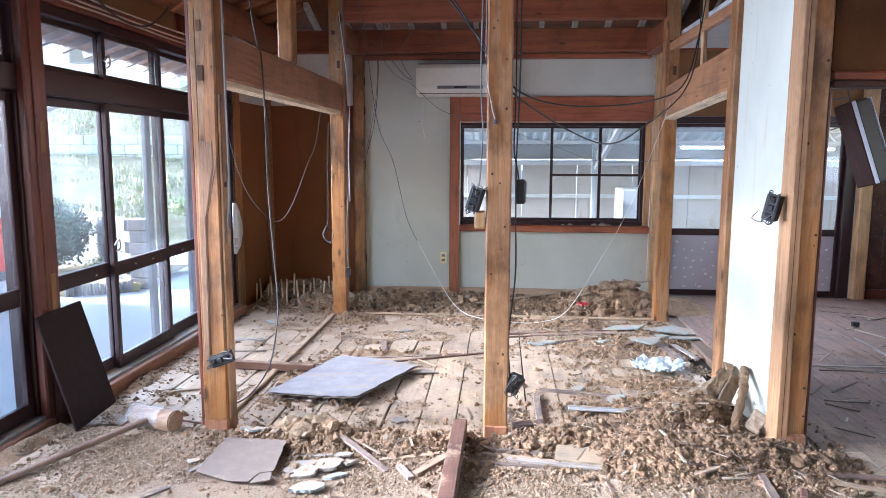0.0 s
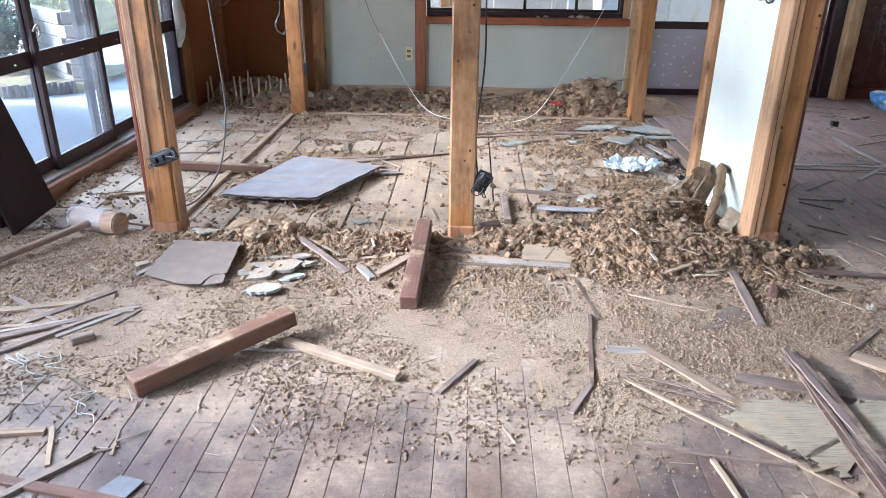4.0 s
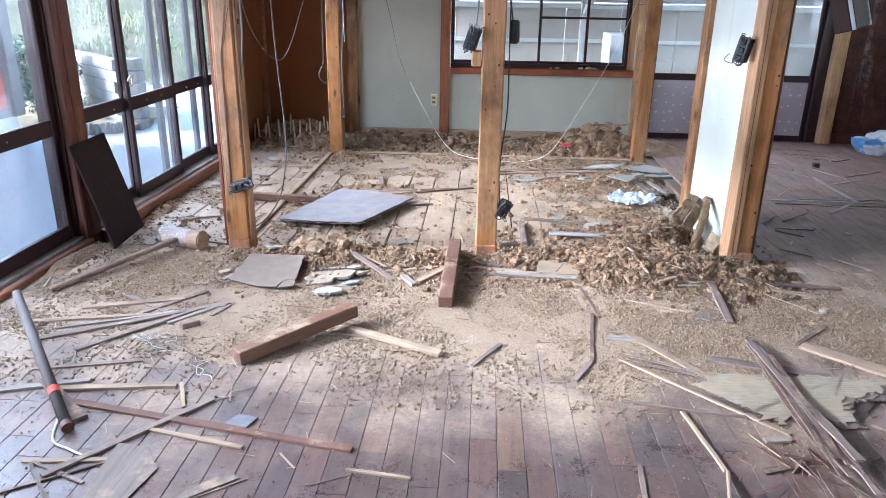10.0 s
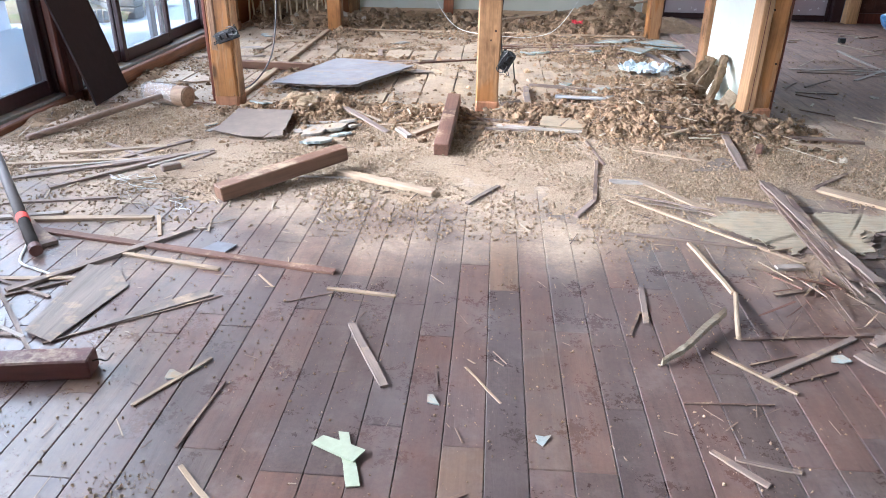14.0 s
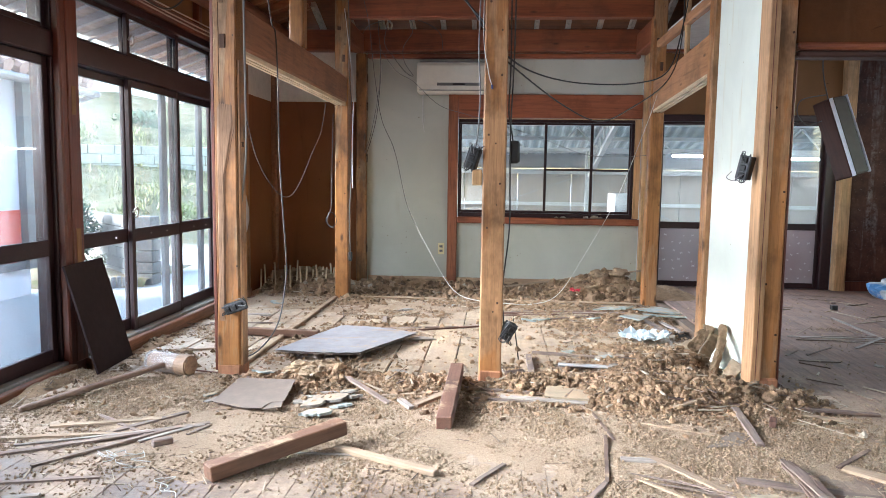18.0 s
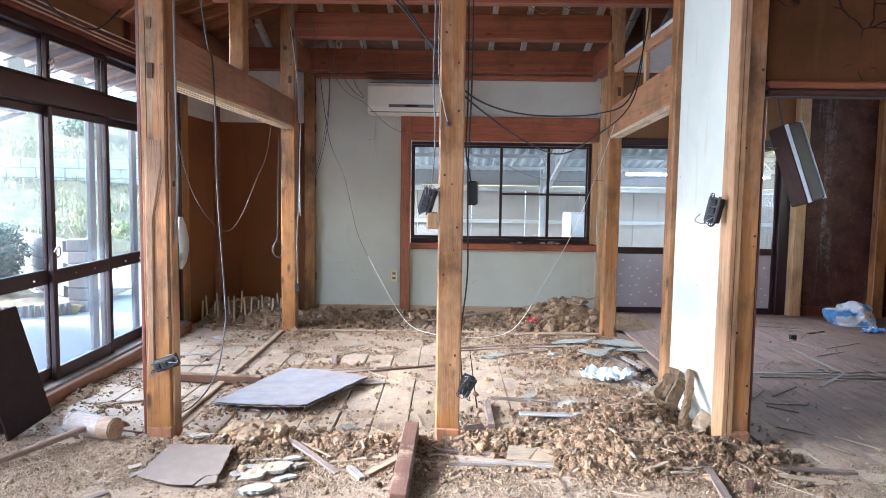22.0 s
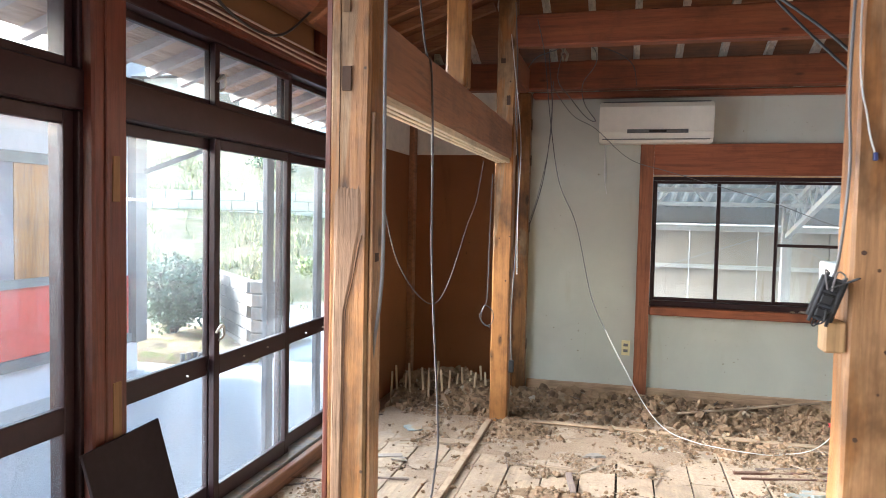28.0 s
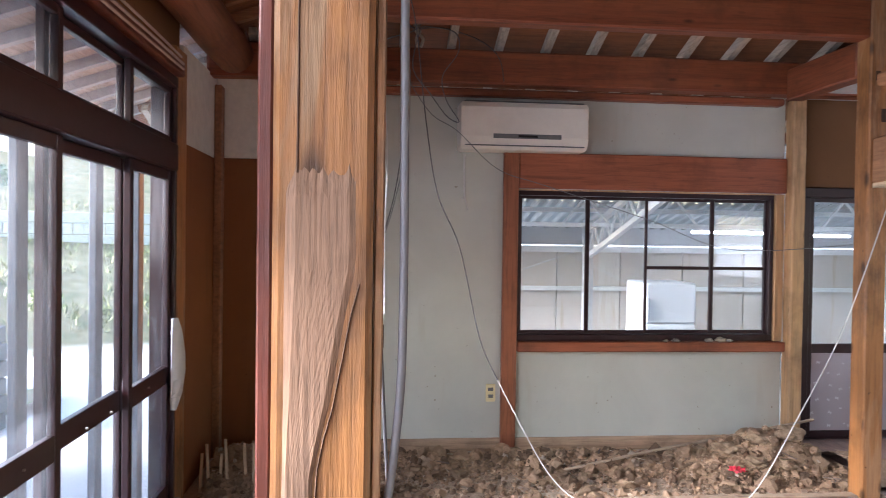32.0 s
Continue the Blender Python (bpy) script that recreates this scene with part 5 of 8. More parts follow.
def heap(x, y):
    h = 0.0
    for hx, hy, sx, sy, hh in HEAPS:
        u, v = (x - hx) / sx, (y - hy) / sy
        q = u * u + v * v
        if q < 9:
            h += hh * math.exp(-0.9 * q)
    return h


def heap_top(x, y):
    """The uneven surface of the loose earth over the boards."""
    h = heap(x, y)
    n1 = noise.fractal(Vector((x * 6, y * 6, 0)), 1.0, 2.0, 4)
    n2 = noise.noise(Vector((x * 26, y * 26, 3)))
    return h * (1.05 + 0.45 * n1) + 0.010 * n2 * min(1, h * 30) - 0.014


def earth_material(name, base, island=True, low=0.5):
    g = Nodes(name)
    w = g.coords((1, 1, 1), True)
    if island:
        r = g.n("NewGeometry").outputs["Random Per Island"]
        col = g.ramp(r, [(0.0, tint(base, low)), (0.25, tint(base, 0.5 + low / 2)), (0.5, base), (0.85, tint(base, 1.15)), (0.98, tint(base, 1.25)), (1.0, (0.50, 0.43, 0.35))])
    else:
        col = g.ramp(g.noise(w, 11, 7, 0.75), [(0.3, tint(base, 0.6)), (0.5, base), (0.7, tint(base, 1.3))])
    col = g.mix(0.6, col, g.ramp(g.noise(w, 90, 5, 0.8), [(0.25, (0.5, 0.48, 0.45)), (0.7, (1, 1, 1))]), "MULTIPLY")
    g.bump(g.noise(w, 110, 6, 0.85), 0.9, 0.006)
    return g.done(col, 0.95, 0, 0.2)


EARTH = (0.345, 0.230, 0.144)
m_clod = earth_material("dry_earth_clods", EARTH, True, 0.42)
m_lump = earth_material("earth_lumps", (0.33, 0.235, 0.15), False)
m_crumb = earth_material("earth_crumbs", (0.39, 0.285, 0.195), True, 0.72)
m_heap = earth_material("loose_earth", (0.34, 0.232, 0.145), False)

# loose earth body
nx, ny = 210, 235
gx, gy = np.linspace(-0.83, 3.2, nx), np.linspace(-0.85, 3.60, ny)
vv, idx, ff = [], {}, []
for j, yv in enumerate(gy):
    for i, xv in enumerate(gx):
        z = heap_top(xv, yv)
        idx[i, j] = (xv, yv, floor_z(xv, yv) + z, z)
used = {}
for j in range(ny - 1):
    for i in range(nx - 1):
        q = [idx[i, j], idx[i + 1, j], idx[i + 1, j + 1], idx[i, j + 1]]
        if max(c[3] for c in q) > 0 and not (gx[i] < 2.8 < gx[i + 1]):
            fc = []
            for key in ((i, j), (i + 1, j), (i + 1, j + 1), (i, j + 1)):
                if key not in used:
                    used[key] = len(vv)
                    c = idx[key]
                    vv.append((c[0], c[1], max(c[2], floor_z(c[0], c[1]) - 0.004)))
                fc.append(used[key])
            ff.append(fc)
me = bpy.data.meshes.new("earth_heap")
me.from_pydata(vv, [], ff)
me.materials.append(m_heap)
for p in me.polygons:
    p.use_smooth = True
tagged(new("earth_heap", me), "heaps of loose tan wall earth on the boards", "earth", kind="stuff")

# thin uneven sheet of fine earth over the boards by the torn wall
g = Nodes("fine_dust")
_w = g.coords((1, 1, 1), True)
_c = g.ramp(g.noise(_w, 130, 5, 0.85), [(0.28, (0.22, 0.150, 0.102)), (0.5, (0.42, 0.315, 0.225)), (0.7, (0.58, 0.46, 0.345))])
_c = g.mix(0.55, _c, g.ramp(g.noise(_w, 3.0, 6, 0.7), [(0.35, (0.68, 0.62, 0.58)), (0.65, (1, 1, 1))]), "MULTIPLY")
g.bump(g.noise(_w, 170, 4, 0.8), 1.0, 0.008)
m_dust = g.done(_c, 0.97, 0, 0.15)


def dust_depth(x, y):
    n = noise.fractal(Vector((x * 1.9, y * 1.9, 7)), 1.0, 2.0, 4)
    f = 0.012 * noise.fractal(Vector((x * 9, y * 9, 2)), 0.8, 2.1, 3)
    if y < -0.06 or x > 2.8:
        far = max(0.0, -y - 0.85) + max(0.0, x - 2.5) * 0.9 + max(0.0, 0.35 - x) * 0.35
        return 0.006 + 0.010 * n - 0.028 * far ** 1.3 + 0.35 * f
    return -0.0055 + 0.012 * n + 0.35 * f + (0.007 if y > 2.0 else 0.0)


for nm, (x0, y0, x1, y1) in (("dust_cover", (-0.82, -2.2, 3.4, -0.06)), ("inner_dust_cover", (-0.82, 0.0, 2.79, 3.56))):
    nx, ny = int((x1 - x0) / 0.022), int((y1 - y0) / 0.022)
    vv, ff = [], []
    zz = np.zeros((ny + 1, nx + 1))
    for j in range(ny + 1):
        for i in range(nx + 1):
            x, y = x0 + (x1 - x0) * i / nx, y0 + (y1 - y0) * j / ny
            d = dust_depth(x, y)
            zz[j, i] = d
            vv.append((x, y, floor_z(x, y) + min(d, 0.005 + 0.25 * d)))
    for j in range(ny):
        for i in range(nx):
            if zz[j:j + 2, i:i + 2].max() > 0:
                k = j * (nx + 1) + i
                ff.append((k, k + 1, k + nx + 2, k + nx + 1))
    me = bpy.data.meshes.new(nm)
    me.from_pydata(vv, [], ff)
    me.materials.append(m_dust)
    for p in me.polygons:
        p.use_smooth = True
    tagged(new(nm, me), "uneven layer of fine tan dust over the boards", "dust", kind="stuff")

ICO0 = bmesh.new()
bmesh.ops.create_icosphere(ICO0, subdivisions=1, radius=1)
V0 = np.array([v.co[:] for v in ICO0.verts])
F0 = np.array([[v.index for v in f.verts] for f in ICO0.faces])
ICO1 = bmesh.new()
bmesh.ops.create_icosphere(ICO1, subdivisions=2, radius=1)
V1 = np.array([v.co[:] for v in ICO1.verts])
F1 = np.array([[v.index for v in f.verts] for f in ICO1.faces])
V8 = np.array([(1.0, 0, 0), (-1.0, 0, 0), (0, 1.0, 0), (0, -1.0, 0), (0, 0, 1.0), (0, 0, -1.0)])
F8 = np.array([(0, 2, 4), (2, 1, 4), (1, 3, 4), (3, 0, 4), (2, 0, 5), (1, 2, 5), (3, 1, 5), (0, 3, 5)])
rng = np.random.default_rng(7)


def scatter_mesh(name, spots, material, V, F, flat=0.65, jag=0.28, cuts=0, smooth=False):
    """Many uneven lumps in one mesh; spots: x, y, z, size."""
    spots = np.array(spots)
    n, k = len(spots), len(V)
    ang = rng.uniform(0, 6.283, n)
    tilt = rng.normal(0, 0.5, n)
    sc = rng.uniform(0.65, 1.35, (n, 3)) * np.array([1, 1, flat])
    P = V[None] * (1 + jag * rng.standard_normal((n, k, 1))) * sc[:, None, :] * spots[:, 3][:, None, None]
    for _ in range(cuts):
        nn = rng.standard_normal((n, 3))
        nn /= np.linalg.norm(nn, axis=1)[:, None]
        lim = rng.uniform(0.35, 0.75, (n, 1)) * spots[:, 3:4]
        over = np.maximum(0, np.einsum("nki,ni->nk", P, nn) - lim)
        P = P - over[..., None] * nn[:, None, :]
    c, s = np.cos(tilt)[:, None], np.sin(tilt)[:, None]
    P = np.stack([P[..., 0], P[..., 1] * c - P[..., 2] * s, P[..., 1] * s + P[..., 2] * c], -1)
    c, s = np.cos(ang)[:, None], np.sin(ang)[:, None]
    P = np.stack([P[..., 0] * c - P[..., 1] * s, P[..., 0] * s + P[..., 1] * c, P[..., 2]], -1) + spots[:, None, :3]
    faces = (F[None] + (np.arange(n) * k)[:, None, None]).reshape(-1, 3)
    me = bpy.data.meshes.new(name)
    me.vertices.add(n * k)
    me.vertices.foreach_set("co", P.reshape(-1))
    me.loops.add(faces.size)
    me.loops.foreach_set("vertex_index", faces.reshape(-1).astype(np.int32))
    me.polygons.add(len(faces))
    me.polygons.foreach_set("loop_start", np.arange(0, faces.size, 3, dtype=np.int32))
    me.update(calc_edges=True)
    me.validate()
    me.polygons.foreach_set("use_smooth", np.full(len(me.polygons), smooth, dtype=bool))
    me.materials.append(material)
    return me


def over_floor(x, y):
    """Height of loose earth and dust over the boards."""
    return max(0.0, heap_top(x, y), min(dust_depth(x, y), 0.005 + 0.25 * dust_depth(x, y)) if -2.2 < y and x < 3.4 else 0.0)


def spots_for(count, region, size, weight, sink=0.25):
    """Places drawn from a region by weight(x, y)."""
    out = []
    x0, y0, x1, y1 = region
    tries = 0
    while len(out) < count and tries < count * 60:
        tries += 1
        x, y = rng.uniform(x0, x1), rng.uniform(y0, y1)
        if rng.random() < weight(x, y):
            s = size[0] + (size[1] - size[0]) * rng.random() ** 3.4
            s *= 0.48 if y < -1.6 else 1.0
            h = over_floor(x, y)
            out.append((x, y, floor_z(x, y) + h + s * 0.65 * (1 - 2 * sink) * 0.8, s))
    return out


def w_heap(x, y):
    h = heap(x, y)
    if y > 2.9 and h > 0.09:
        return 0.10
    return min(1.0, 0.012 + h * 10 + max(0.0, h - 0.07) * 25)


def w_inner(x, y):
    n = noise.noise(Vector((x * 2.3, y * 2.3, 9))) * 0.6 + noise.noise(Vector((x * 6.5, y * 6.5, 2))) * 0.8
    return max(0.0, min(1.0, 1.1 * n - 0.18 + (0.25 if y > 2.2 or x > 1.8 else 0)))


inner = (-0.82, 0.0, 2.75, 3.55)
def clear_of_posts(spots):
    return [s for s in spots if not any(abs(s[0] - x) < 0.066 + s[3] and abs(s[1]) < 0.066 + s[3] for x in (0.0, 1.365, 2.722))]


ridge = (-0.7, -0.75, 3.0, 0.6)
back = (-0.83, 2.72, 2.78, 3.55)
big_spots = spots_for(6500, ridge, (0.006, 0.021), w_heap) + spots_for(2300, inner, (0.006, 0.021), w_heap) + spots_for(800, inner, (0.006, 0.020), w_inner) + spots_for(1500, back, (0.012, 0.040), lambda x, y: 0.15 + 5 * heap(x, y) if heap(x, y) < 0.09 else 0.1)
me = scatter_mesh("earth_clods", clear_of_posts(big_spots), m_clod, V1, F1, 0.85, 0.20, 1)
tagged(new("earth_clods", me), "broken tan clods of wall earth in ridges and piles", "clods", kind="stuff")
small_spots = spots_for(22000, ridge, (0.0035, 0.011), w_heap) + spots_for(7000, inner, (0.005, 0.015), w_heap) + spots_for(7000, inner, (0.003, 0.011), w_inner) + spots_for(3000, back, (0.006, 0.018), lambda x, y: 0.2 + 5 * heap(x, y) if heap(x, y) < 0.09 else 0.15)
me = scatter_mesh("small_clods", clear_of_posts(small_spots), m_clod, V0, F0, 0.9, 0.24)
tagged(new("small_clods", me), "small angular bits of wall earth between the clods", "clods", kind="stuff")


def w_front(x, y):
    n = noise.noise(Vector((x * 1.7, y * 1.7, 4)))
    near = 1.0 / (1.0 + math.exp((-y - 1.2) * 5.0))
    fine = noise.noise(Vector((x * 5.2, y * 5.2, 1)))
    return max(0.012, min(1.0, near * (0.45 + 1.0 * n + 0.9 * fine)))


crumbs = spots_for(70000, (-0.8, -3.4, 3.4, -0.05), (0.0017, 0.0075), w_front, 0.25) + spots_for(24000, inner, (0.0025, 0.009), w_inner, 0.2) + spots_for(900, (2.85, -0.3, 4.6, 3.3), (0.003, 0.009), lambda x, y: 0.5, 0.2) + spots_for(4000, (-0.8, -0.75, 3.0, 0.5), (0.004, 0.012), w_heap, 0.2)
for cx, cy, sp, n_ in ((0.05, -2.63, 0.13, 4200), (0.32, -2.57, 0.12, 350), (0.72, -2.72, 0.045, 300), (1.92, -2.43, 0.06, 60), (1.98, -2.63, 0.10, 50), (0.02, -2.43, 0.08, 500), (0.95, -1.50, 0.10, 400), (2.42, -1.70, 0.12, 600), (0.53, -2.17, 0.25, 700), (1.31, -2.36, 0.35, 400), (1.95, -2.05, 0.3, 250), (3.80, 1.60, 0.09, 700), (3.72, 1.22, 0.16, 500)):
    for _ in range(n_):
        s = 0.0008 + 0.0034 * rng.random() ** 4
        crumbs.append((cx + rng.normal(0, sp), cy + rng.normal(0, sp * 0.6), s * 0.6, s))
me = scatter_mesh("earth_crumbs", crumbs, m_crumb, V8, F8, 0.95, 0.15, 0, True)
tagged(new("earth_crumbs", me), "fine crumbs of earth strewn over the boards", "crumbs", kind="stuff")

# slivers and straw
g = Nodes("splinter_wood")
_r = g.n("NewGeometry").outputs["Random Per Island"]
_c = g.ramp(_r, [(0.0, (0.08, 0.055, 0.045)), (0.25, (0.19, 0.135, 0.10)), (0.5, (0.28, 0.21, 0.15)), (0.75, (0.37, 0.29, 0.21)), (1.0, (0.48, 0.41, 0.32))])
g.bump(g.noise(g.coords((1, 1, 1), True), 120, 4), 0.3, 0.003)
m_sliver = g.done(_c, 0.85)


def slivers(name, count, region, length, width, weight, label, category):
    v, f = [], []
    for x, y, z, _ in spots_for(count, region, (0.001, 0.002), weight, 0.5):
        L = length[0] + (length[1] - length[0]) * rng.random() ** 2.2
        w = width[0] + (width[1] - width[0]) * rng.random() ** 1.5
        if y < -1.6:
            L, w = L * 0.6, w * 0.5
        a = rng.uniform(0, math.pi)
        rise = rng.normal(0, 0.07) * min(1.0, 0.4 + heap(x, y) * 12)
        d = Vector((math.cos(a), math.sin(a), rise)).normalized()
        s = Vector((-math.sin(a), math.cos(a), 0))
        c = Vector((x, y, z + abs(rise) * L / 2 + 0.001))
        k = len(v)
        t = w * 0.35
        taper = rng.uniform(0.2, 1.0)
        for zz in (0.0, t):
            for sx, sy in ((-1, -1), (1, -taper), (1, taper), (-1, 1)):
                v.append(c + d * (sx * L / 2) + s * (sy * w / 2) + Vector((0, 0, zz)))
        f.extend([(k + 4, k + 5, k + 6, k + 7), (k + 3, k + 2, k + 1, k), (k, k + 1, k + 5, k + 4), (k + 1, k + 2, k + 6, k + 5), (k + 2, k + 3, k + 7, k + 6), (k + 3, k, k + 4, k + 7)])
    me = bpy.data.meshes.new(name)
    me.from_pydata(v, [], f)
    me.materials.append(m_sliver)
    return tagged(new(name, me), label, category, kind="stuff")


def w_left(x, y):
    return 0.9 if x < 0.5 and -2.5 < y < -0.7 else 0.28


slivers("wood_slivers", 900, (-0.75, -3.2, 3.1, -0.1), (0.02, 0.12), (0.002, 0.007), w_left, "thin splintered slivers of wood on the floor", "slivers")
slivers("lath_bits", 420, (-0.8, -0.7, 2.95, 0.6), (0.03, 0.26), (0.003, 0.014), w_heap, "bits of lath and bamboo in the rubble", "lath bits")
slivers("inner_slivers", 560, inner, (0.03, 0.30), (0.003, 0.014), w_inner, "bits of lath strewn over the subfloor", "lath bits")
slivers("straw", 6000, (-0.8, -1.5, 3.0, 3.5), (0.012, 0.06), (0.0012, 0.003), lambda x, y: w_heap(x, y) + 0.12, "short straw from the broken earth walls", "straw")
slivers("east_slivers", 60, (2.85, -0.5, 4.6, 3.2), (0.05, 0.4), (0.005, 0.018), lambda x, y: 0.6, "bits of lath on the next room's floor", "lath bits")

# ---------- loose timber, one thing each ----------
m_lath_grey = wood("weathered_lath", (0.21, 0.155, 0.13), "x", 0.8, knots=False, dust=0.2)
m_lath_pale = wood("pale_split_wood", (0.33, 0.24, 0.165), "x", 0.8, knots=False, dust=0.2)
m_lath_dark = wood("dark_lath", (0.14, 0.09, 0.07), "x", 0.75, knots=False, dust=0.3)
m_lath_white = wood("whitish_lath", (0.31, 0.265, 0.235), "x", 0.8, knots=False, dust=0.15)
m_redwood = wood("dark_red_beam", (0.135, 0.066, 0.045), "x", 0.7, knots=False, dust=0.25, fine=90)
TONES = {"g": m_lath_grey, "p": m_lath_pale, "d": m_lath_dark, "w": m_lath_white, "r": m_redwood}
LABELS = {"g": ("weathered grey-brown lath on the floor", "lath"), "p": ("pale split wooden stick on the floor", "stick"), "d": ("dark thin wooden strip on the floor", "strip"),
          "w": ("whitish wooden strip on the dusty floor", "strip"), "r": ("red-brown batten lying among the rubble", "batten")}


def lath(x0, y0, x1, y1, w, h=0.008, tone="g", z0=None, z1=None, name="lath", label="", bow=0.0, ragged=0.15):
    """A flat strip with torn ends, slightly bowed, lying on the floor or the rubble."""
    if y0 < -1.82 and y1 < -1.78:
        w, h = w * 0.6, h * 0.55
    if x0 > 2.85 and x1 > 2.85:
        w, h = w * 0.55, h * 0.6
    za = (floor_z(x0, y0) + over_floor(x0, y0)) if z0 is None else z0
    zb = (floor_z(x1, y1) + over_floor(x1, y1)) if z1 is None else z1
    p, q = Vector((x0, y0, za)), Vector((x1, y1, zb))
    m, n = frame_of((0, 0, 0), q - p)
    bm = bmesh.new()
    k = max(3, int(n / 0.08))
    rnd = random.Random(int(abs(x0 * 917 + y0 * 331 + x1 * 71) * 100))
    prev = None
    for i in range(k + 1):
        u = i / k
        end = min(u, 1 - u) * k
        ww = w * (0.5 + rnd.uniform(-ragged, ragged) * 0.35) * (rnd.uniform(0.25 if ragged > 0.3 else 0.8, 1.0) if end < 1 and ragged > 0.1 else 1)
        off = bow * math.sin(u * math.pi) + rnd.uniform(-1, 1) * 0.001
        zz = 0.0015 * rnd.random()
        ring = [bm.verts.new((u * n, -ww + off, zz)), bm.verts.new((u * n, ww + off, zz)), bm.verts.new((u * n, ww * 0.93 + off, zz + h)), bm.verts.new((u * n, -ww * 0.93 + off, zz + h))]
        if prev:
            for a in range(4):
                bm.faces.new((prev[a], prev[(a + 1) % 4], ring[(a + 1) % 4], ring[a]))
        else:
            bm.faces.new(list(reversed(ring)))
        prev = ring
    bm.faces.new(prev)
    ob = new(name, finish(bm, name, TONES[tone]))
    ob.matrix_world = Matrix.Translation(p) @ m
    lab, cat = LABELS[tone]
    return tagged(ob, label or lab, cat, "loose laths")


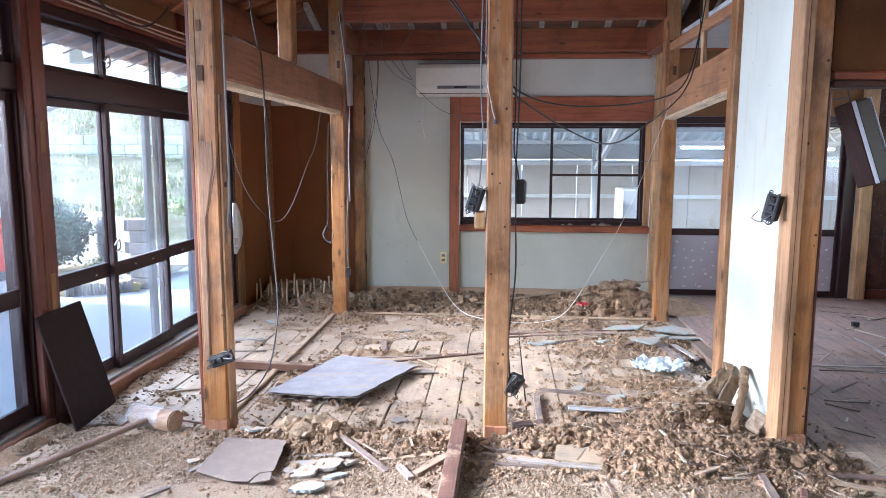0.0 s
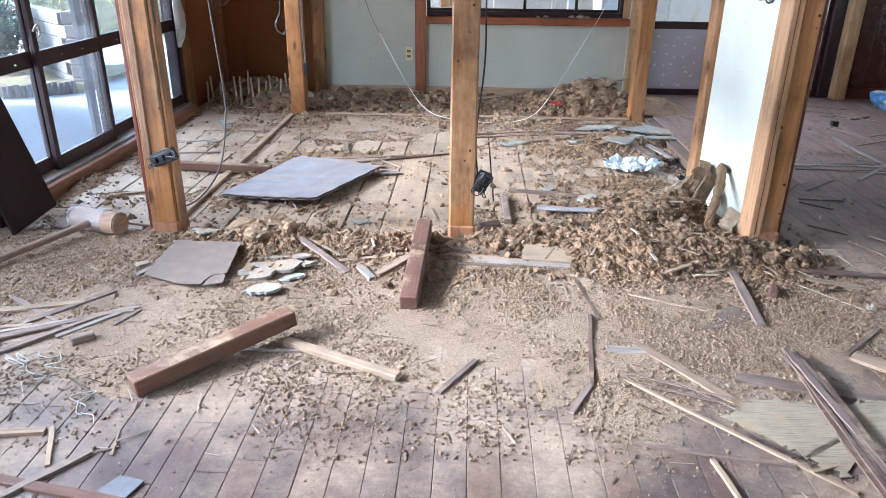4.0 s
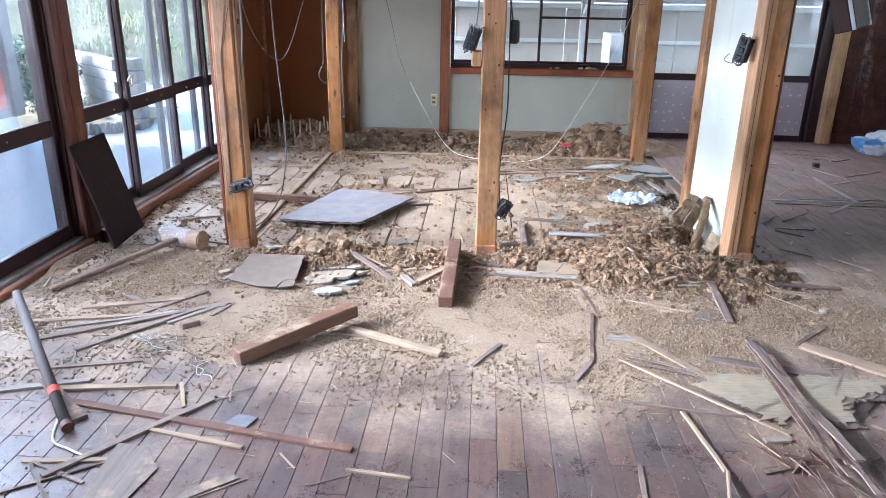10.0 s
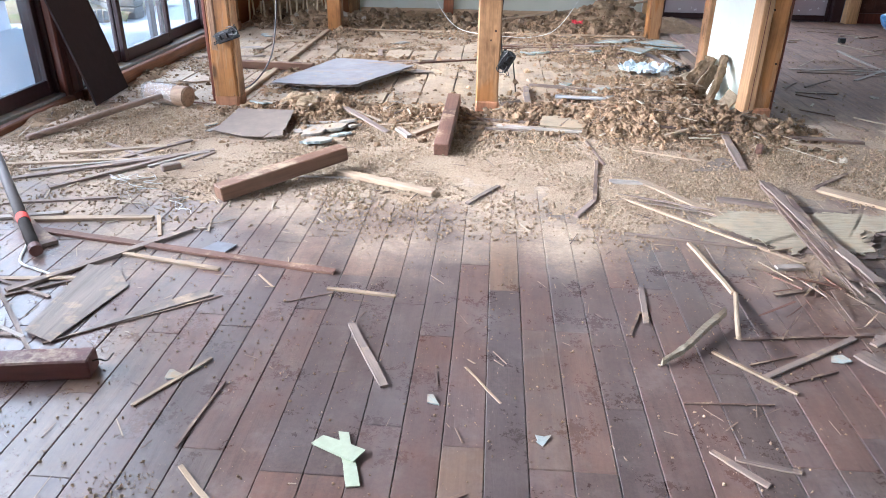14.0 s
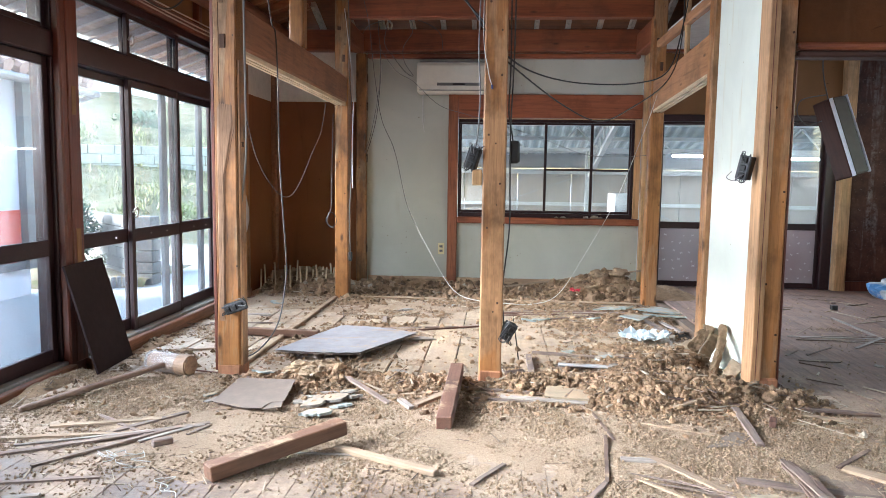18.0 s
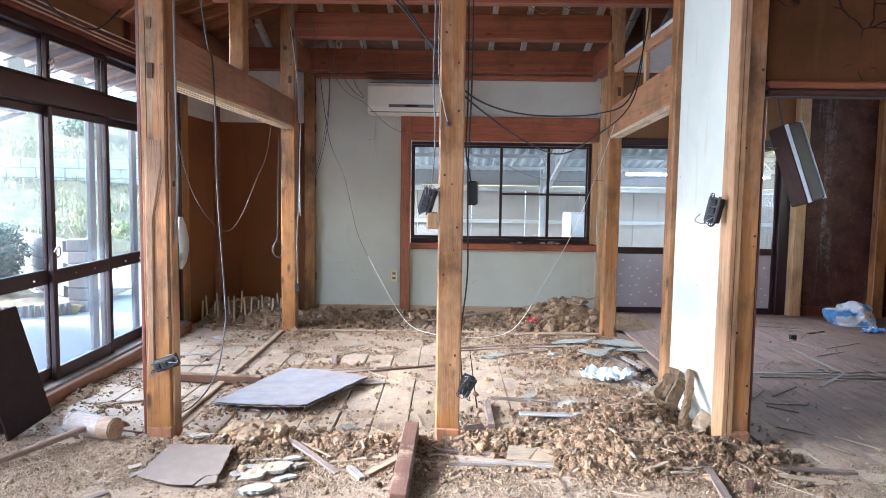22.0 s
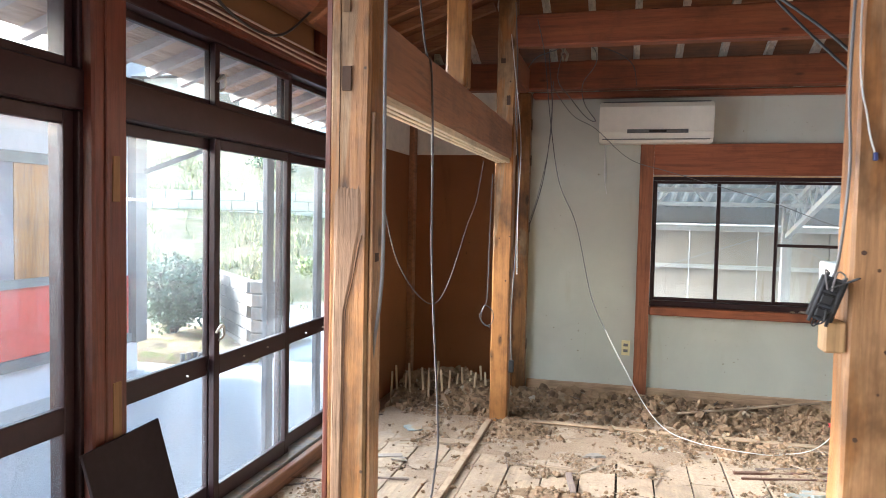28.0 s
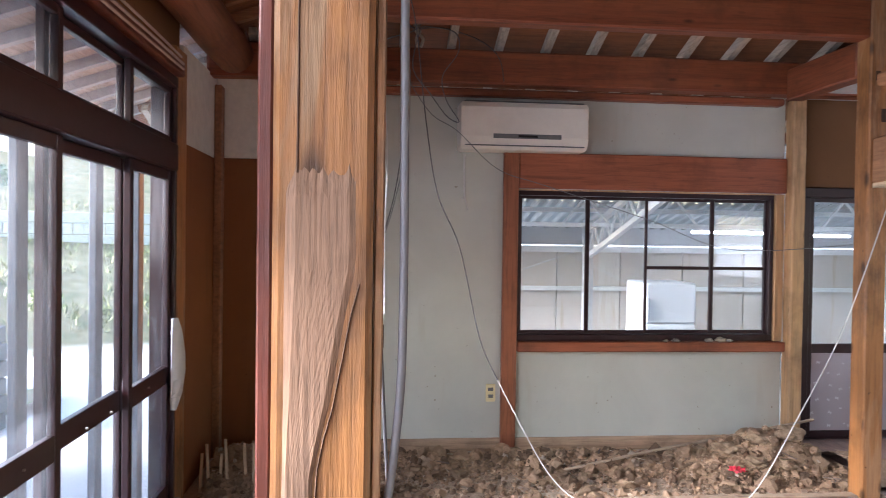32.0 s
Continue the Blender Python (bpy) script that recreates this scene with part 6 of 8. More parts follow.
for row in (
    # left cluster
    (-0.063, -1.649, 0.95, -1.844, 0.032, 0.008, "r"), (0.281, -1.788, 0.608, -1.86, 0.018, 0.007, "p"), (0.073, -2.044, 0.417, -1.594, 0.026, 0.009, "g"), (-0.162, -1.574, 0.254, -1.518, 0.030, 0.010, "p"),
    (-0.327, -1.442, 0.043, -1.35, 0.020, 0.006, "g"), (-0.473, -1.225, 0.204, -0.802, 0.030, 0.007, "g"), (-0.438, -1.111, 0.194, -0.83, 0.018, 0.006, "w"), (-0.432, -0.901, -0.017, -0.779, 0.032, 0.008, "p"),
    (-0.249, -1.289, 0.092, -0.881, 0.024, 0.008, "g"), (-0.162, -0.951, 0.055, -0.682, 0.030, 0.008, "g"), (-0.027, -1.978, 0.239, -1.946, 0.034, 0.008, "p"), (0.003, -1.977, 0.206, -2.061, 0.022, 0.008, "g"),
    (-0.009, -2.134, 0.254, -2.257, 0.022, 0.009, "w"), (0.003, -1.987, 0.325, -2.334, 0.020, 0.009, "g"), (-0.032, -2.241, 0.223, -2.247, 0.03, 0.006, "g"), (-0.227, -1.526, 0.027, -1.754, 0.05, 0.012, "d"),
    (-0.009, -2.124, 0.26, -1.936, 0.016, 0.008, "d"), (0.315, -2.275, 0.669, -2.005, 0.010, 0.004, "d"), (0.265, -1.499, 0.335, -1.653, 0.014, 0.006, "p"), (-0.425, -1.627, -0.071, -1.505, 0.030, 0.008, "w"),
    (-0.567, -1.056, -0.112, -0.95, 0.026, 0.008, "p"), (-0.308, -0.746, 0.04, -0.977, 0.020, 0.006, "g"), (0.009, -1.022, 0.153, -0.86, 0.022, 0.007, "w"), (0.171, -0.946, 0.214, -0.83, 0.016, 0.006, "g"),
    # middle floor
    (0.643, -2.487, 0.749, -2.299, 0.018, 0.006, "p"), (0.788, -2.604, 0.81, -2.386, 0.012, 0.005, "d"), (1.053, -2.121, 1.175, -2.372, 0.040, 0.010, "g"), (0.949, -1.942, 1.147, -1.967, 0.022, 0.012, "p"),
    (0.855, -2.022, 0.97, -1.961, 0.008, 0.004, "d"), (0.818, -2.654, 0.984, -2.811, 0.020, 0.006, "p"), (1.183, -2.789, 1.372, -2.677, 0.016, 0.006, "d"), (1.315, -1.278, 1.429, -1.085, 0.018, 0.007, "g"),
    (1.782, -1.212, 1.843, -0.766, 0.016, 0.008, "d"), (1.699, -1.356, 1.782, -1.203, 0.022, 0.008, "g"), (0.733, -1.877, 0.794, -1.944, 0.010, 0.004, "p"), (0.546, -1.07, 0.924, -1.061, 0.012, 0.005, "w"),
    (1.839, -1.848, 1.819, -2.044, 0.026, 0.007, "g"), (1.767, -2.105, 1.809, -1.985, 0.012, 0.006, "d"), (1.355, -2.28, 1.437, -2.407, 0.010, 0.004, "p"), (1.839, -2.371, 2.04, -2.358, 0.008, 0.004, "d"),
    (1.86, -2.521, 1.945, -2.61, 0.028, 0.006, "g"), (1.902, -2.54, 2.019, -2.569, 0.022, 0.006, "g"),
    # right cluster
    (1.968, -0.961, 2.253, -1.356, 0.036, 0.006, "p"), (1.864, -1.001, 1.99, -1.008, 0.040, 0.006, "w"), (1.886, -1.181, 2.367, -1.647, 0.012, 0.006, "p"), (1.847, -1.483, 2.257, -1.554, 0.014, 0.007, "g"),
    (2.242, -1.137, 2.674, -1.254, 0.050, 0.009, "g"), (2.672, -0.99, 3.008, -1.275, 0.075, 0.010, "p"), (2.046, -1.538, 2.094, -1.861, 0.014, 0.008, "p"), (1.957, -2.162, 2.104, -2.317, 0.016, 0.010, "p"),
    (2.042, -2.1, 2.499, -2.033, 0.016, 0.008, "d"), (2.371, -2.095, 2.584, -1.942, 0.040, 0.010, "g"), (2.051, -2.258, 2.339, -2.066, 0.028, 0.008, "g"), (2.392, -2.055, 2.645, -2.235, 0.045, 0.010, "g"),
    (2.094, -2.277, 2.234, -2.217, 0.012, 0.006, "d"), (2.032, -2.21, 2.159, -2.158, 0.008, 0.005, "d"), (2.475, -0.392, 2.438, -0.816, 0.034, 0.010, "g"),
    (2.183, -0.361, 3.125, -0.349, 0.036, 0.010, "d"), (2.651, -0.991, 2.858, -0.794, 0.018, 0.008, "d"), (2.709, -0.208, 2.892, -0.219, 0.040, 0.008, "g"), (2.768, -0.404, 2.979, -0.467, 0.040, 0.006, "p"),
    (2.194, -0.417, 2.371, -0.346, 0.034, 0.008, "p"), (2.018, -0.587, 2.29, -0.715, 0.010, 0.005, "p"), (1.831, -0.469, 1.874, -0.794, 0.012, 0.006, "d"), (2.318, -2.136, 2.372, -2.222, 0.08, 0.008, "g"),
    (2.687, -1.59, 2.793, -1.479, 0.07, 0.008, "g"), (2.271, -1.688, 2.356, -1.677, 0.03, 0.008, "w"), (2.21, -1.859, 2.347, -1.808, 0.02, 0.01, "d"),
    # along the torn wall
    (0.557, -0.112, 0.908, -0.458, 0.030, 0.008, "g"), (0.857, -0.357, 1.134, -0.249, 0.026, 0.008, "p"), (1.03, -0.483, 1.154, -0.278, 0.040, 0.014, "p"), (0.95, -0.411, 1.02, -0.52, 0.032, 0.014, "w"),
    (0.464, -0.345, 0.666, -0.314, 0.022, 0.006, "w"), (0.482, -0.391, 0.5, -0.557, 0.016, 0.006, "p"), (0.068, -0.53, 0.141, -0.379, 0.030, 0.006, "w"), (0.153, -0.21, 0.176, -0.044, 0.036, 0.010, "g"),
    (1.276, -0.247, 1.645, -0.296, 0.022, 0.010, "p"), (1.236, -0.191, 1.573, -0.222, 0.026, 0.010, "g"), (1.296, -0.34, 1.574, -0.363, 0.018, 0.008, "g"), (1.266, -0.152, 1.42, -0.291, 0.014, 0.006, "d"), (1.419, -0.3, 1.831, -0.353, 0.030, 0.010, "w"),
    (-0.28, 0.146, 0.168, 0.039, 0.012, 0.008, "r"), (0.146, -0.044, 0.249, 0.123, 0.022, 0.008, "d"), (1.012, -0.159, 0.708, -0.026, 0.02, 0.008, "g"),
    # inner room
    (1.392, 2.086, 2.792, 2.438, 0.022, 0.012, "r"), (1.422, 2.012, 2.715, 2.287, 0.016, 0.010, "r"), (1.521, 2.182, 2.315, 2.451, 0.020, 0.008, "g"), (1.594, 0.681, 1.594, 0.273, 0.034, 0.026, "g"),
    (1.623, 0.802, 2.133, 0.704, 0.030, 0.014, "g"), (2.635, 1.498, 2.528, 1.888, 0.06, 0.010, "g"), (2.736, 1.547, 2.65, 1.863, 0.04, 0.010, "w"), (0.326, 1.313, 1.121, 1.52, 0.024, 0.010, "g"),
    (0.641, 1.269, 1.271, 1.561, 0.020, 0.010, "r"), (0.821, 1.356, 1.039, 1.155, 0.012, 0.008, "p"), (0.382, 1.886, 0.648, 1.872, 0.026, 0.006, "p"), (0.575, 1.485, 0.529, 1.803, 0.034, 0.012, "g"),
    (-0.578, 0.561, -0.18, 0.737, 0.020, 0.008, "p"), (-0.708, 1.401, -0.265, 1.481, 0.018, 0.008, "g"), (-0.496, 2.062, -0.007, 2.134, 0.014, 0.006, "p"), (-0.649, 1.717, -0.404, 1.816, 0.05, 0.008, "w"),
    (1.923, 1.796, 2.328, 1.672, 0.03, 0.01, "g"), (1.773, 1.883, 2.169, 2.056, 0.025, 0.01, "d"), (2.019, 2.196, 2.518, 2.06, 0.03, 0.008, "g"), (2.126, 1.621, 2.377, 1.855, 0.02, 0.01, "r"),
    # next room
    (4.008, 2.06, 4.004, 1.301, 0.050, 0.012, "w"), (3.903, 1.613, 3.928, 1.342, 0.040, 0.010, "g"), (3.38, 1.318, 4.30, 1.304, 0.044, 0.012, "w"), (3.40, 1.225, 4.25, 1.222, 0.036, 0.010, "d"), (3.683, 1.016, 4.035, 1.367, 0.042, 0.010, "w"), (4.302, 2.117, 4.682, 2.338, 0.030, 0.008, "p"),
    (4.07, 2.324, 4.203, 2.445, 0.026, 0.008, "p"), (3.45, 1.28, 3.90, 1.16, 0.030, 0.008, "g"), (3.62, 1.36, 4.42, 1.42, 0.040, 0.008, "g"), (3.75, 1.20, 4.35, 1.10, 0.030, 0.010, "w"), (3.88, 1.45, 4.35, 1.18, 0.030, 0.014, "g"),
    (3.18, 0.648, 3.408, 0.626, 0.04, 0.010, "g"), (3.16, 0.591, 3.287, 0.482, 0.028, 0.010, "d"), (3.054, 0.242, 3.191, 0.123, 0.020, 0.008, "d"), (3.215, 2.164, 3.905, 2.543, 0.02, 0.008, "p"),
):
    lath(*row)

# bamboo cane over the back pile
bm = bmesh.new()
tube(bm, spline([(1.15, 3.12, -0.02), (1.7, 3.25, 0.04), (2.25, 3.32, 0.11), (2.90, 3.42, 0.185)], 6), 0.009, 8)
tagged(part("bamboo_cane", bm, m_lath_pale), "long pale bamboo cane resting on the earth pile", "cane")


def timber(name, p, q, w, h, material, label, category="timber", roll=0.0, seed=0):
    m, n = frame_of((0, 0, 0), Vector(q) - Vector(p))
    bm = rough_box((0, -w / 2, 0), (n, w / 2, h), 6, 0.002, seed, 0.004)
    ob = new(name, finish(bm, name, material))
    ob.matrix_world = Matrix.Translation(p) @ m @ pose(0, 0, 0, roll)
    return tagged(ob, label, category)


m_cutpine_x = wood("sawn_pine", (0.15, 0.075, 0.045), "x", 0.65, knots=True, dust=0.35)
timber("square_timber", (0.415, -1.327, 0.0), (0.802, -0.944, 0.045), 0.065, 0.055, m_cutpine_x, "short square brown timber with dusty top, tilted on the floor", seed=81)
timber("pale_stick", (0.791, -1.015, 0.0), (1.192, -1.212, 0.0), 0.036, 0.022, m_lath_pale, "pale yellow wooden stick on the floor", "stick", seed=82)
timber("square_timber", (1.182, -0.754, 0.0), (1.2, -0.107, 0.06), 0.065, 0.06, m_redwood, "dark red-brown timber leaning on the rubble ridge", seed=83)
timber("square_timber", (-0.213, -2.492, 0.0), (0.5, -2.372, 0.0), 0.06, 0.05, wood("dark_red_painted_timber", (0.085, 0.022, 0.016), "x", 0.6, knots=False, dust=0.3), "dark red-brown timber with dusty top and bent nail", seed=84)
bm = bmesh.new()
tube(bm, spline([(0.495, -2.377, 0.03), (0.516, -2.372, 0.035), (0.532, -2.369, 0.03), (0.541, -2.351, 0.04)], 4), 0.002, 5)
tagged(part("bent_nail", bm, m_dark), "rusty bent nail sticking out of the timber", "nail")
timber("dark_block", (1.456, 0.054, -0.04), (1.553, 0.071, -0.03), 0.07, 0.075, m_lath_dark, "dark broken wood block beside the post base", "block", seed=92)
timber("joist_piece", (-0.41, 1.07, -0.04), (0.205, 1.01, -0.035), 0.05, 0.05, m_cutpine_x, "sawn brown joist lying across the two bays", seed=85)
timber("short_block", (0.089, -1.071, 0.0), (0.145, -1.022, 0.0), 0.035, 0.03, m_lath_grey, "small brown wood block on the floor", "block", seed=86)
timber("short_block", (2.602, -0.504, 0.0), (2.571, -0.581, 0.0), 0.03, 0.03, m_redwood, "small dark triangular wood block", "block", seed=87)
timber("grey_board", (1.757, 0.473, -0.03), (2.166, 0.445, -0.03), 0.055, 0.012, wood("grey_painted_board", (0.36, 0.36, 0.37), "x", 0.7, False, 0.3), "narrow grey painted board on the subfloor", "board", seed=88)


def flake(name, pts, z, thick, material, label, category, group="", tilt=None, jag=0.0, seed=0):
    """A flat broken piece with a torn outline."""
    rnd = random.Random(seed)
    out = []
    n = len(pts)
    for i in range(n):
        a, b = Vector(pts[i]), Vector(pts[(i + 1) % n])
        k = max(1, int((b - a).length / (0.013 if jag > 0.005 else 0.03))) if jag else 1
        for j in range(k):
            c = a.lerp(b, j / k)
            out.append((c.x + rnd.uniform(-jag, jag), c.y + rnd.uniform(-jag, jag)))
    cx, cy = sum(p[0] for p in out) / len(out), sum(p[1] for p in out) / len(out)
    bm = bmesh.new()
    top = [bm.verts.new((x - cx, y - cy, thick)) for x, y in out]
    low = [bm.verts.new(((x - cx) * 0.985, (y - cy) * 0.985, 0)) for x, y in out]
    bm.faces.new(top)
    bm.faces.new(list(reversed(low)))
    for i in range(len(out)):
        j = (i + 1) % len(out)
        bm.faces.new((low[i], low[j], top[j], top[i]))
    bmesh.ops.triangulate(bm, faces=[f for f in bm.faces if len(f.verts) > 4])
    bmesh.ops.recalc_face_normals(bm, faces=bm.faces[:])
    ob = new(name, finish(bm, name, material))
    ob.matrix_world = pose(cx, cy, z, *(tilt or (0, 0, 0)))
    return tagged(ob, label, category, group)


m_hardboard = plain("brown_hardboard", (0.205, 0.158, 0.128), 0.8, 0.12, 3, 0.15, dust=0.05)
flake("hardboard_piece", [(0.107, -0.548), (0.122, -0.239), (0.414, -0.262), (0.441, -0.54), (0.385, -0.555), (0.363, -0.627), (0.277, -0.624)], 0.028, 0.005, m_hardboard, "dusty brown hardboard offcut with a broken corner", "board", tilt=(4, -2, 0), jag=0.002, seed=1)
flake("hardboard_corner", [(0.389, -0.565), (0.44, -0.549), (0.449, -0.615), (0.373, -0.637)], 0.022, 0.005, m_hardboard, "broken corner lying beside the hardboard offcut", "board", tilt=(6, -3, 0), jag=0.002, seed=2)
g = Nodes("grey_veneer_sheet")
_v = g.coords((1, 1, 1))
_c = g.ramp(g.noise(_v, 9, 6, 0.7), [(0.3, (0.22, 0.205, 0.215)), (0.7, (0.32, 0.31, 0.325))])
_c = g.mix(g.ramp(g.noise(g.coords((0.35, 2.2, 1)), 5, 6, 0.65, 0.5), [(0.55, (0, 0, 0)), (0.63, (0.85, 0.85, 0.85))]), _c, (0.36, 0.235, 0.15))
_c = dust_top(g, _c, 0.15)
g.bump(g.noise(_v, 40, 5, 0.7), 0.2, 0.004)
m_sheet = g.done(_c, 0.55)
e = thing("plywood_sheet", (0.456, 0.706, -0.03), "large grey-blue plywood sheet with lifting brown veneer", "plywood sheet")
for k, (dz, mt, inset) in enumerate(((-0.014, m_hardboard, -0.004), (-0.009, m_lath_dark, 0.006), (-0.0045, m_sheet, 0.0))):
    bm = bmesh.new()
    rows_ = []
    for j in range(13):
        v_ = j / 12
        r_ = []
        for i in range(13):
            u_ = i / 12
            a = Vector((0.06 + inset, 0.52 + inset)).lerp(Vector((0.60 - inset, 0.435 + inset)), u_)
            b = Vector((0.30 + inset, 1.27 - inset)).lerp(Vector((0.855 - inset, 1.10 - inset)), u_)
            c = a.lerp(b, v_)
            curl = 0.022 * (u_ ** 3) * (1 - v_) + 0.012 * math.sin(u_ * 3.1) * v_
            r_.append(bm.verts.new((c.x + 0.004 * math.sin(j * 2.1 + k), c.y + 0.008 * math.sin(i * 2.9 + k * 2) * (1 if j in (0, 12) else 0), 0.004 + dz + curl)))
        rows_.append(r_)
    for j in range(12):
        for i in range(12):
            bm.faces.new((rows_[j][i], rows_[j][i + 1], rows_[j + 1][i + 1], rows_[j + 1][i]))
    ex = bmesh.ops.extrude_face_region(bm, geom=bm.faces[:])
    bmesh.ops.translate(bm, verts=[q for q in ex["geom"] if isinstance(q, bmesh.types.BMVert)], vec=(0, 0, -0.003))
    bmesh.ops.recalc_face_normals(bm, faces=bm.faces[:])
    part("ply", bm, mt, e, "" if k < 2 else "grey-blue face veneer")
rnd_ = random.Random(5)
for k in range(9):
    u_ = 0.05 + 0.085 * k + rnd_.uniform(-0.02, 0.02)
    a = Vector((0.06, 0.53)).lerp(Vector((0.60, 0.445)), u_)
    L_, w_ = rnd_.uniform(0.05, 0.17), rnd_.uniform(0.008, 0.022)
    bm = bx((0, -w_ / 2, 0), (L_, w_ / 2, 0.0015))
    for v in bm.verts:
        v.co.y *= 0.35 if v.co.x > 0.01 else 1.0
    bmesh.ops.transform(bm, matrix=pose(a.x, a.y, -0.034 + 0.002 * k % 0.006, 0, rnd_.uniform(-2, 5), rnd_.uniform(-75, 5)), verts=bm.verts[:])
    part("veneer_splinter", bm, m_lath_white, e, "pale split veneer end" if k == 0 else "")
flake("plywood_scrap", [(0.819, 1.038), (0.879, 1.131), (0.999, 1.062), (0.879, 1.039)], -0.035, 0.006, m_lath_white, "pale scrap of wood beside the sheet", "scrap", seed=5)
# broken plaster flakes
m_plaster_b = plain("broken_blue_plaster", (0.33, 0.365, 0.355), 0.9, 0.2, 9, 0.4, dust=0.5)
m_plaster_g = plain("broken_grey_plaster", (0.30, 0.265, 0.23), 0.9, 0.3, 9, 0.6, dust=0.4)
random.seed(44)
for cx, cy, r_, mt in ((0.611, -0.639, 0.075, "b"), (0.705, -0.525, 0.055, "b"), (0.583, -0.51, 0.07, "g"), (0.634, -0.435, 0.08, "g"), (0.730, -0.425, 0.05, "g"), (0.553, -0.418, 0.05, "g"), (0.69, -0.34, 0.05, "g"), (0.502, -0.493, 0.04, "g"), (0.224, -0.172, 0.06, "b"), (0.368, 0.032, 0.05, "g"), (0.428, -0.004, 0.04, "b"),
                       (0.04, -0.427, 0.04, "b"), (0.873, 0.256, 0.06, "g"), (0.56, 0.092, 0.05, "b"), (2.032, 0.609, 0.06, "b"), (1.848, 0.845, 0.05, "b"), (2.085, 0.443, 0.05, "g"), (2.124, 1.874, 0.09, "b"), (1.743, 1.883, 0.07, "b"), (1.643, 1.806, 0.05, "b"), (0.651, 2.124, 0.06, "g"),
                       (-0.405, 1.727, 0.05, "g"), (-0.49, 2.299, 0.06, "b"), (-0.321, 1.144, 0.05, "g"), (1.046, 2.368, 0.04, "b"), (2.088, -0.06, 0.045, "b"), (0.686, -2.369, 0.02, "b"), (1.289, -2.409, 0.018, "b"), (1.52, -2.515, 0.02, "b"), (2.265, -2.167, 0.025, "b"), (3.592, 0.57, 0.03, "g"), (2.958, 0.4, 0.04, "b")):
    pts = []
    k = random.randint(4, 7)
    for i in range(k):
        a = 6.283 * (i + random.uniform(-0.32, 0.32)) / k
        rr = r_ * random.uniform(0.55, 1.3)
        pts.append((cx + rr * math.cos(a), cy + rr * 0.75 * math.sin(a)))
    z = floor_z(cx, cy) + over_floor(cx, cy)
    flake("plaster_flake", pts, z + 0.001 + 0.012 * random.random() * (r_ > 0.04), min(0.014, r_ * random.uniform(0.12, 0.24)), m_plaster_b if mt == "b" else m_plaster_g, "broken flake of pale blue plaster" if mt == "b" else "broken flake of grey plaster", "plaster", "plaster flakes", (random.uniform(-10, 10), random.uniform(-10, 10), 0), 0.007, random.randint(0, 999))
flake("board_offcut", [(1.645, -0.155), (1.851, -0.15), (1.831, -0.339), (1.625, -0.316)], 0.02, 0.012, wood("tan_board", (0.30, 0.235, 0.165), "x", 0.85, False, 0.45, fine=120), "dusty tan board offcut with earth on it", "board", tilt=(3, 0, 0), jag=0.002, seed=9)
flake("hardboard_piece", [(2.218, -0.847), (2.384, -0.649), (2.457, -0.694), (2.354, -0.817)], 0.004, 0.005, m_hardboard, "grey-brown hardboard scrap on the dusty floor", "board", jag=0.002, seed=10)
m_thin_board = wood("grey_thin_board", (0.17, 0.135, 0.115), "y", 0.75, False, 0.25)
flake("thin_board", [(0.244, -2.237), (0.219, -1.876), (0.31, -1.884), (0.391, -1.98), (0.336, -2.275)], 0.004, 0.004, m_thin_board, "grey dusty board with a lifted dark edge", "board", tilt=(0, 2, 0), seed=11)
flake("thin_board", [(0.336, -2.265), (0.607, -1.977), (0.648, -2.006)], 0.002, 0.003, m_thin_board, "thin triangular board offcut", "board", seed=12)
m_thin_sc = plain("grey_scrap", (0.17, 0.17, 0.19), 0.6, 0.2, 5, 0.1)
flake("square_tile_scrap", [(0.507, -1.735), (0.538, -1.678), (0.605, -1.695), (0.578, -1.778)], 0.002, 0.004, m_thin_sc, "small grey square offcut on the boards", "scrap", seed=13)
m_ply_raw = wood("raw_torn_plywood", (0.36, 0.30, 0.22), "x", 0.9, False, 0.25, worn=0.12, fine=190)
e = thing("torn_plywood", (2.49, -1.411, 0.004), "torn pale plywood sheet with ragged splintered edge", "plywood")
torn = [(2.138, -1.356), (2.253, -1.261), (2.421, -1.288), (2.611, -1.275), (2.844, -1.309), (2.797, -1.377), (2.638, -1.428), (2.602, -1.562), (2.548, -1.583), (2.469, -1.509), (2.367, -1.587), (2.257, -1.474)]
for k, (grow, dz, mt, lab) in enumerate(((1.0, 0.012, m_ply_raw, "pale torn face veneer"), (1.08, 0.006, m_lath_grey, "grey inner ply"), (0.94, 0.001, m_hardboard, "brown back ply"))):
    o = flake("ply", [(2.49 + (x - 2.49) * grow + 0.012 * k, -1.411 + (y + 1.411) * grow - 0.01 * k) for x, y in torn], dz, 0.005, mt, "", "", "", (2, -2, 0), 0.016, 14 + k)
    for key in list(o.keys()):
        del o[key]
    o["label"] = lab
    o.parent, o.matrix_parent_inverse = e, Matrix.Translation(e.location).inverted()
random.seed(31)
for k in range(3):
    o = lath(2.18 + 0.03 * random.random(), -1.28 - 0.03 * k, 1.85 + 0.25 * random.random(), -1.17 - 0.035 * k + 0.1 * random.random(), random.uniform(0.006, 0.012), 0.003, "g", 0.016, 0.006, "splinter", "", 0, 0.5)
    for key in list(o.keys()):
        del o[key]
    o.parent, o.matrix_parent_inverse = e, Matrix.Translation(e.location).inverted()
random.seed(90)
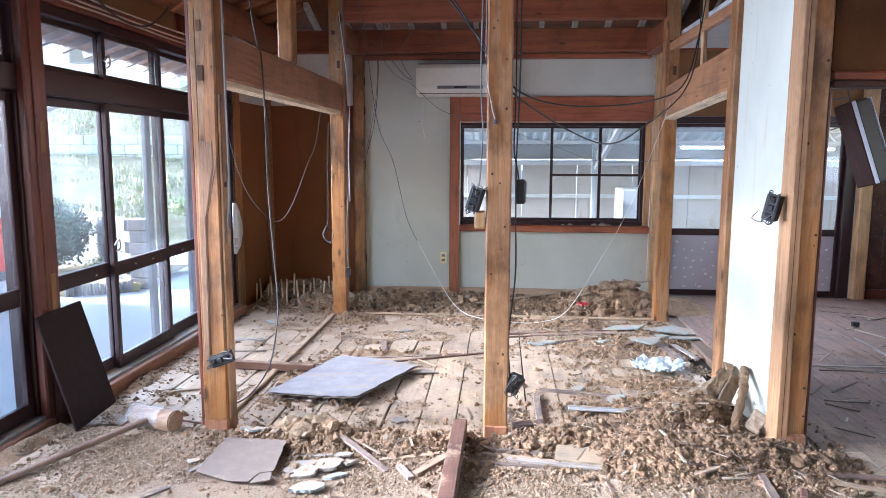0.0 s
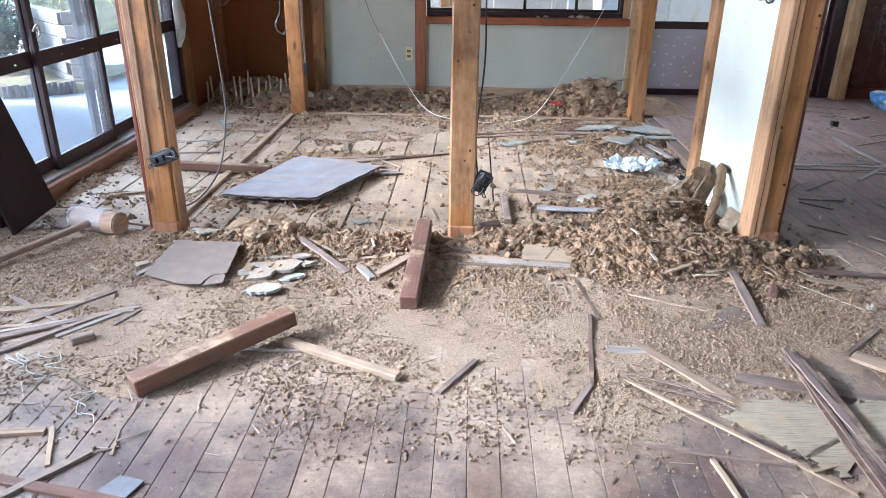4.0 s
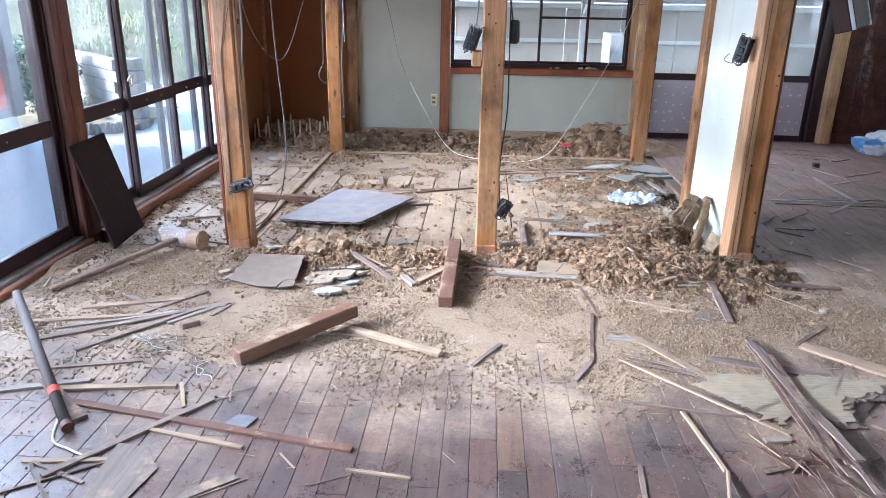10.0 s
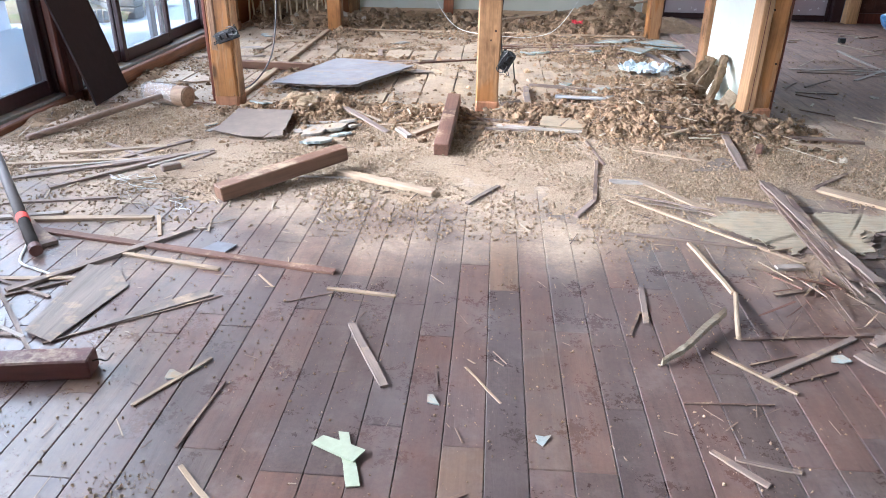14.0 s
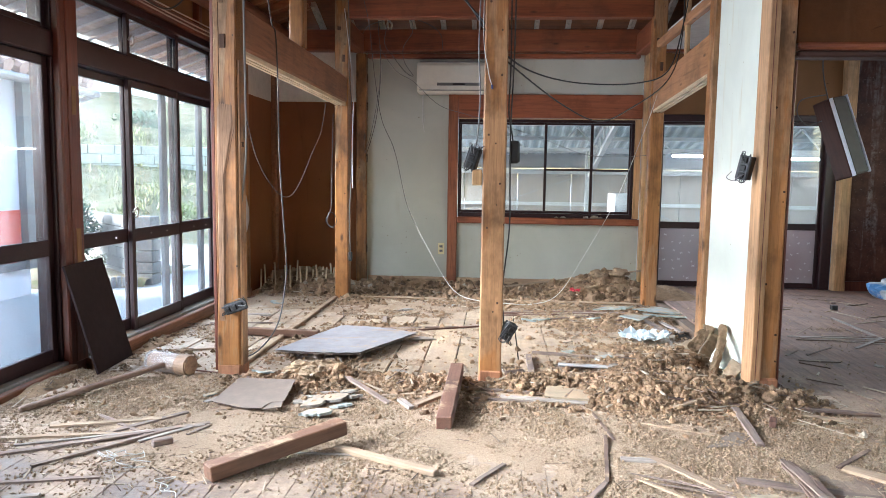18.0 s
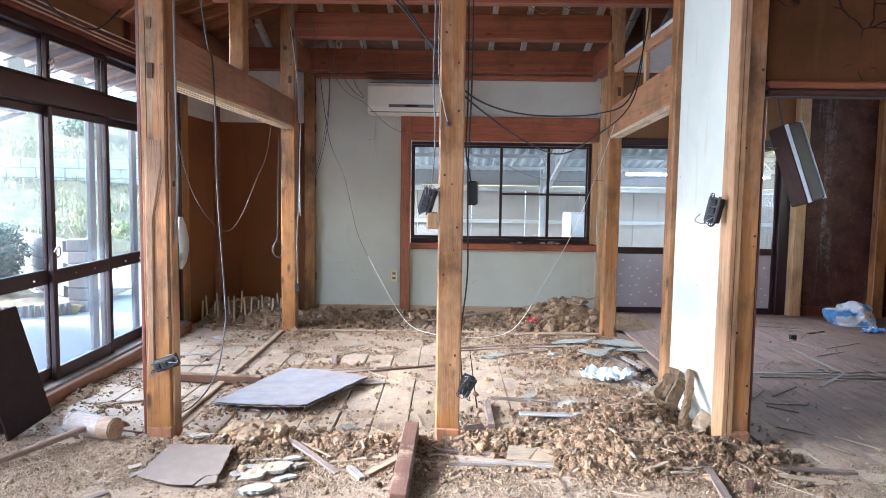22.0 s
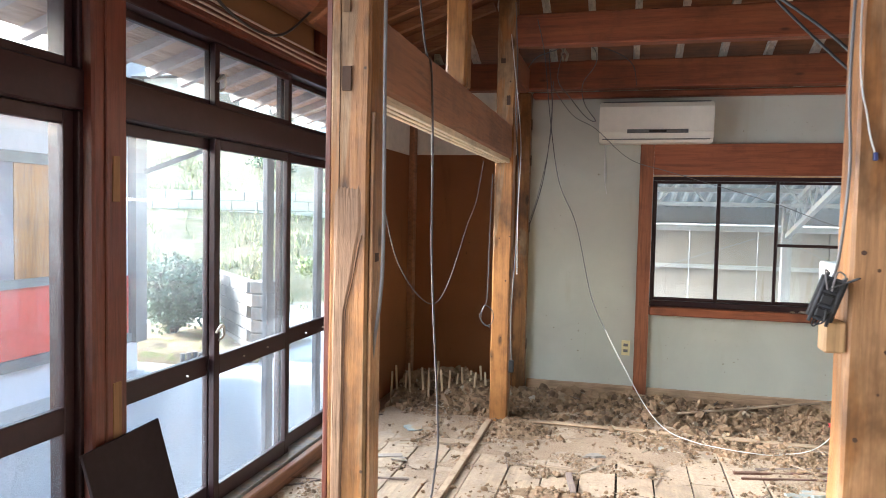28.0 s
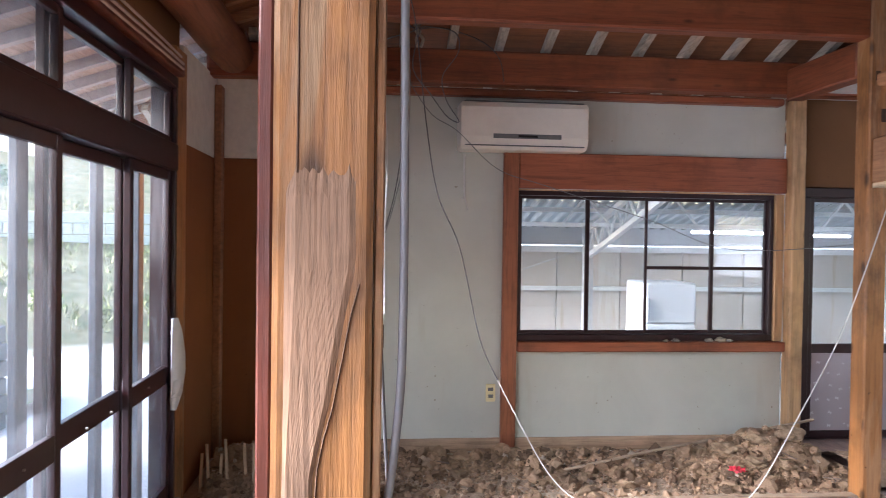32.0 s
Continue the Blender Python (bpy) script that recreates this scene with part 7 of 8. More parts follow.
for i in range(16):
    a = random.uniform(-0.03, 0.03)
    lath(2.455 + a, -1.0 - 0.2 * random.random(), 2.43 + random.uniform(-0.05, 0.07), random.uniform(-1.6, -2.0), random.uniform(0.010, 0.034), 0.005, random.choice("dggd"), 0.02 + 0.02 * random.random(), 0.012 + 0.03 * random.random(), "splintered_board", "dark splintered board with fibrous torn grain", 0.01 * random.uniform(-1, 1), 0.5)
for i in range(26):
    x, y = 2.365 + random.gauss(0, 0.07), -1.85 + random.gauss(0, 0.09)
    a = random.uniform(0, 6.28)
    L = random.uniform(0.05, 0.16)
    lath(x, y, x + L * math.cos(a), y + L * math.sin(a), random.uniform(0.003, 0.010), 0.004, random.choice("dgrp"), 0.004 + 0.02 * random.random(), 0.002, "splinter", "", 0, 0.5)
# torn bark-like strip
bm = bmesh.new()
pts = spline([(1.82, -2.229, 0.006), (1.883, -2.183, 0.022), (1.946, -2.102, 0.026), (2.01, -2.031, 0.03), (2.036, -1.981, 0.012)], 5)
prev = None
for i, p in enumerate(pts):
    w_ = 0.003 + 0.006 * math.sin(min(1, i / len(pts)) * 3.1) + 0.006 * noise.noise(Vector((i * 0.9, 0, 0)))
    s_ = Vector((0.64, -0.77, 0))
    ring = [bm.verts.new(p - s_ * w_ + Vector((0, 0, -0.006))), bm.verts.new(p + s_ * w_ + Vector((0, 0, -0.004))), bm.verts.new(p + s_ * w_ * 0.8 + Vector((0, 0, 0.010))), bm.verts.new(p - s_ * w_ * 0.6 + Vector((0, 0, 0.014)))]
    if prev:
        for a in range(4):
            bm.faces.new((prev[a], prev[(a + 1) % 4], ring[(a + 1) % 4], ring[a]))
    else:
        bm.faces.new(list(reversed(ring)))
    prev = ring
bm.faces.new(prev)
tagged(part("torn_wood_chunk", bm, m_ply_raw), "torn pale wood chunk with splintered ends", "wood chunk")
timber("upright_splinter", (2.099, -1.861, 0.0), (2.005, -2.181, 0.05), 0.012, 0.012, m_lath_pale, "thin pale splinter propped above the floor", "splinter", seed=91)
# crossed pale-green pieces
m_green = plain("pale_green_paint", (0.36, 0.39, 0.29), 0.7, 0.1, 8, 0.1)
flake("painted_wood_piece", [(1.058, -2.577), (1.075, -2.551), (1.168, -2.585), (1.152, -2.62)], 0.006, 0.004, m_green, "pale green painted wood piece crossed over another", "wood piece", jag=0.002, seed=21)
flake("painted_wood_piece", [(1.101, -2.53), (1.127, -2.535), (1.173, -2.679), (1.147, -2.684)], 0.001, 0.004, m_green, "pale green painted wood piece under another", "wood piece", jag=0.002, seed=22)

# leaning dark panel
bm = bmesh.new()
bl, br, up = Vector((-0.672, -0.15, 0.002)), Vector((-0.705, 0.262, 0.002)), Vector((-0.155, -0.02, 0.565))
u_, n_ = (br - bl).normalized(), (br - bl).cross(up).normalized()
q = [bl, br, br + up, bl + up]
f1 = [bm.verts.new(p) for p in q]
f2 = [bm.verts.new(p + n_ * 0.012) for p in q]
bm.faces.new(f1)
bm.faces.new(list(reversed(f2)))
for i in range(4):
    j = (i + 1) % 4
    bm.faces.new((f1[j], f1[i], f2[i], f2[j]))
bmesh.ops.recalc_face_normals(bm, faces=bm.faces[:])
bmesh.ops.bevel(bm, geom=bm.edges[:], offset=0.002, segments=1, affect="EDGES")
tagged(part("leaning_board", bm, plain("dark_brown_panel", (0.028, 0.016, 0.017), 0.75, 0.2, 4, 0.03, spec=0.2)), "dark brown flat board leaning against the window post", "board")

# mallet
e = thing("wooden_mallet", (-0.396, -0.188, 0.0), "large wooden mallet with plastic-wrapped head lying on the floor", "mallet")
bm = bmesh.new()
cyl(bm, (-0.431, -0.025, 0.054), (-0.185, -0.104, 0.054), 0.050, 0.054, 24)
bmesh.ops.bevel(bm, geom=[x for x in bm.edges if len(x.link_faces) == 2 and x.calc_face_angle(0) > 1.0], offset=0.006, segments=2, affect="EDGES")
part("head", bm, wood("mallet_head_wood", (0.30, 0.19, 0.12), "x", 0.6, False), e, "pale cylindrical wooden head")
bm = bmesh.new()
cyl(bm, (-0.442, -0.02, 0.056), (-0.255, -0.081, 0.056), 0.053, 0.056, 24)
for v in bm.verts:
    v.co += noise.noise_vector(v.co * 30) * 0.003
wrap = Nodes("clear_plastic_wrap")
_t, _g2, _mx = wrap.n("BsdfTransparent"), wrap.b, wrap.n("MixShader", Fac=0.25)
wrap.ln(_t.outputs[0], _mx.inputs[1])
wrap.ln(_g2.outputs[0], _mx.inputs[2])
wrap.ln(_mx.outputs[0], wrap.out.inputs[0])
part("plastic_wrap", bm, wrap.done((0.8, 0.82, 0.85), 0.15), e, "crumpled clear plastic wrap")
bm = bmesh.new()
bar(bm, (-0.325, -0.094, 0.045), (-0.673, -0.747, 0.0), 0.030, 0.026, 0.006)
part("handle", bm, wood("mallet_handle", (0.24, 0.16, 0.12), "y", 0.6, False), e, "worn grey-brown handle")
# pale pipe
e = thing("pipe", (0.026, -1.822, 0.0), "pale grey plastic pipe with a red band lying across laths", "pipe")
bm = bmesh.new()
cyl(bm, (0.026, -1.822, 0.018), (-0.599, -1.075, 0.14), 0.018, 0.018, 14)
part("tube", bm, plain("pale_grey_plastic", (0.075, 0.06, 0.055), 0.7, 0.1, 4, 0), e, "", True)
bm = bmesh.new()
cyl(bm, (-0.098, -1.672, 0.042), (-0.123, -1.643, 0.047), 0.0195, 0.0195, 14)
part("band", bm, m_red, e, "red band")
bm = bmesh.new()
cyl(bm, (0.028, -1.823, 0.0175), (0.011, -1.803, 0.021), 0.0192, 0.0192, 14)
part("end_cap", bm, plain("brown_cap", (0.12, 0.05, 0.04), 0.6), e)
# white string tangle
random.seed(55)
m_twine = plain("white_twine", (0.52, 0.50, 0.46), 0.9)
e = thing("white_string", (0.105, -1.291, 0.0), "tangled frayed white string on the floor", "string")
for k in range(7):
    bm = bmesh.new()
    x, y = random.uniform(-0.07, 0.28), random.uniform(-1.41, -1.16)
    pts = [(x, y, 0.004)]
    for i in range(5):
        x, y = x + random.uniform(-0.07, 0.09), y + random.uniform(-0.06, 0.05)
        pts.append((x, y, 0.004 + 0.012 * random.random()))
    tube(bm, spline(pts, 5), 0.0016, 5)
    part("strand", bm, m_twine, e)
bm = bmesh.new()
tube(bm, spline([(-0.046, -1.755, 0.003), (0.003, -1.87, 0.004), (0.073, -1.908, 0.003), (0.136, -1.936, 0.003)], 5), 0.004, 5)
tagged(part("white_string", bm, plain("white_cord", (0.7, 0.68, 0.63), 0.9)), "short frayed white cord on the boards", "string")


def crumpled(name, x0, y0, x1, y1, z, amp, material, label, category, seed, n=22):
    bm = bmesh.new()
    g_ = [[bm.verts.new((x0 + (x1 - x0) * i / n + 0.02 * noise.noise(Vector((i * 0.7, j * 0.7, seed))), y0 + (y1 - y0) * j / n + 0.03 * noise.noise(Vector((i * 0.6, j * 0.6, seed + 5))),
                         z + abs(amp * noise.noise(Vector((i * 0.33, j * 0.33, seed + 9)))) + amp * 0.3 * abs(noise.noise(Vector((i * 0.9, j * 0.9, seed)))))) for i in range(n + 1)] for j in range(n + 1)]
    rnd = random.Random(seed)
    for j in range(n):
        for i in range(n):
            u, v = (i / n - 0.5) * 2, (j / n - 0.5) * 2
            if u * u + v * v < 0.85 + 0.35 * noise.noise(Vector((i * 0.4, j * 0.4, seed))):
                bm.faces.new((g_[j][i], g_[j][i + 1], g_[j + 1][i + 1], g_[j + 1][i]))
    bmesh.ops.delete(bm, geom=[v for v in bm.verts if not v.link_faces], context="VERTS")
    ex = bmesh.ops.extrude_face_region(bm, geom=bm.faces[:])
    bmesh.ops.translate(bm, verts=[q for q in ex["geom"] if isinstance(q, bmesh.types.BMVert)], vec=(0, 0, 0.002))
    bmesh.ops.recalc_face_normals(bm, faces=bm.faces[:])
    return tagged(part(name, bm, material, None, "", False), label, category)


m_paper = plain("white_wallpaper_scrap", (0.56, 0.62, 0.66), 0.75, 0.1, 4, 0.1)
crumpled("wallpaper_scrap", 2.22, 1.14, 2.60, 1.44, -0.03, 0.075, m_paper, "crumpled white wallpaper torn off the wall", "wallpaper", 3, 18)
for k, pts in enumerate(([(2.28, 1.965), (2.527, 1.942), (2.667, 2.026), (2.478, 2.098)], [(2.628, 1.925), (2.969, 1.98), (2.938, 2.069), (2.678, 2.018)], [(2.478, 2.135), (2.778, 2.083), (3.015, 2.178), (2.734, 2.297)], [(2.179, 2.169), (2.438, 2.126), (2.516, 2.248), (2.297, 2.283)], [(2.327, 1.773), (2.469, 1.722), (2.549, 1.833), (2.427, 1.875)])):
    flake("wall_lining", pts, -0.02 + 0.008 * k, 0.010, m_plaster_b, "flat broken slab of pale grey-blue wall lining", "wall lining", "wall lining slabs", ((4, -3, 0), (-5, 2, 0), (3, 4, 0), (-3, -4, 0), (5, 5, 0))[k], 0.006, 60 + k)
m_bagb = Nodes("blue_white_bag")
_cc = m_bagb.ramp(m_bagb.noise(m_bagb.coords((1, 1, 1)), 6, 3), [(0.48, (0.72, 0.76, 0.82)), (0.56, (0.16, 0.38, 0.75))])
m_bagb = m_bagb.done(_cc, 0.4)
bm = bmesh.new()
bmesh.ops.create_icosphere(bm, subdivisions=4, radius=1)
for v in bm.verts:
    c = v.co.copy()
    d = 1 + 0.35 * noise.noise(c * 1.4 + Vector((3, 1, 0))) - 0.30 * abs(noise.noise(c * 2.6 + Vector((0, 4, 0)))) - 0.12 * abs(noise.noise(c * 6.5))
    v.co = Vector((c.x * 0.25 * d, c.y * 0.17 * d, max(-0.02, c.z * 0.17 * d) + 0.02))
o = part("plastic_bag", bm, m_bagb)
o.location = (5.10, 3.20, 0.0)
tagged(o, "crumpled blue and white plastic bag on the floor", "bag")
crumpled("plastic_bag", 4.95, 2.72, 5.15, 2.86, 0.0, 0.07, m_bagb, "small blue and white plastic bag on the floor", "bag", 6, 14)
crumpled("red_scrap", 2.06, 2.86, 2.16, 2.93, 0.03, 0.05, plain("red_plastic", (0.6, 0.03, 0.05), 0.5), "small crumpled red plastic scrap in the earth", "scrap", 7, 10)
part_ = tagged(part("black_block", bx((4.174, 2.426, 0.0), (4.222, 2.469, 0.04), 0.004), plain("black_plastic", (0.02, 0.02, 0.02), 0.5)), "small black plastic block on the floor", "block")

# earth-caked poles leaning on the blue wall
m_caked = earth_material("earth_caked_pole", (0.29, 0.20, 0.125), False)
bm = bmesh.new()
tube(bm, spline([(2.50, 0.05, 0.03), (2.56, 0.17, 0.11), (2.62, 0.30, 0.175), (2.665, 0.43, 0.225), (2.672, 0.46, 0.215)], 7), 0.021, 12)
for v in bm.verts:
    v.co += noise.noise_vector(v.co * 34) * 0.009 + noise.noise_vector(v.co * 95) * 0.005
tagged(part("caked_pole", bm, m_caked), "earth-caked round pole leaning on the blue wall", "pole")


def slab(p, q, w, h, material, label, category, seed, rough=0.012, roll=0.0):
    """A broken piece of wall core with an uneven, crusted surface."""
    m, n = frame_of((0, 0, 0), Vector(q) - Vector(p))
    bm = bx((0, -w / 2, -h / 2), (n, w / 2, h / 2), 0.004)
    for _ in range(3):
        bmesh.ops.subdivide_edges(bm, edges=[x for x in bm.edges if x.calc_length() > 0.02], cuts=1, use_grid_fill=True)
    for v in bm.verts:
        v.co += noise.noise_vector(v.co * 17 + Vector((seed, 0, 0))) * rough + noise.noise_vector(v.co * 60 + Vector((0, seed, 0))) * rough * 0.4
    ob = new("wall_core_piece", finish(bm, "wall_core_piece", material))
    ob.matrix_world = Matrix.Translation(p) @ m @ pose(0, 0, 0, roll)
    return tagged(ob, label, category, "broken wall core")


m_beige = plain("broken_beige_plaster", (0.40, 0.32, 0.23), 0.92, 0.25, 7, 0.4, dust=0.15)
slab((2.45, 0.16, 0.04), (2.66, 0.55, 0.15), 0.055, 0.045, m_caked, "crusted slab of wall core leaning on the blue wall", "wall core", 3, 0.016, 35)
slab((2.43, 0.17, 0.06), (2.60, 0.47, 0.135), 0.03, 0.012, m_plaster_g, "grey plaster face broken off with the wall core", "wall core", 4, 0.006, 50)
slab((2.37, 0.42, 0.05), (2.65, 0.60, 0.125), 0.085, 0.035, m_beige, "beige broken plaster slab leaning on the blue wall", "wall core", 5, 0.012, 20)
slab((2.50, 0.40, 0.10), (2.66, 0.66, 0.17), 0.06, 0.04, m_caked, "crusted slab of wall core leaning on the blue wall", "wall core", 6, 0.02, 10)
slab((2.60, 0.60, 0.10), (2.665, 0.71, 0.18), 0.04, 0.03, m_caked, "dark clump of straw and earth at the blue wall", "wall core", 7, 0.02, 0)
slab((2.585, 0.06, 0.05), (2.655, 0.12, 0.10), 0.07, 0.03, m_beige, "beige broken plaster slab leaning on the blue wall", "wall core", 8, 0.012, 25)
for k, (x, y, r_) in enumerate(((2.33, 0.20, 0.08), (0.40, -0.12, 0.07), (0.52, -0.08, 0.08), (0.47, -0.20, 0.06), (1.45, -0.03, 0.05), (2.16, 3.12, 0.09), (2.36, 3.16, 0.11), (2.02, 3.18, 0.07), (2.54, 3.10, 0.09), (2.28, 3.0, 0.07), (1.86, 3.22, 0.05), (2.45, 2.98, 0.06), (2.68, 3.12, 0.07), (-0.5, 3.25, 0.08), (-0.28, 3.15, 0.06))):
    bm = bmesh.new()
    bmesh.ops.create_icosphere(bm, subdivisions=3, radius=1)
    for v in bm.verts:
        d = 1 + 0.45 * noise.noise(v.co * 1.6 + Vector((k * 5, 0, 0))) - 0.30 * abs(noise.noise(v.co * 3.2 + Vector((0, k, 0)))) + 0.12 * noise.noise(v.co * 8)
        v.co = Vector((v.co.x * r_ * d, v.co.y * r_ * d, v.co.z * r_ * 0.5 * d))
    o = part("earth_lump", bm, m_lump, None, "", False)
    o.location = (x, y, floor_z(x, y) + over_floor(x, y) + r_ * 0.12)
    tagged(o, "large dry lump of straw-bound wall earth", "earth lump", "earth lumps")

# broken lath stubs in the alcove
m_stub = wood("pale_bamboo", (0.52, 0.40, 0.26), "z", 0.7, knots=False)
random.seed(77)
for k in range(15):
    x = -0.86 + 0.045 * k + random.uniform(-0.008, 0.008) + (0.06 if k > 3 else 0)
    y = 2.96 + random.uniform(-0.02, 0.05) + 0.012 * k
    h = random.uniform(0.14, 0.24)
    bm = bmesh.new()
    cyl(bm, (x, y, -0.05), (x + random.uniform(-0.02, 0.02), y + random.uniform(-0.02, 0.02), h), 0.009, 0.008, 8)
    tagged(part("bamboo_stub", bm, m_stub), "upright broken bamboo stub of the wall core", "bamboo stub", "bamboo stubs")

# ---------- fixtures ----------
e = thing("air_conditioner", (0.97, N, 1.88), "white wall-mounted air conditioner above the window", "air conditioner")
m_ac = plain("aged_white_plastic", (0.80, 0.735, 0.63), 0.45, 0.04, 3, 0)
bm = bmesh.new()
prof = [(N - 0.002, 1.885), (3.46, 1.885), (3.425, 1.905), (3.405, 1.96), (3.405, 2.14), (3.425, 2.172), (N - 0.002, 2.178)]
va = [bm.verts.new((0.575, y, z)) for y, z in prof]
vb = [bm.verts.new((1.375, y, z)) for y, z in prof]
bm.faces.new(va)
bm.faces.new(list(reversed(vb)))
for i in range(len(prof)):
    j = (i + 1) % len(prof)
    bm.faces.new((va[j], va[i], vb[i], vb[j]))
bmesh.ops.recalc_face_normals(bm, faces=bm.faces[:])
bmesh.ops.bevel(bm, geom=[x for x in bm.edges if x.calc_length() < 0.4], offset=0.008, segments=2, affect="EDGES")
part("body", bm, m_ac, e)
m_slot = plain("dark_grey_slot", (0.16, 0.15, 0.14), 0.5)
part("display_strip", bx((0.775, 3.400, 1.948), (1.20, 3.406, 1.976), 0.001), m_slot, e, "grey display strip")
part("display_window", bx((0.93, 3.398, 1.955), (1.05, 3.4005, 1.969)), plain("black_window", (0.03, 0.03, 0.03), 0.2), e)
part("flap", bx((0.60, 3.412, 1.903), (1.35, 3.428, 1.909)), m_slot, e, "thin louver line")
part("top_grille", bx((0.60, 3.43, 2.178), (1.35, 3.6, 2.182)), m_slot, e)
bm = bmesh.new()
tube(bm, spline([(0.62, N - 0.01, 1.885), (0.625, N - 0.012, 1.75), (0.63, N - 0.012, 1.62), (0.615, N - 0.015, 1.585)], 5), 0.005, 6)
part("drain_tube", bm, plain("pale_tube", (0.55, 0.54, 0.50), 0.6, 0.1, 4, 0), e)
e = thing("wall_outlet", (0.817, N, 0.27), "cream double wall outlet beside the window trim", "outlet")
part("plate", bx((0.787, N - 0.008, 0.27), (0.850, N - 0.0005, 0.385), 0.003), plain("cream_plastic", (0.78, 0.68, 0.38), 0.45, 0.05, 3, 0), e)
for z in (0.295, 0.34):
    part("socket", bx((0.802, N - 0.0095, z), (0.835, N - 0.0078, z + 0.022)), m_slot, e)
m_w_white = plain("white_cable", (0.62, 0.60, 0.57), 0.5, 0.1, 4, 0)
m_w_grey = plain("grey_cable", (0.15, 0.14, 0.14), 0.5, 0.1, 4, 0)
m_w_black = plain("black_cable", (0.02, 0.018, 0.018), 0.5, 0.1, 4, 0)
m_w_dark = plain("dark_grey_cable", (0.07, 0.06, 0.06), 0.5, 0.1, 4, 0)
m_w_tan = plain("tan_wire", (0.45, 0.36, 0.26), 0.5, 0.1, 4, 0)

m_black = plain("black_bakelite", (0.012, 0.011, 0.011), 0.6, 0.2, 6, 0.05)
m_zinc = plain("zinc_frame", (0.055, 0.055, 0.06), 0.5, 0.3, 6, 0.05, metal=0.4)


def switch_box(name, m, w, h, d, label, holes):
    """An open metal box with a strap that holds switch units."""
    e = thing(name, m.translation, label, "switch box")
    def p(nm, a, b, mt, lab="", bev=0.002):
        o = part(nm, bx(a, b, bev), mt, None)
        o.parent, o.matrix_parent_inverse = e, Matrix.Translation(e.location).inverted() @ m
        if lab:
            o["label"] = lab
    p("case", (-w / 2, -d, -h / 2), (w / 2, 0, h / 2), m_black)
    p("strap", (-w / 2 + 0.006, -d - 0.004, -h / 2 - 0.012), (-w / 2 + 0.014, -d - 0.001, h / 2 + 0.012), m_zinc)
    p("strap", (w / 2 - 0.014, -d - 0.004, -h / 2 - 0.012), (w / 2 - 0.006, -d - 0.001, h / 2 + 0.012), m_zinc)
    for i in range(holes + 1):
        z = -h / 2 + h * i / holes
        p("crossbar", (-w / 2 + 0.0145, -d - 0.0035, z - 0.003), (w / 2 - 0.0145, -d - 0.001, z + 0.003), m_zinc)
    rnd = random.Random(int(w * 1e4 + h * 1e5))
    for i in range(5):
        bm = bmesh.new()
        x, z = rnd.uniform(-w / 2, w / 2), rnd.choice((-h / 2, h / 2))
        s = 1 if z > 0 else -1
        tube(bm, spline([(x, -d * 0.5, z * 0.8), (x + rnd.uniform(-0.02, 0.02), -d - 0.01, z + 0.012 * s), (x + rnd.uniform(-0.035, 0.035), -d - 0.02, z + 0.02 * s * rnd.random()), (x + rnd.uniform(-0.03, 0.03), -d - 0.012, z - 0.03 * s)], 4), 0.0022, 5)
        o = part("wire", bm, m_w_black if i % 3 else m_w_grey)
        o.parent, o.matrix_parent_inverse = e, Matrix.Translation(e.location).inverted() @ m
    for i in range(holes):
        z = -h / 2 + h * (i + 0.5) / holes
        p("unit", (-w * 0.22, -d - 0.012, z - h * 0.3 / holes), (w * 0.22, -d - 0.0003, z + h * 0.3 / holes), m_black)
    return e


switch_box("switch_box", pose(1.264, -0.03, 1.145, 0, 18, -12), 0.06, 0.105, 0.045, "open metal switch box hanging by its wires beside a post", 3)
tagged(part("wood_block", rough_box((1.255, -0.06, 1.01), (1.305, 0.0, 1.09), 2, 0.001, 3), m_post_pale), "pale wooden block nailed to the post", "block")
switch_box("switch_box", pose(0.052, -0.066, 0.37, 8, 70, 5), 0.055, 0.11, 0.035, "open metal switch box fixed low on the pine post", 3)
switch_box("switch_box", pose(2.612, 0.02, 1.115, 0, 12, -42), 0.06, 0.115, 0.05, "open metal switch box hanging at the blue wall", 3)
switch_box("switch_box", pose(1.447, -0.02, 0.285, 20, 25, 20), 0.06, 0.085, 0.045, "black socket box dangling above the boards", 2)
e = thing("junction_box", (1.46, 0.0, 1.11), "slim black junction box hanging from a cable", "junction box")
part("body", bx((1.442, -0.03, 1.122), (1.488, 0.01, 1.235), 0.008), m_black, e)
part("strap", bx((1.489, -0.012, 1.13), (1.492, -0.008, 1.225)), m_zinc, e)
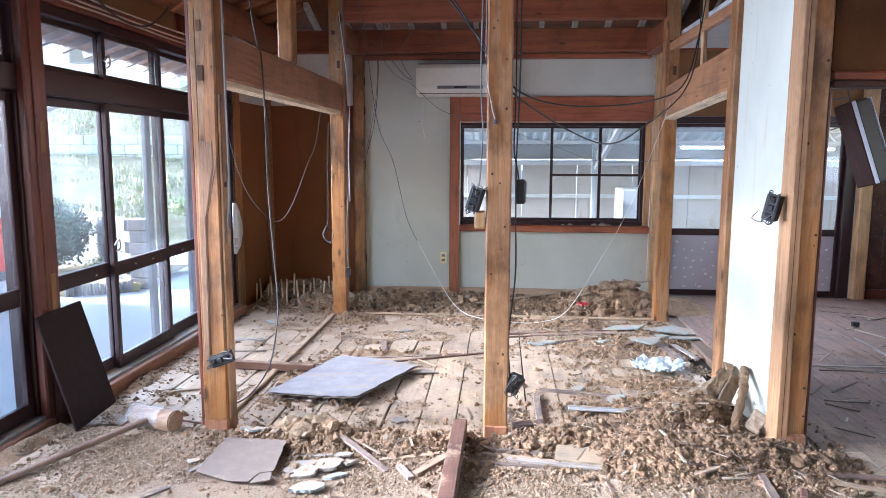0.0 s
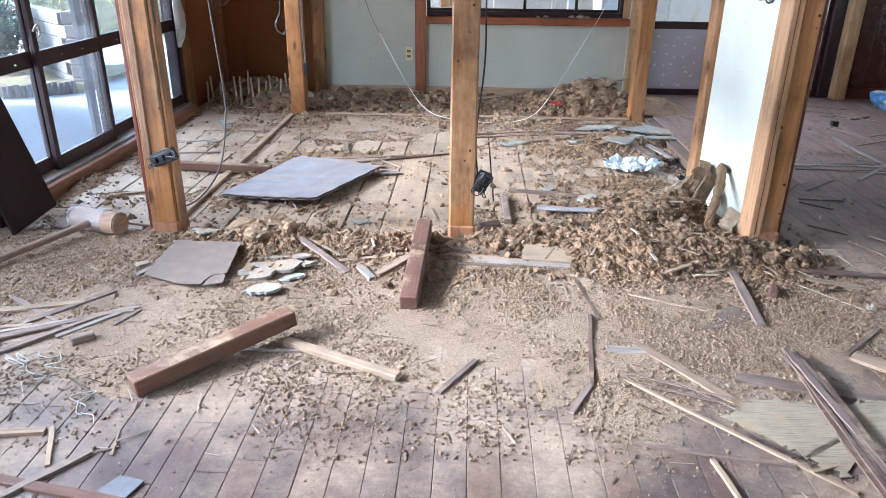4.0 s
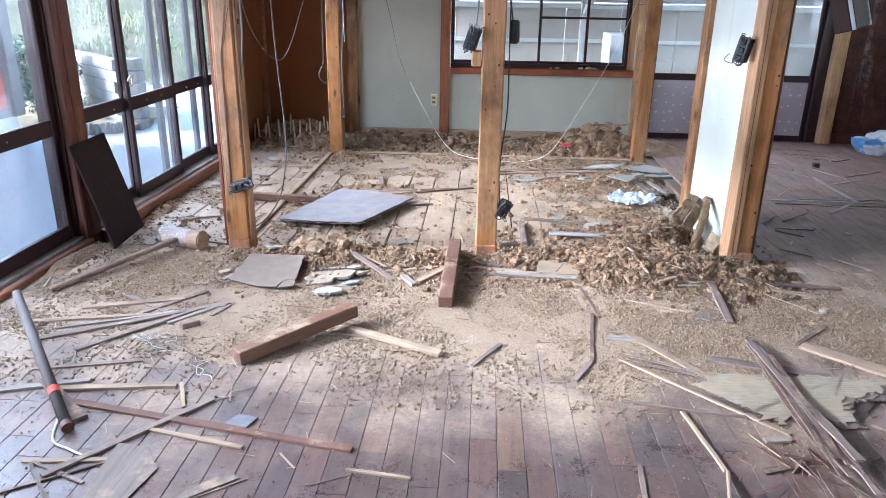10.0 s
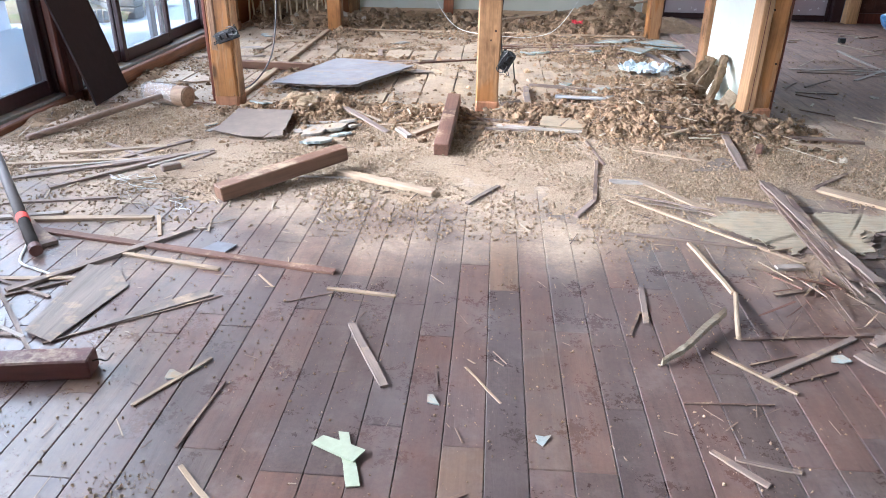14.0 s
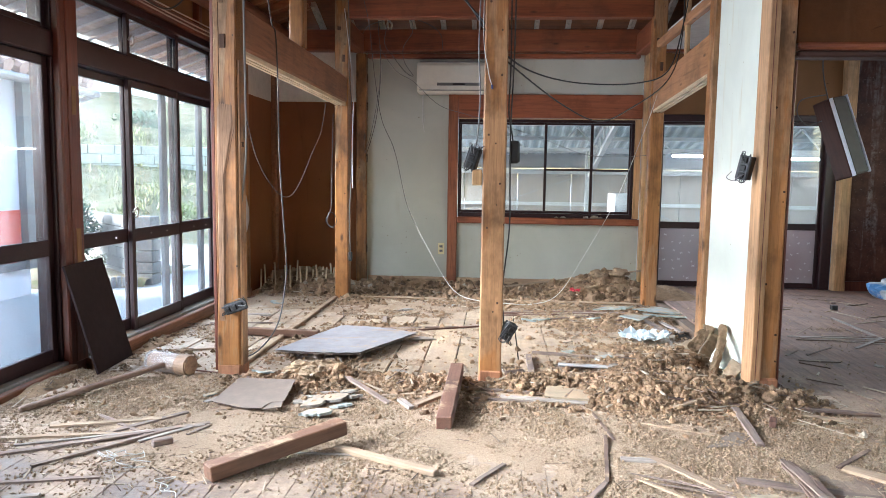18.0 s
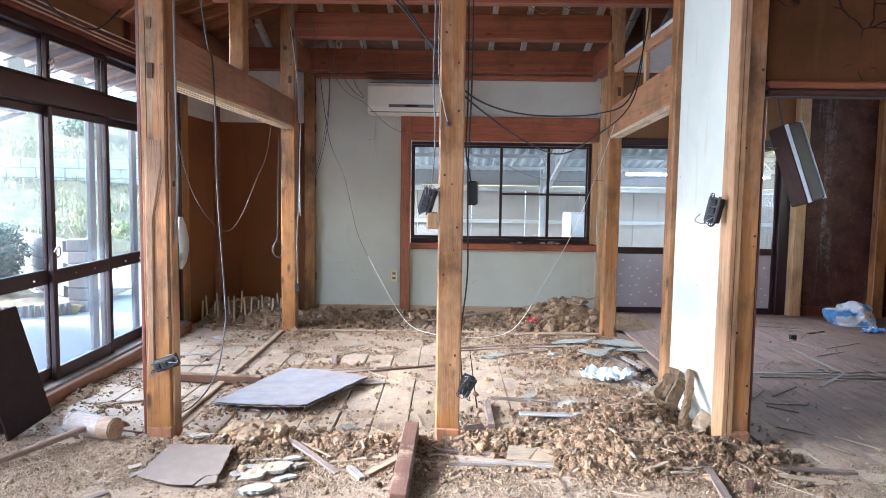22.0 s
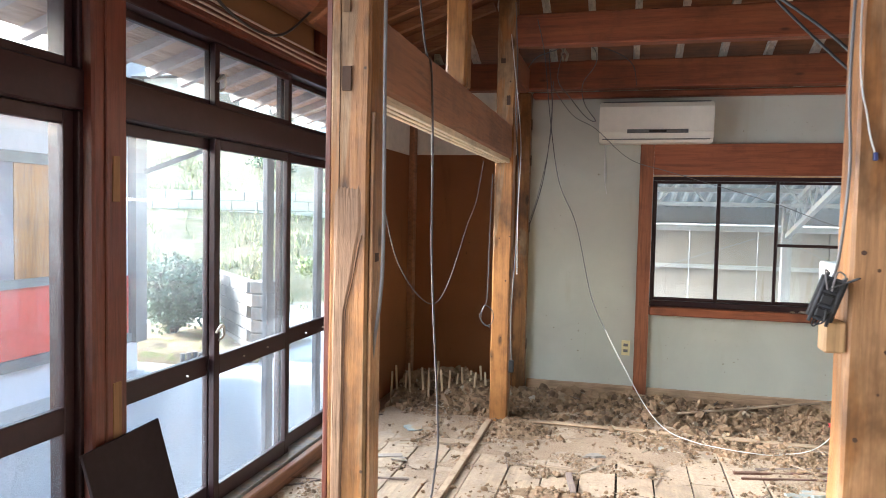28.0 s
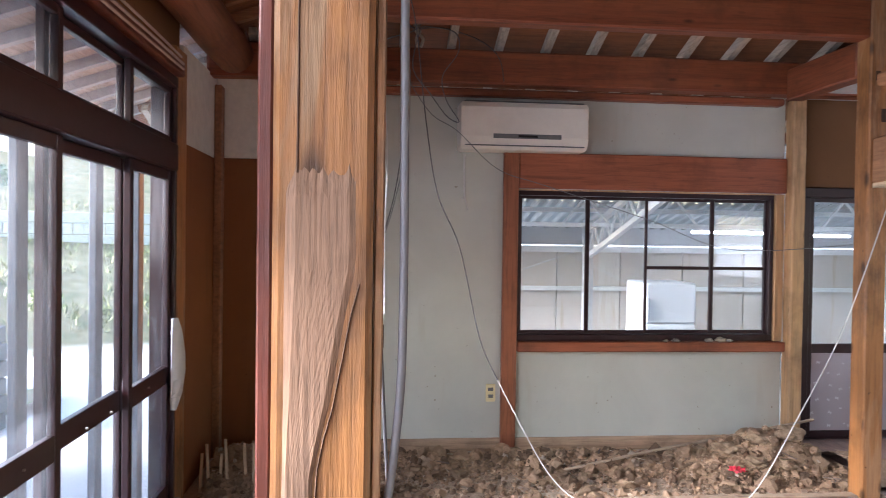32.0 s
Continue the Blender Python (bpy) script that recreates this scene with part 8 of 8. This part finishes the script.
# hanging lamp of the next room
e = thing("pendant_lamp", (4.4, 3.0, 1.45), "square brown wood and white pendant lamp hanging crooked", "lamp")
ax_l, ax_w = Vector((0.33 * 0.91, -0.33 * 0.42, -1)).normalized(), Vector((-0.35, 0.93, 0))
ax_t = ax_w.cross(ax_l).normalized()
ax_w = ax_l.cross(ax_t)
mm = Matrix.Translation((4.44, 3.0, 1.46)) @ Matrix((ax_l, ax_t, ax_w)).transposed().to_4x4()
for nm, a, b, mt, lab in (("frame", (-0.36, -0.09, -0.05), (0.36, 0.09, 0.15), m_lintel_dark, "dark brown wooden box frame"),
                          ("cover", (-0.35, -0.077, -0.085), (0.35, 0.077, -0.051), plain("grey_acrylic", (0.085, 0.07, 0.06), 0.8, 0.1, 3, 0), "dusty grey acrylic cover"),
                          ("trim", (-0.355, -0.088, -0.09), (0.355, -0.0775, -0.051), m_yard_white, "white edge strip"), ("trim", (-0.355, 0.0775, -0.09), (0.355, 0.088, -0.051), m_yard_white, "white edge strip")):
    o = part(nm, bx(a, b, 0.012 if nm != "trim" else 0.003), mt)
    o.parent, o.matrix_parent_inverse = e, Matrix.Translation(e.location).inverted() @ mm
    o["label"] = lab
bm = bmesh.new()
tube(bm, spline([(4.22, 3.0, 2.30), (4.22, 3.0, 2.1), (4.25, 3.02, 1.95), (4.30, 3.04, 1.80)], 5), 0.006, 6)
tube(bm, spline([(4.27, 3.02, 1.83), (4.05, 2.98, 1.78), (4.02, 2.98, 1.66), (4.12, 3.0, 1.56), (4.24, 3.0, 1.6)], 5), 0.005, 6)
part("cord", bm, m_w_dark, e, "thin dark cord and loop")
bm = bmesh.new()
cyl(bm, (4.22, 3.0, 2.30), (4.22, 3.0, 2.27), 0.045, 0.035, 14)
part("ceiling_rose", bm, m_white, e)
# white plastic strip hanging at the alcove jamb
bm = bmesh.new()
prof_ = [(0.49, 0.0), (0.55, 0.055), (0.65, 0.088), (0.74, 0.085), (0.86, 0.05), (0.93, 0.01)]
rows_ = [[bm.verts.new((-0.895 + 0.004 * math.sin(z * 9), 2.56, z)), bm.verts.new((-0.872, 2.56 + w_ * 1.8, z)), bm.verts.new((-0.876, 2.56 + w_ * 1.8, z)), bm.verts.new((-0.899, 2.56, z))] for z, w_ in prof_]
for a, b in zip(rows_, rows_[1:]):
    for i in range(4):
        bm.faces.new((a[i], a[(i + 1) % 4], b[(i + 1) % 4], b[i]))
bm.faces.new(rows_[0])
bm.faces.new(list(reversed(rows_[-1])))
bmesh.ops.recalc_face_normals(bm, faces=bm.faces[:])
tagged(part("loose_trim_strip", bm, m_yard_white, None, "", True), "white curled plastic trim hanging from the jamb", "trim strip")

# rubble left on the window sill
for k, (x, r_) in enumerate(((2.28, 0.022), (2.36, 0.028), (2.42, 0.018), (1.98, 0.014), (2.05, 0.02))):
    bm = bmesh.new()
    bmesh.ops.create_icosphere(bm, subdivisions=2, radius=1)
    for v in bm.verts:
        d = 1 + 0.4 * noise.noise(v.co * 1.7 + Vector((k * 4, 0, 0)))
        v.co = Vector((v.co.x * r_ * 1.3 * d, v.co.y * r_ * d, v.co.z * r_ * 0.6 * d))
    o = part("rubble_bit", bm, m_beige if k % 2 else m_plaster_g)
    o.location = (x, N - 0.03, 0.664 + r_ * 0.5)
    tagged(o, "small bit of plaster rubble on the window sill", "rubble", "sill rubble")

# ---------- wiring ----------


def cable(pts, r, material, label):
    bm = bmesh.new()
    tube(bm, spline(pts, 7), r * 0.78, 6)
    return tagged(part("cable", bm, material, None, "", True), label, "cable", "loose cables")


cable([(0.09, -0.03, 2.9), (0.092, -0.03, 2.2), (0.094, -0.03, 1.7), (0.097, -0.03, 1.25), (0.090, -0.03, 1.08), (0.065, -0.02, 0.90), (0.03, 0.075, 0.72)], 0.0075, m_w_grey, "thick grey cable hanging along the front post")
cable([(-0.01, 0.40, 2.75), (0.03, 0.58, 2.0), (0.056, 0.60, 1.88), (0.068, 0.60, 1.59), (0.072, 0.60, 1.22), (0.085, 0.60, 0.94), (0.109, 0.60, 0.56), (0.112, 0.58, 0.40), (0.09, 0.48, 0.16), (0.0, 0.36, 0.02), (-0.12, 0.26, -0.01)], 0.0055, m_w_dark, "thin grey cable hanging over the lintel")
cable([(0.02, 0.07, 1.62), (-0.04, 0.3, 1.48), (-0.12, 0.75, 1.16), (-0.12, 1.1, 0.96), (-0.108, 1.37, 0.898), (-0.13, 1.75, 0.99), (-0.155, 2.263, 1.267), (-0.14, 2.45, 1.42), (-0.125, 2.58, 1.68)], 0.003, m_w_dark, "thin cable looping from post to post")
cable([(0.20, 2.6, 2.58), (0.25, 2.6, 2.36), (0.30, 2.6, 1.93), (0.365, 2.6, 1.55), (0.48, 2.6, 1.28), (0.585, 2.6, 0.837), (0.68, 2.6, 0.62)], 0.0040, m_w_dark, "long thin cable sagging from the beam")
cable([(0.68, 2.6, 0.62), (0.765, 2.6, 0.46), (0.94, 2.6, 0.155), (1.08, 2.52, 0.03), (1.26, 2.42, 0.0)], 0.0038, m_w_white, "white end of the sagging cable reaching the floor")
cable([(1.26, 2.42, 0.0), (1.5, 2.36, -0.005), (1.70, 2.4, -0.01), (1.92, 2.4, 0.085), (2.165, 2.4, 0.49), (2.385, 2.4, 0.92), (2.60, 2.4, 1.52), (2.67, 2.4, 1.75)], 0.0036, m_w_white, "long white cable rising from the floor to the side rail")
cable([(0.25, 3.2, 2.3), (0.24, 3.2, 1.9), (0.16, 3.25, 1.5), (0.09, 3.28, 1.28)], 0.0035, m_w_grey, "thin grey wire hanging by the wall post")
cable([(0.22, 3.3, 2.3), (0.38, 3.35, 2.08), (0.55, 3.38, 1.98), (0.80, 3.4, 1.76), (1.11, 3.4, 1.66), (1.77, 3.4, 1.46), (2.21, 3.4, 1.30), (2.6, 3.4, 1.28), (3.2, 3.42, 1.33)], 0.0035, m_w_grey, "thin dark wire crossing in front of the window")
cable([(1.30, -0.075, 2.9), (1.285, -0.08, 2.0), (1.28, -0.08, 1.67), (1.29, -0.075, 1.46), (1.28, -0.06, 1.25), (1.265, -0.05, 1.18)], 0.005, m_w_grey, "grey cable hanging down the middle post")
cable([(1.315, -0.07, 2.6), (1.30, -0.072, 1.8), (1.325, -0.07, 1.58), (1.345, -0.066, 1.50)], 0.0028, m_w_white, "white wire ending in a blue connector")
tagged(part("wire_connector", bx((1.342, -0.071, 1.482), (1.352, -0.061, 1.502), 0.002), plain("blue_plastic", (0.05, 0.06, 0.18), 0.5)), "small blue wire connector on the post", "connector")
cable([(1.435, -0.03, 2.9), (1.435, -0.035, 2.0), (1.437, -0.035, 1.6), (1.432, -0.03, 1.38), (1.45, -0.02, 1.27), (1.46, -0.01, 1.20)], 0.005, m_w_black, "black cable running down the post")
cable([(1.45, -0.03, 2.9), (1.455, -0.03, 1.8), (1.443, -0.03, 1.31), (1.445, -0.035, 1.04), (1.447, -0.035, 0.79), (1.42, -0.045, 0.5), (1.43, -0.04, 0.31)], 0.005, m_w_black, "black cable hanging to the dangling socket box")
cable([(2.655, 0.05, 2.9), (2.658, 0.05, 2.0), (2.66, 0.04, 1.6), (2.658, 0.03, 1.47), (2.655, -0.03, 1.33), (2.66, 0.06, 1.20), (2.665, 0.12, 1.15)], 0.006, m_w_black, "black cable running down the blue wall")
cable([(0.9, 1.2, 2.75), (1.0, 0.6, 2.3), (1.16, 0.4, 2.05), (1.30, 0.2, 1.85), (1.42, 0.06, 1.66), (1.61, 0.3, 1.60), (1.90, 0.7, 1.61), (2.27, 1.1, 1.67), (2.52, 1.4, 1.79), (2.66, 1.65, 2.1), (2.72, 1.72, 2.5), (2.6, 1.6, 2.8)], 0.006, m_w_black, "black cable sagging from post to side rail")
cable([(0.95, 1.2, 2.75), (1.05, 0.6, 2.28), (1.22, 0.4, 1.98), (1.36, 0.15, 1.72), (1.46, 0.06, 1.60), (1.75, 0.5, 1.46), (2.0, 0.9, 1.41), (2.23, 1.2, 1.51), (2.57, 1.6, 1.76), (2.68, 1.7, 2.1), (2.70, 1.8, 2.7)], 0.0055, m_w_black, "black cable sagging from post to side rail")
cable([(-0.75, 0.30, 2.25), (-0.74, 0.45, 2.12), (-0.72, 0.70, 2.07), (-0.72, 0.95, 2.12), (-0.74, 1.3, 2.33), (-0.72, 1.6, 2.55)], 0.008, m_w_black, "black cable looping under the log purlin")
cable([(0.055, 2.62, 2.7), (0.075, 2.62, 2.3), (0.07, 2.62, 1.98), (0.10, 2.62, 1.6), (0.095, 2.62, 1.12), (0.075, 2.62, 0.7), (0.085, 2.62, 0.36)], 0.005, m_w_grey, "grey cable stapled along the alcove post")
cable([(0.03, 2.63, 2.5), (0.09, 2.6, 2.05), (0.115, 2.6, 1.75), (0.105, 2.6, 1.35), (0.11, 2.6, 0.95)], 0.004, m_w_white, "white cable along the alcove post")
tagged(part("cable_clip", bx((0.07, 2.60, 0.30), (0.10, 2.635, 0.38), 0.004), m_black), "black connector hanging on the alcove post", "connector")
cable([(-0.07, 2.62, 1.6), (-0.08, 2.62, 1.2), (-0.085, 2.615, 0.80), (-0.11, 2.61, 0.72), (-0.13, 2.6, 0.66), (-0.09, 2.6, 0.60), (-0.045, 2.61, 0.63), (-0.05, 2.615, 0.70), (-0.10, 2.61, 0.73), (-0.12, 2.60, 0.64), (-0.06, 2.6, 0.59)], 0.0042, m_w_dark, "coiled cable ring hanging on the alcove post")
# bunch of old wiring knotted under the tie beam
cable([(0.29, 3.4, 2.6), (0.2, 3.38, 2.55), (0.23, 3.36, 2.12), (0.18, 3.4, 1.63), (0.08, 3.38, 1.25)], 0.0042, m_w_dark, "dark wire hanging loose before the blue wall")
cable([(0.31, 3.34, 2.57), (0.27, 3.32, 2.34), (0.37, 3.3, 2.19), (0.48, 3.34, 2.06), (0.55, 3.32, 2.03), (0.47, 3.3, 2.15), (0.45, 3.34, 2.3), (0.54, 3.32, 2.44), (0.52, 3.3, 2.55), (0.38, 3.34, 2.59), (0.31, 3.32, 2.58)], 0.0042, m_w_grey, "grey wire looped under the beam")
cable([(0.01, 3.4, 2.38), (0.1, 3.38, 2.51), (0.29, 3.36, 2.58), (0.36, 3.4, 2.73), (0.41, 3.38, 2.85)], 0.0042, m_w_grey, "grey wire rising from the knot of wiring")
cable([(0.3, 3.4, 2.59), (0.45, 3.38, 2.6), (0.67, 3.36, 2.53), (0.8, 3.4, 2.44), (0.83, 3.38, 2.29)], 0.0042, m_w_dark, "dark wire drooping along the beam")
cable([(0.29, 3.4, 2.58), (0.15, 3.38, 2.71), (0.1, 3.36, 2.83), (-0.02, 3.4, 2.87)], 0.0042, m_w_grey, "grey wire rising to the rafters")
cable([(0.28, 3.4, 2.62), (0.31, 3.37, 2.57), (0.29, 3.37, 2.53), (0.3, 3.39, 2.48)], 0.012, m_w_tan, "taped knot of old wire ends under the beam")
cable([(0.30, 3.4, 2.62), (0.29, 3.37, 2.57), (0.33, 3.37, 2.53), (0.32, 3.39, 2.48)], 0.012, m_w_tan, "taped knot of old wire ends under the beam")
cable([(0.62, 3.56, 1.86), (0.62, 3.57, 1.64), (0.64, 3.55, 1.51)], 0.005, m_w_white, "short white drain wire under the air conditioner")
for x0, z0 in ((1.5, 2.75), (2.2, 2.7)):
    cable([(x0, 2.55, z0), (x0 + 0.2, 2.45, z0 - 0.1), (x0 + 0.35, 2.5, z0 - 0.02), (x0 + 0.6, 2.6, z0 - 0.12), (x0 + 0.75, 2.58, z0 - 0.02)], 0.004, m_w_grey, "old wire drooping under the tie beam")

# larger broken clods lying on top of the ridge and the inner floor
large_spots = spots_for(160, ridge, (0.014, 0.032), w_heap) + spots_for(120, inner, (0.016, 0.036), w_heap) + spots_for(60, inner, (0.012, 0.026), w_inner) + spots_for(260, back, (0.02, 0.055), lambda x, y: 0.1 + 5 * heap(x, y) if heap(x, y) < 0.09 else 0.1)
me = scatter_mesh("large_clods", clear_of_posts(large_spots), m_clod, V1, F1, 0.75, 0.21, 2)
tagged(new("large_clods", me), "large broken clods of dry wall earth on the rubble", "clods", kind="stuff")
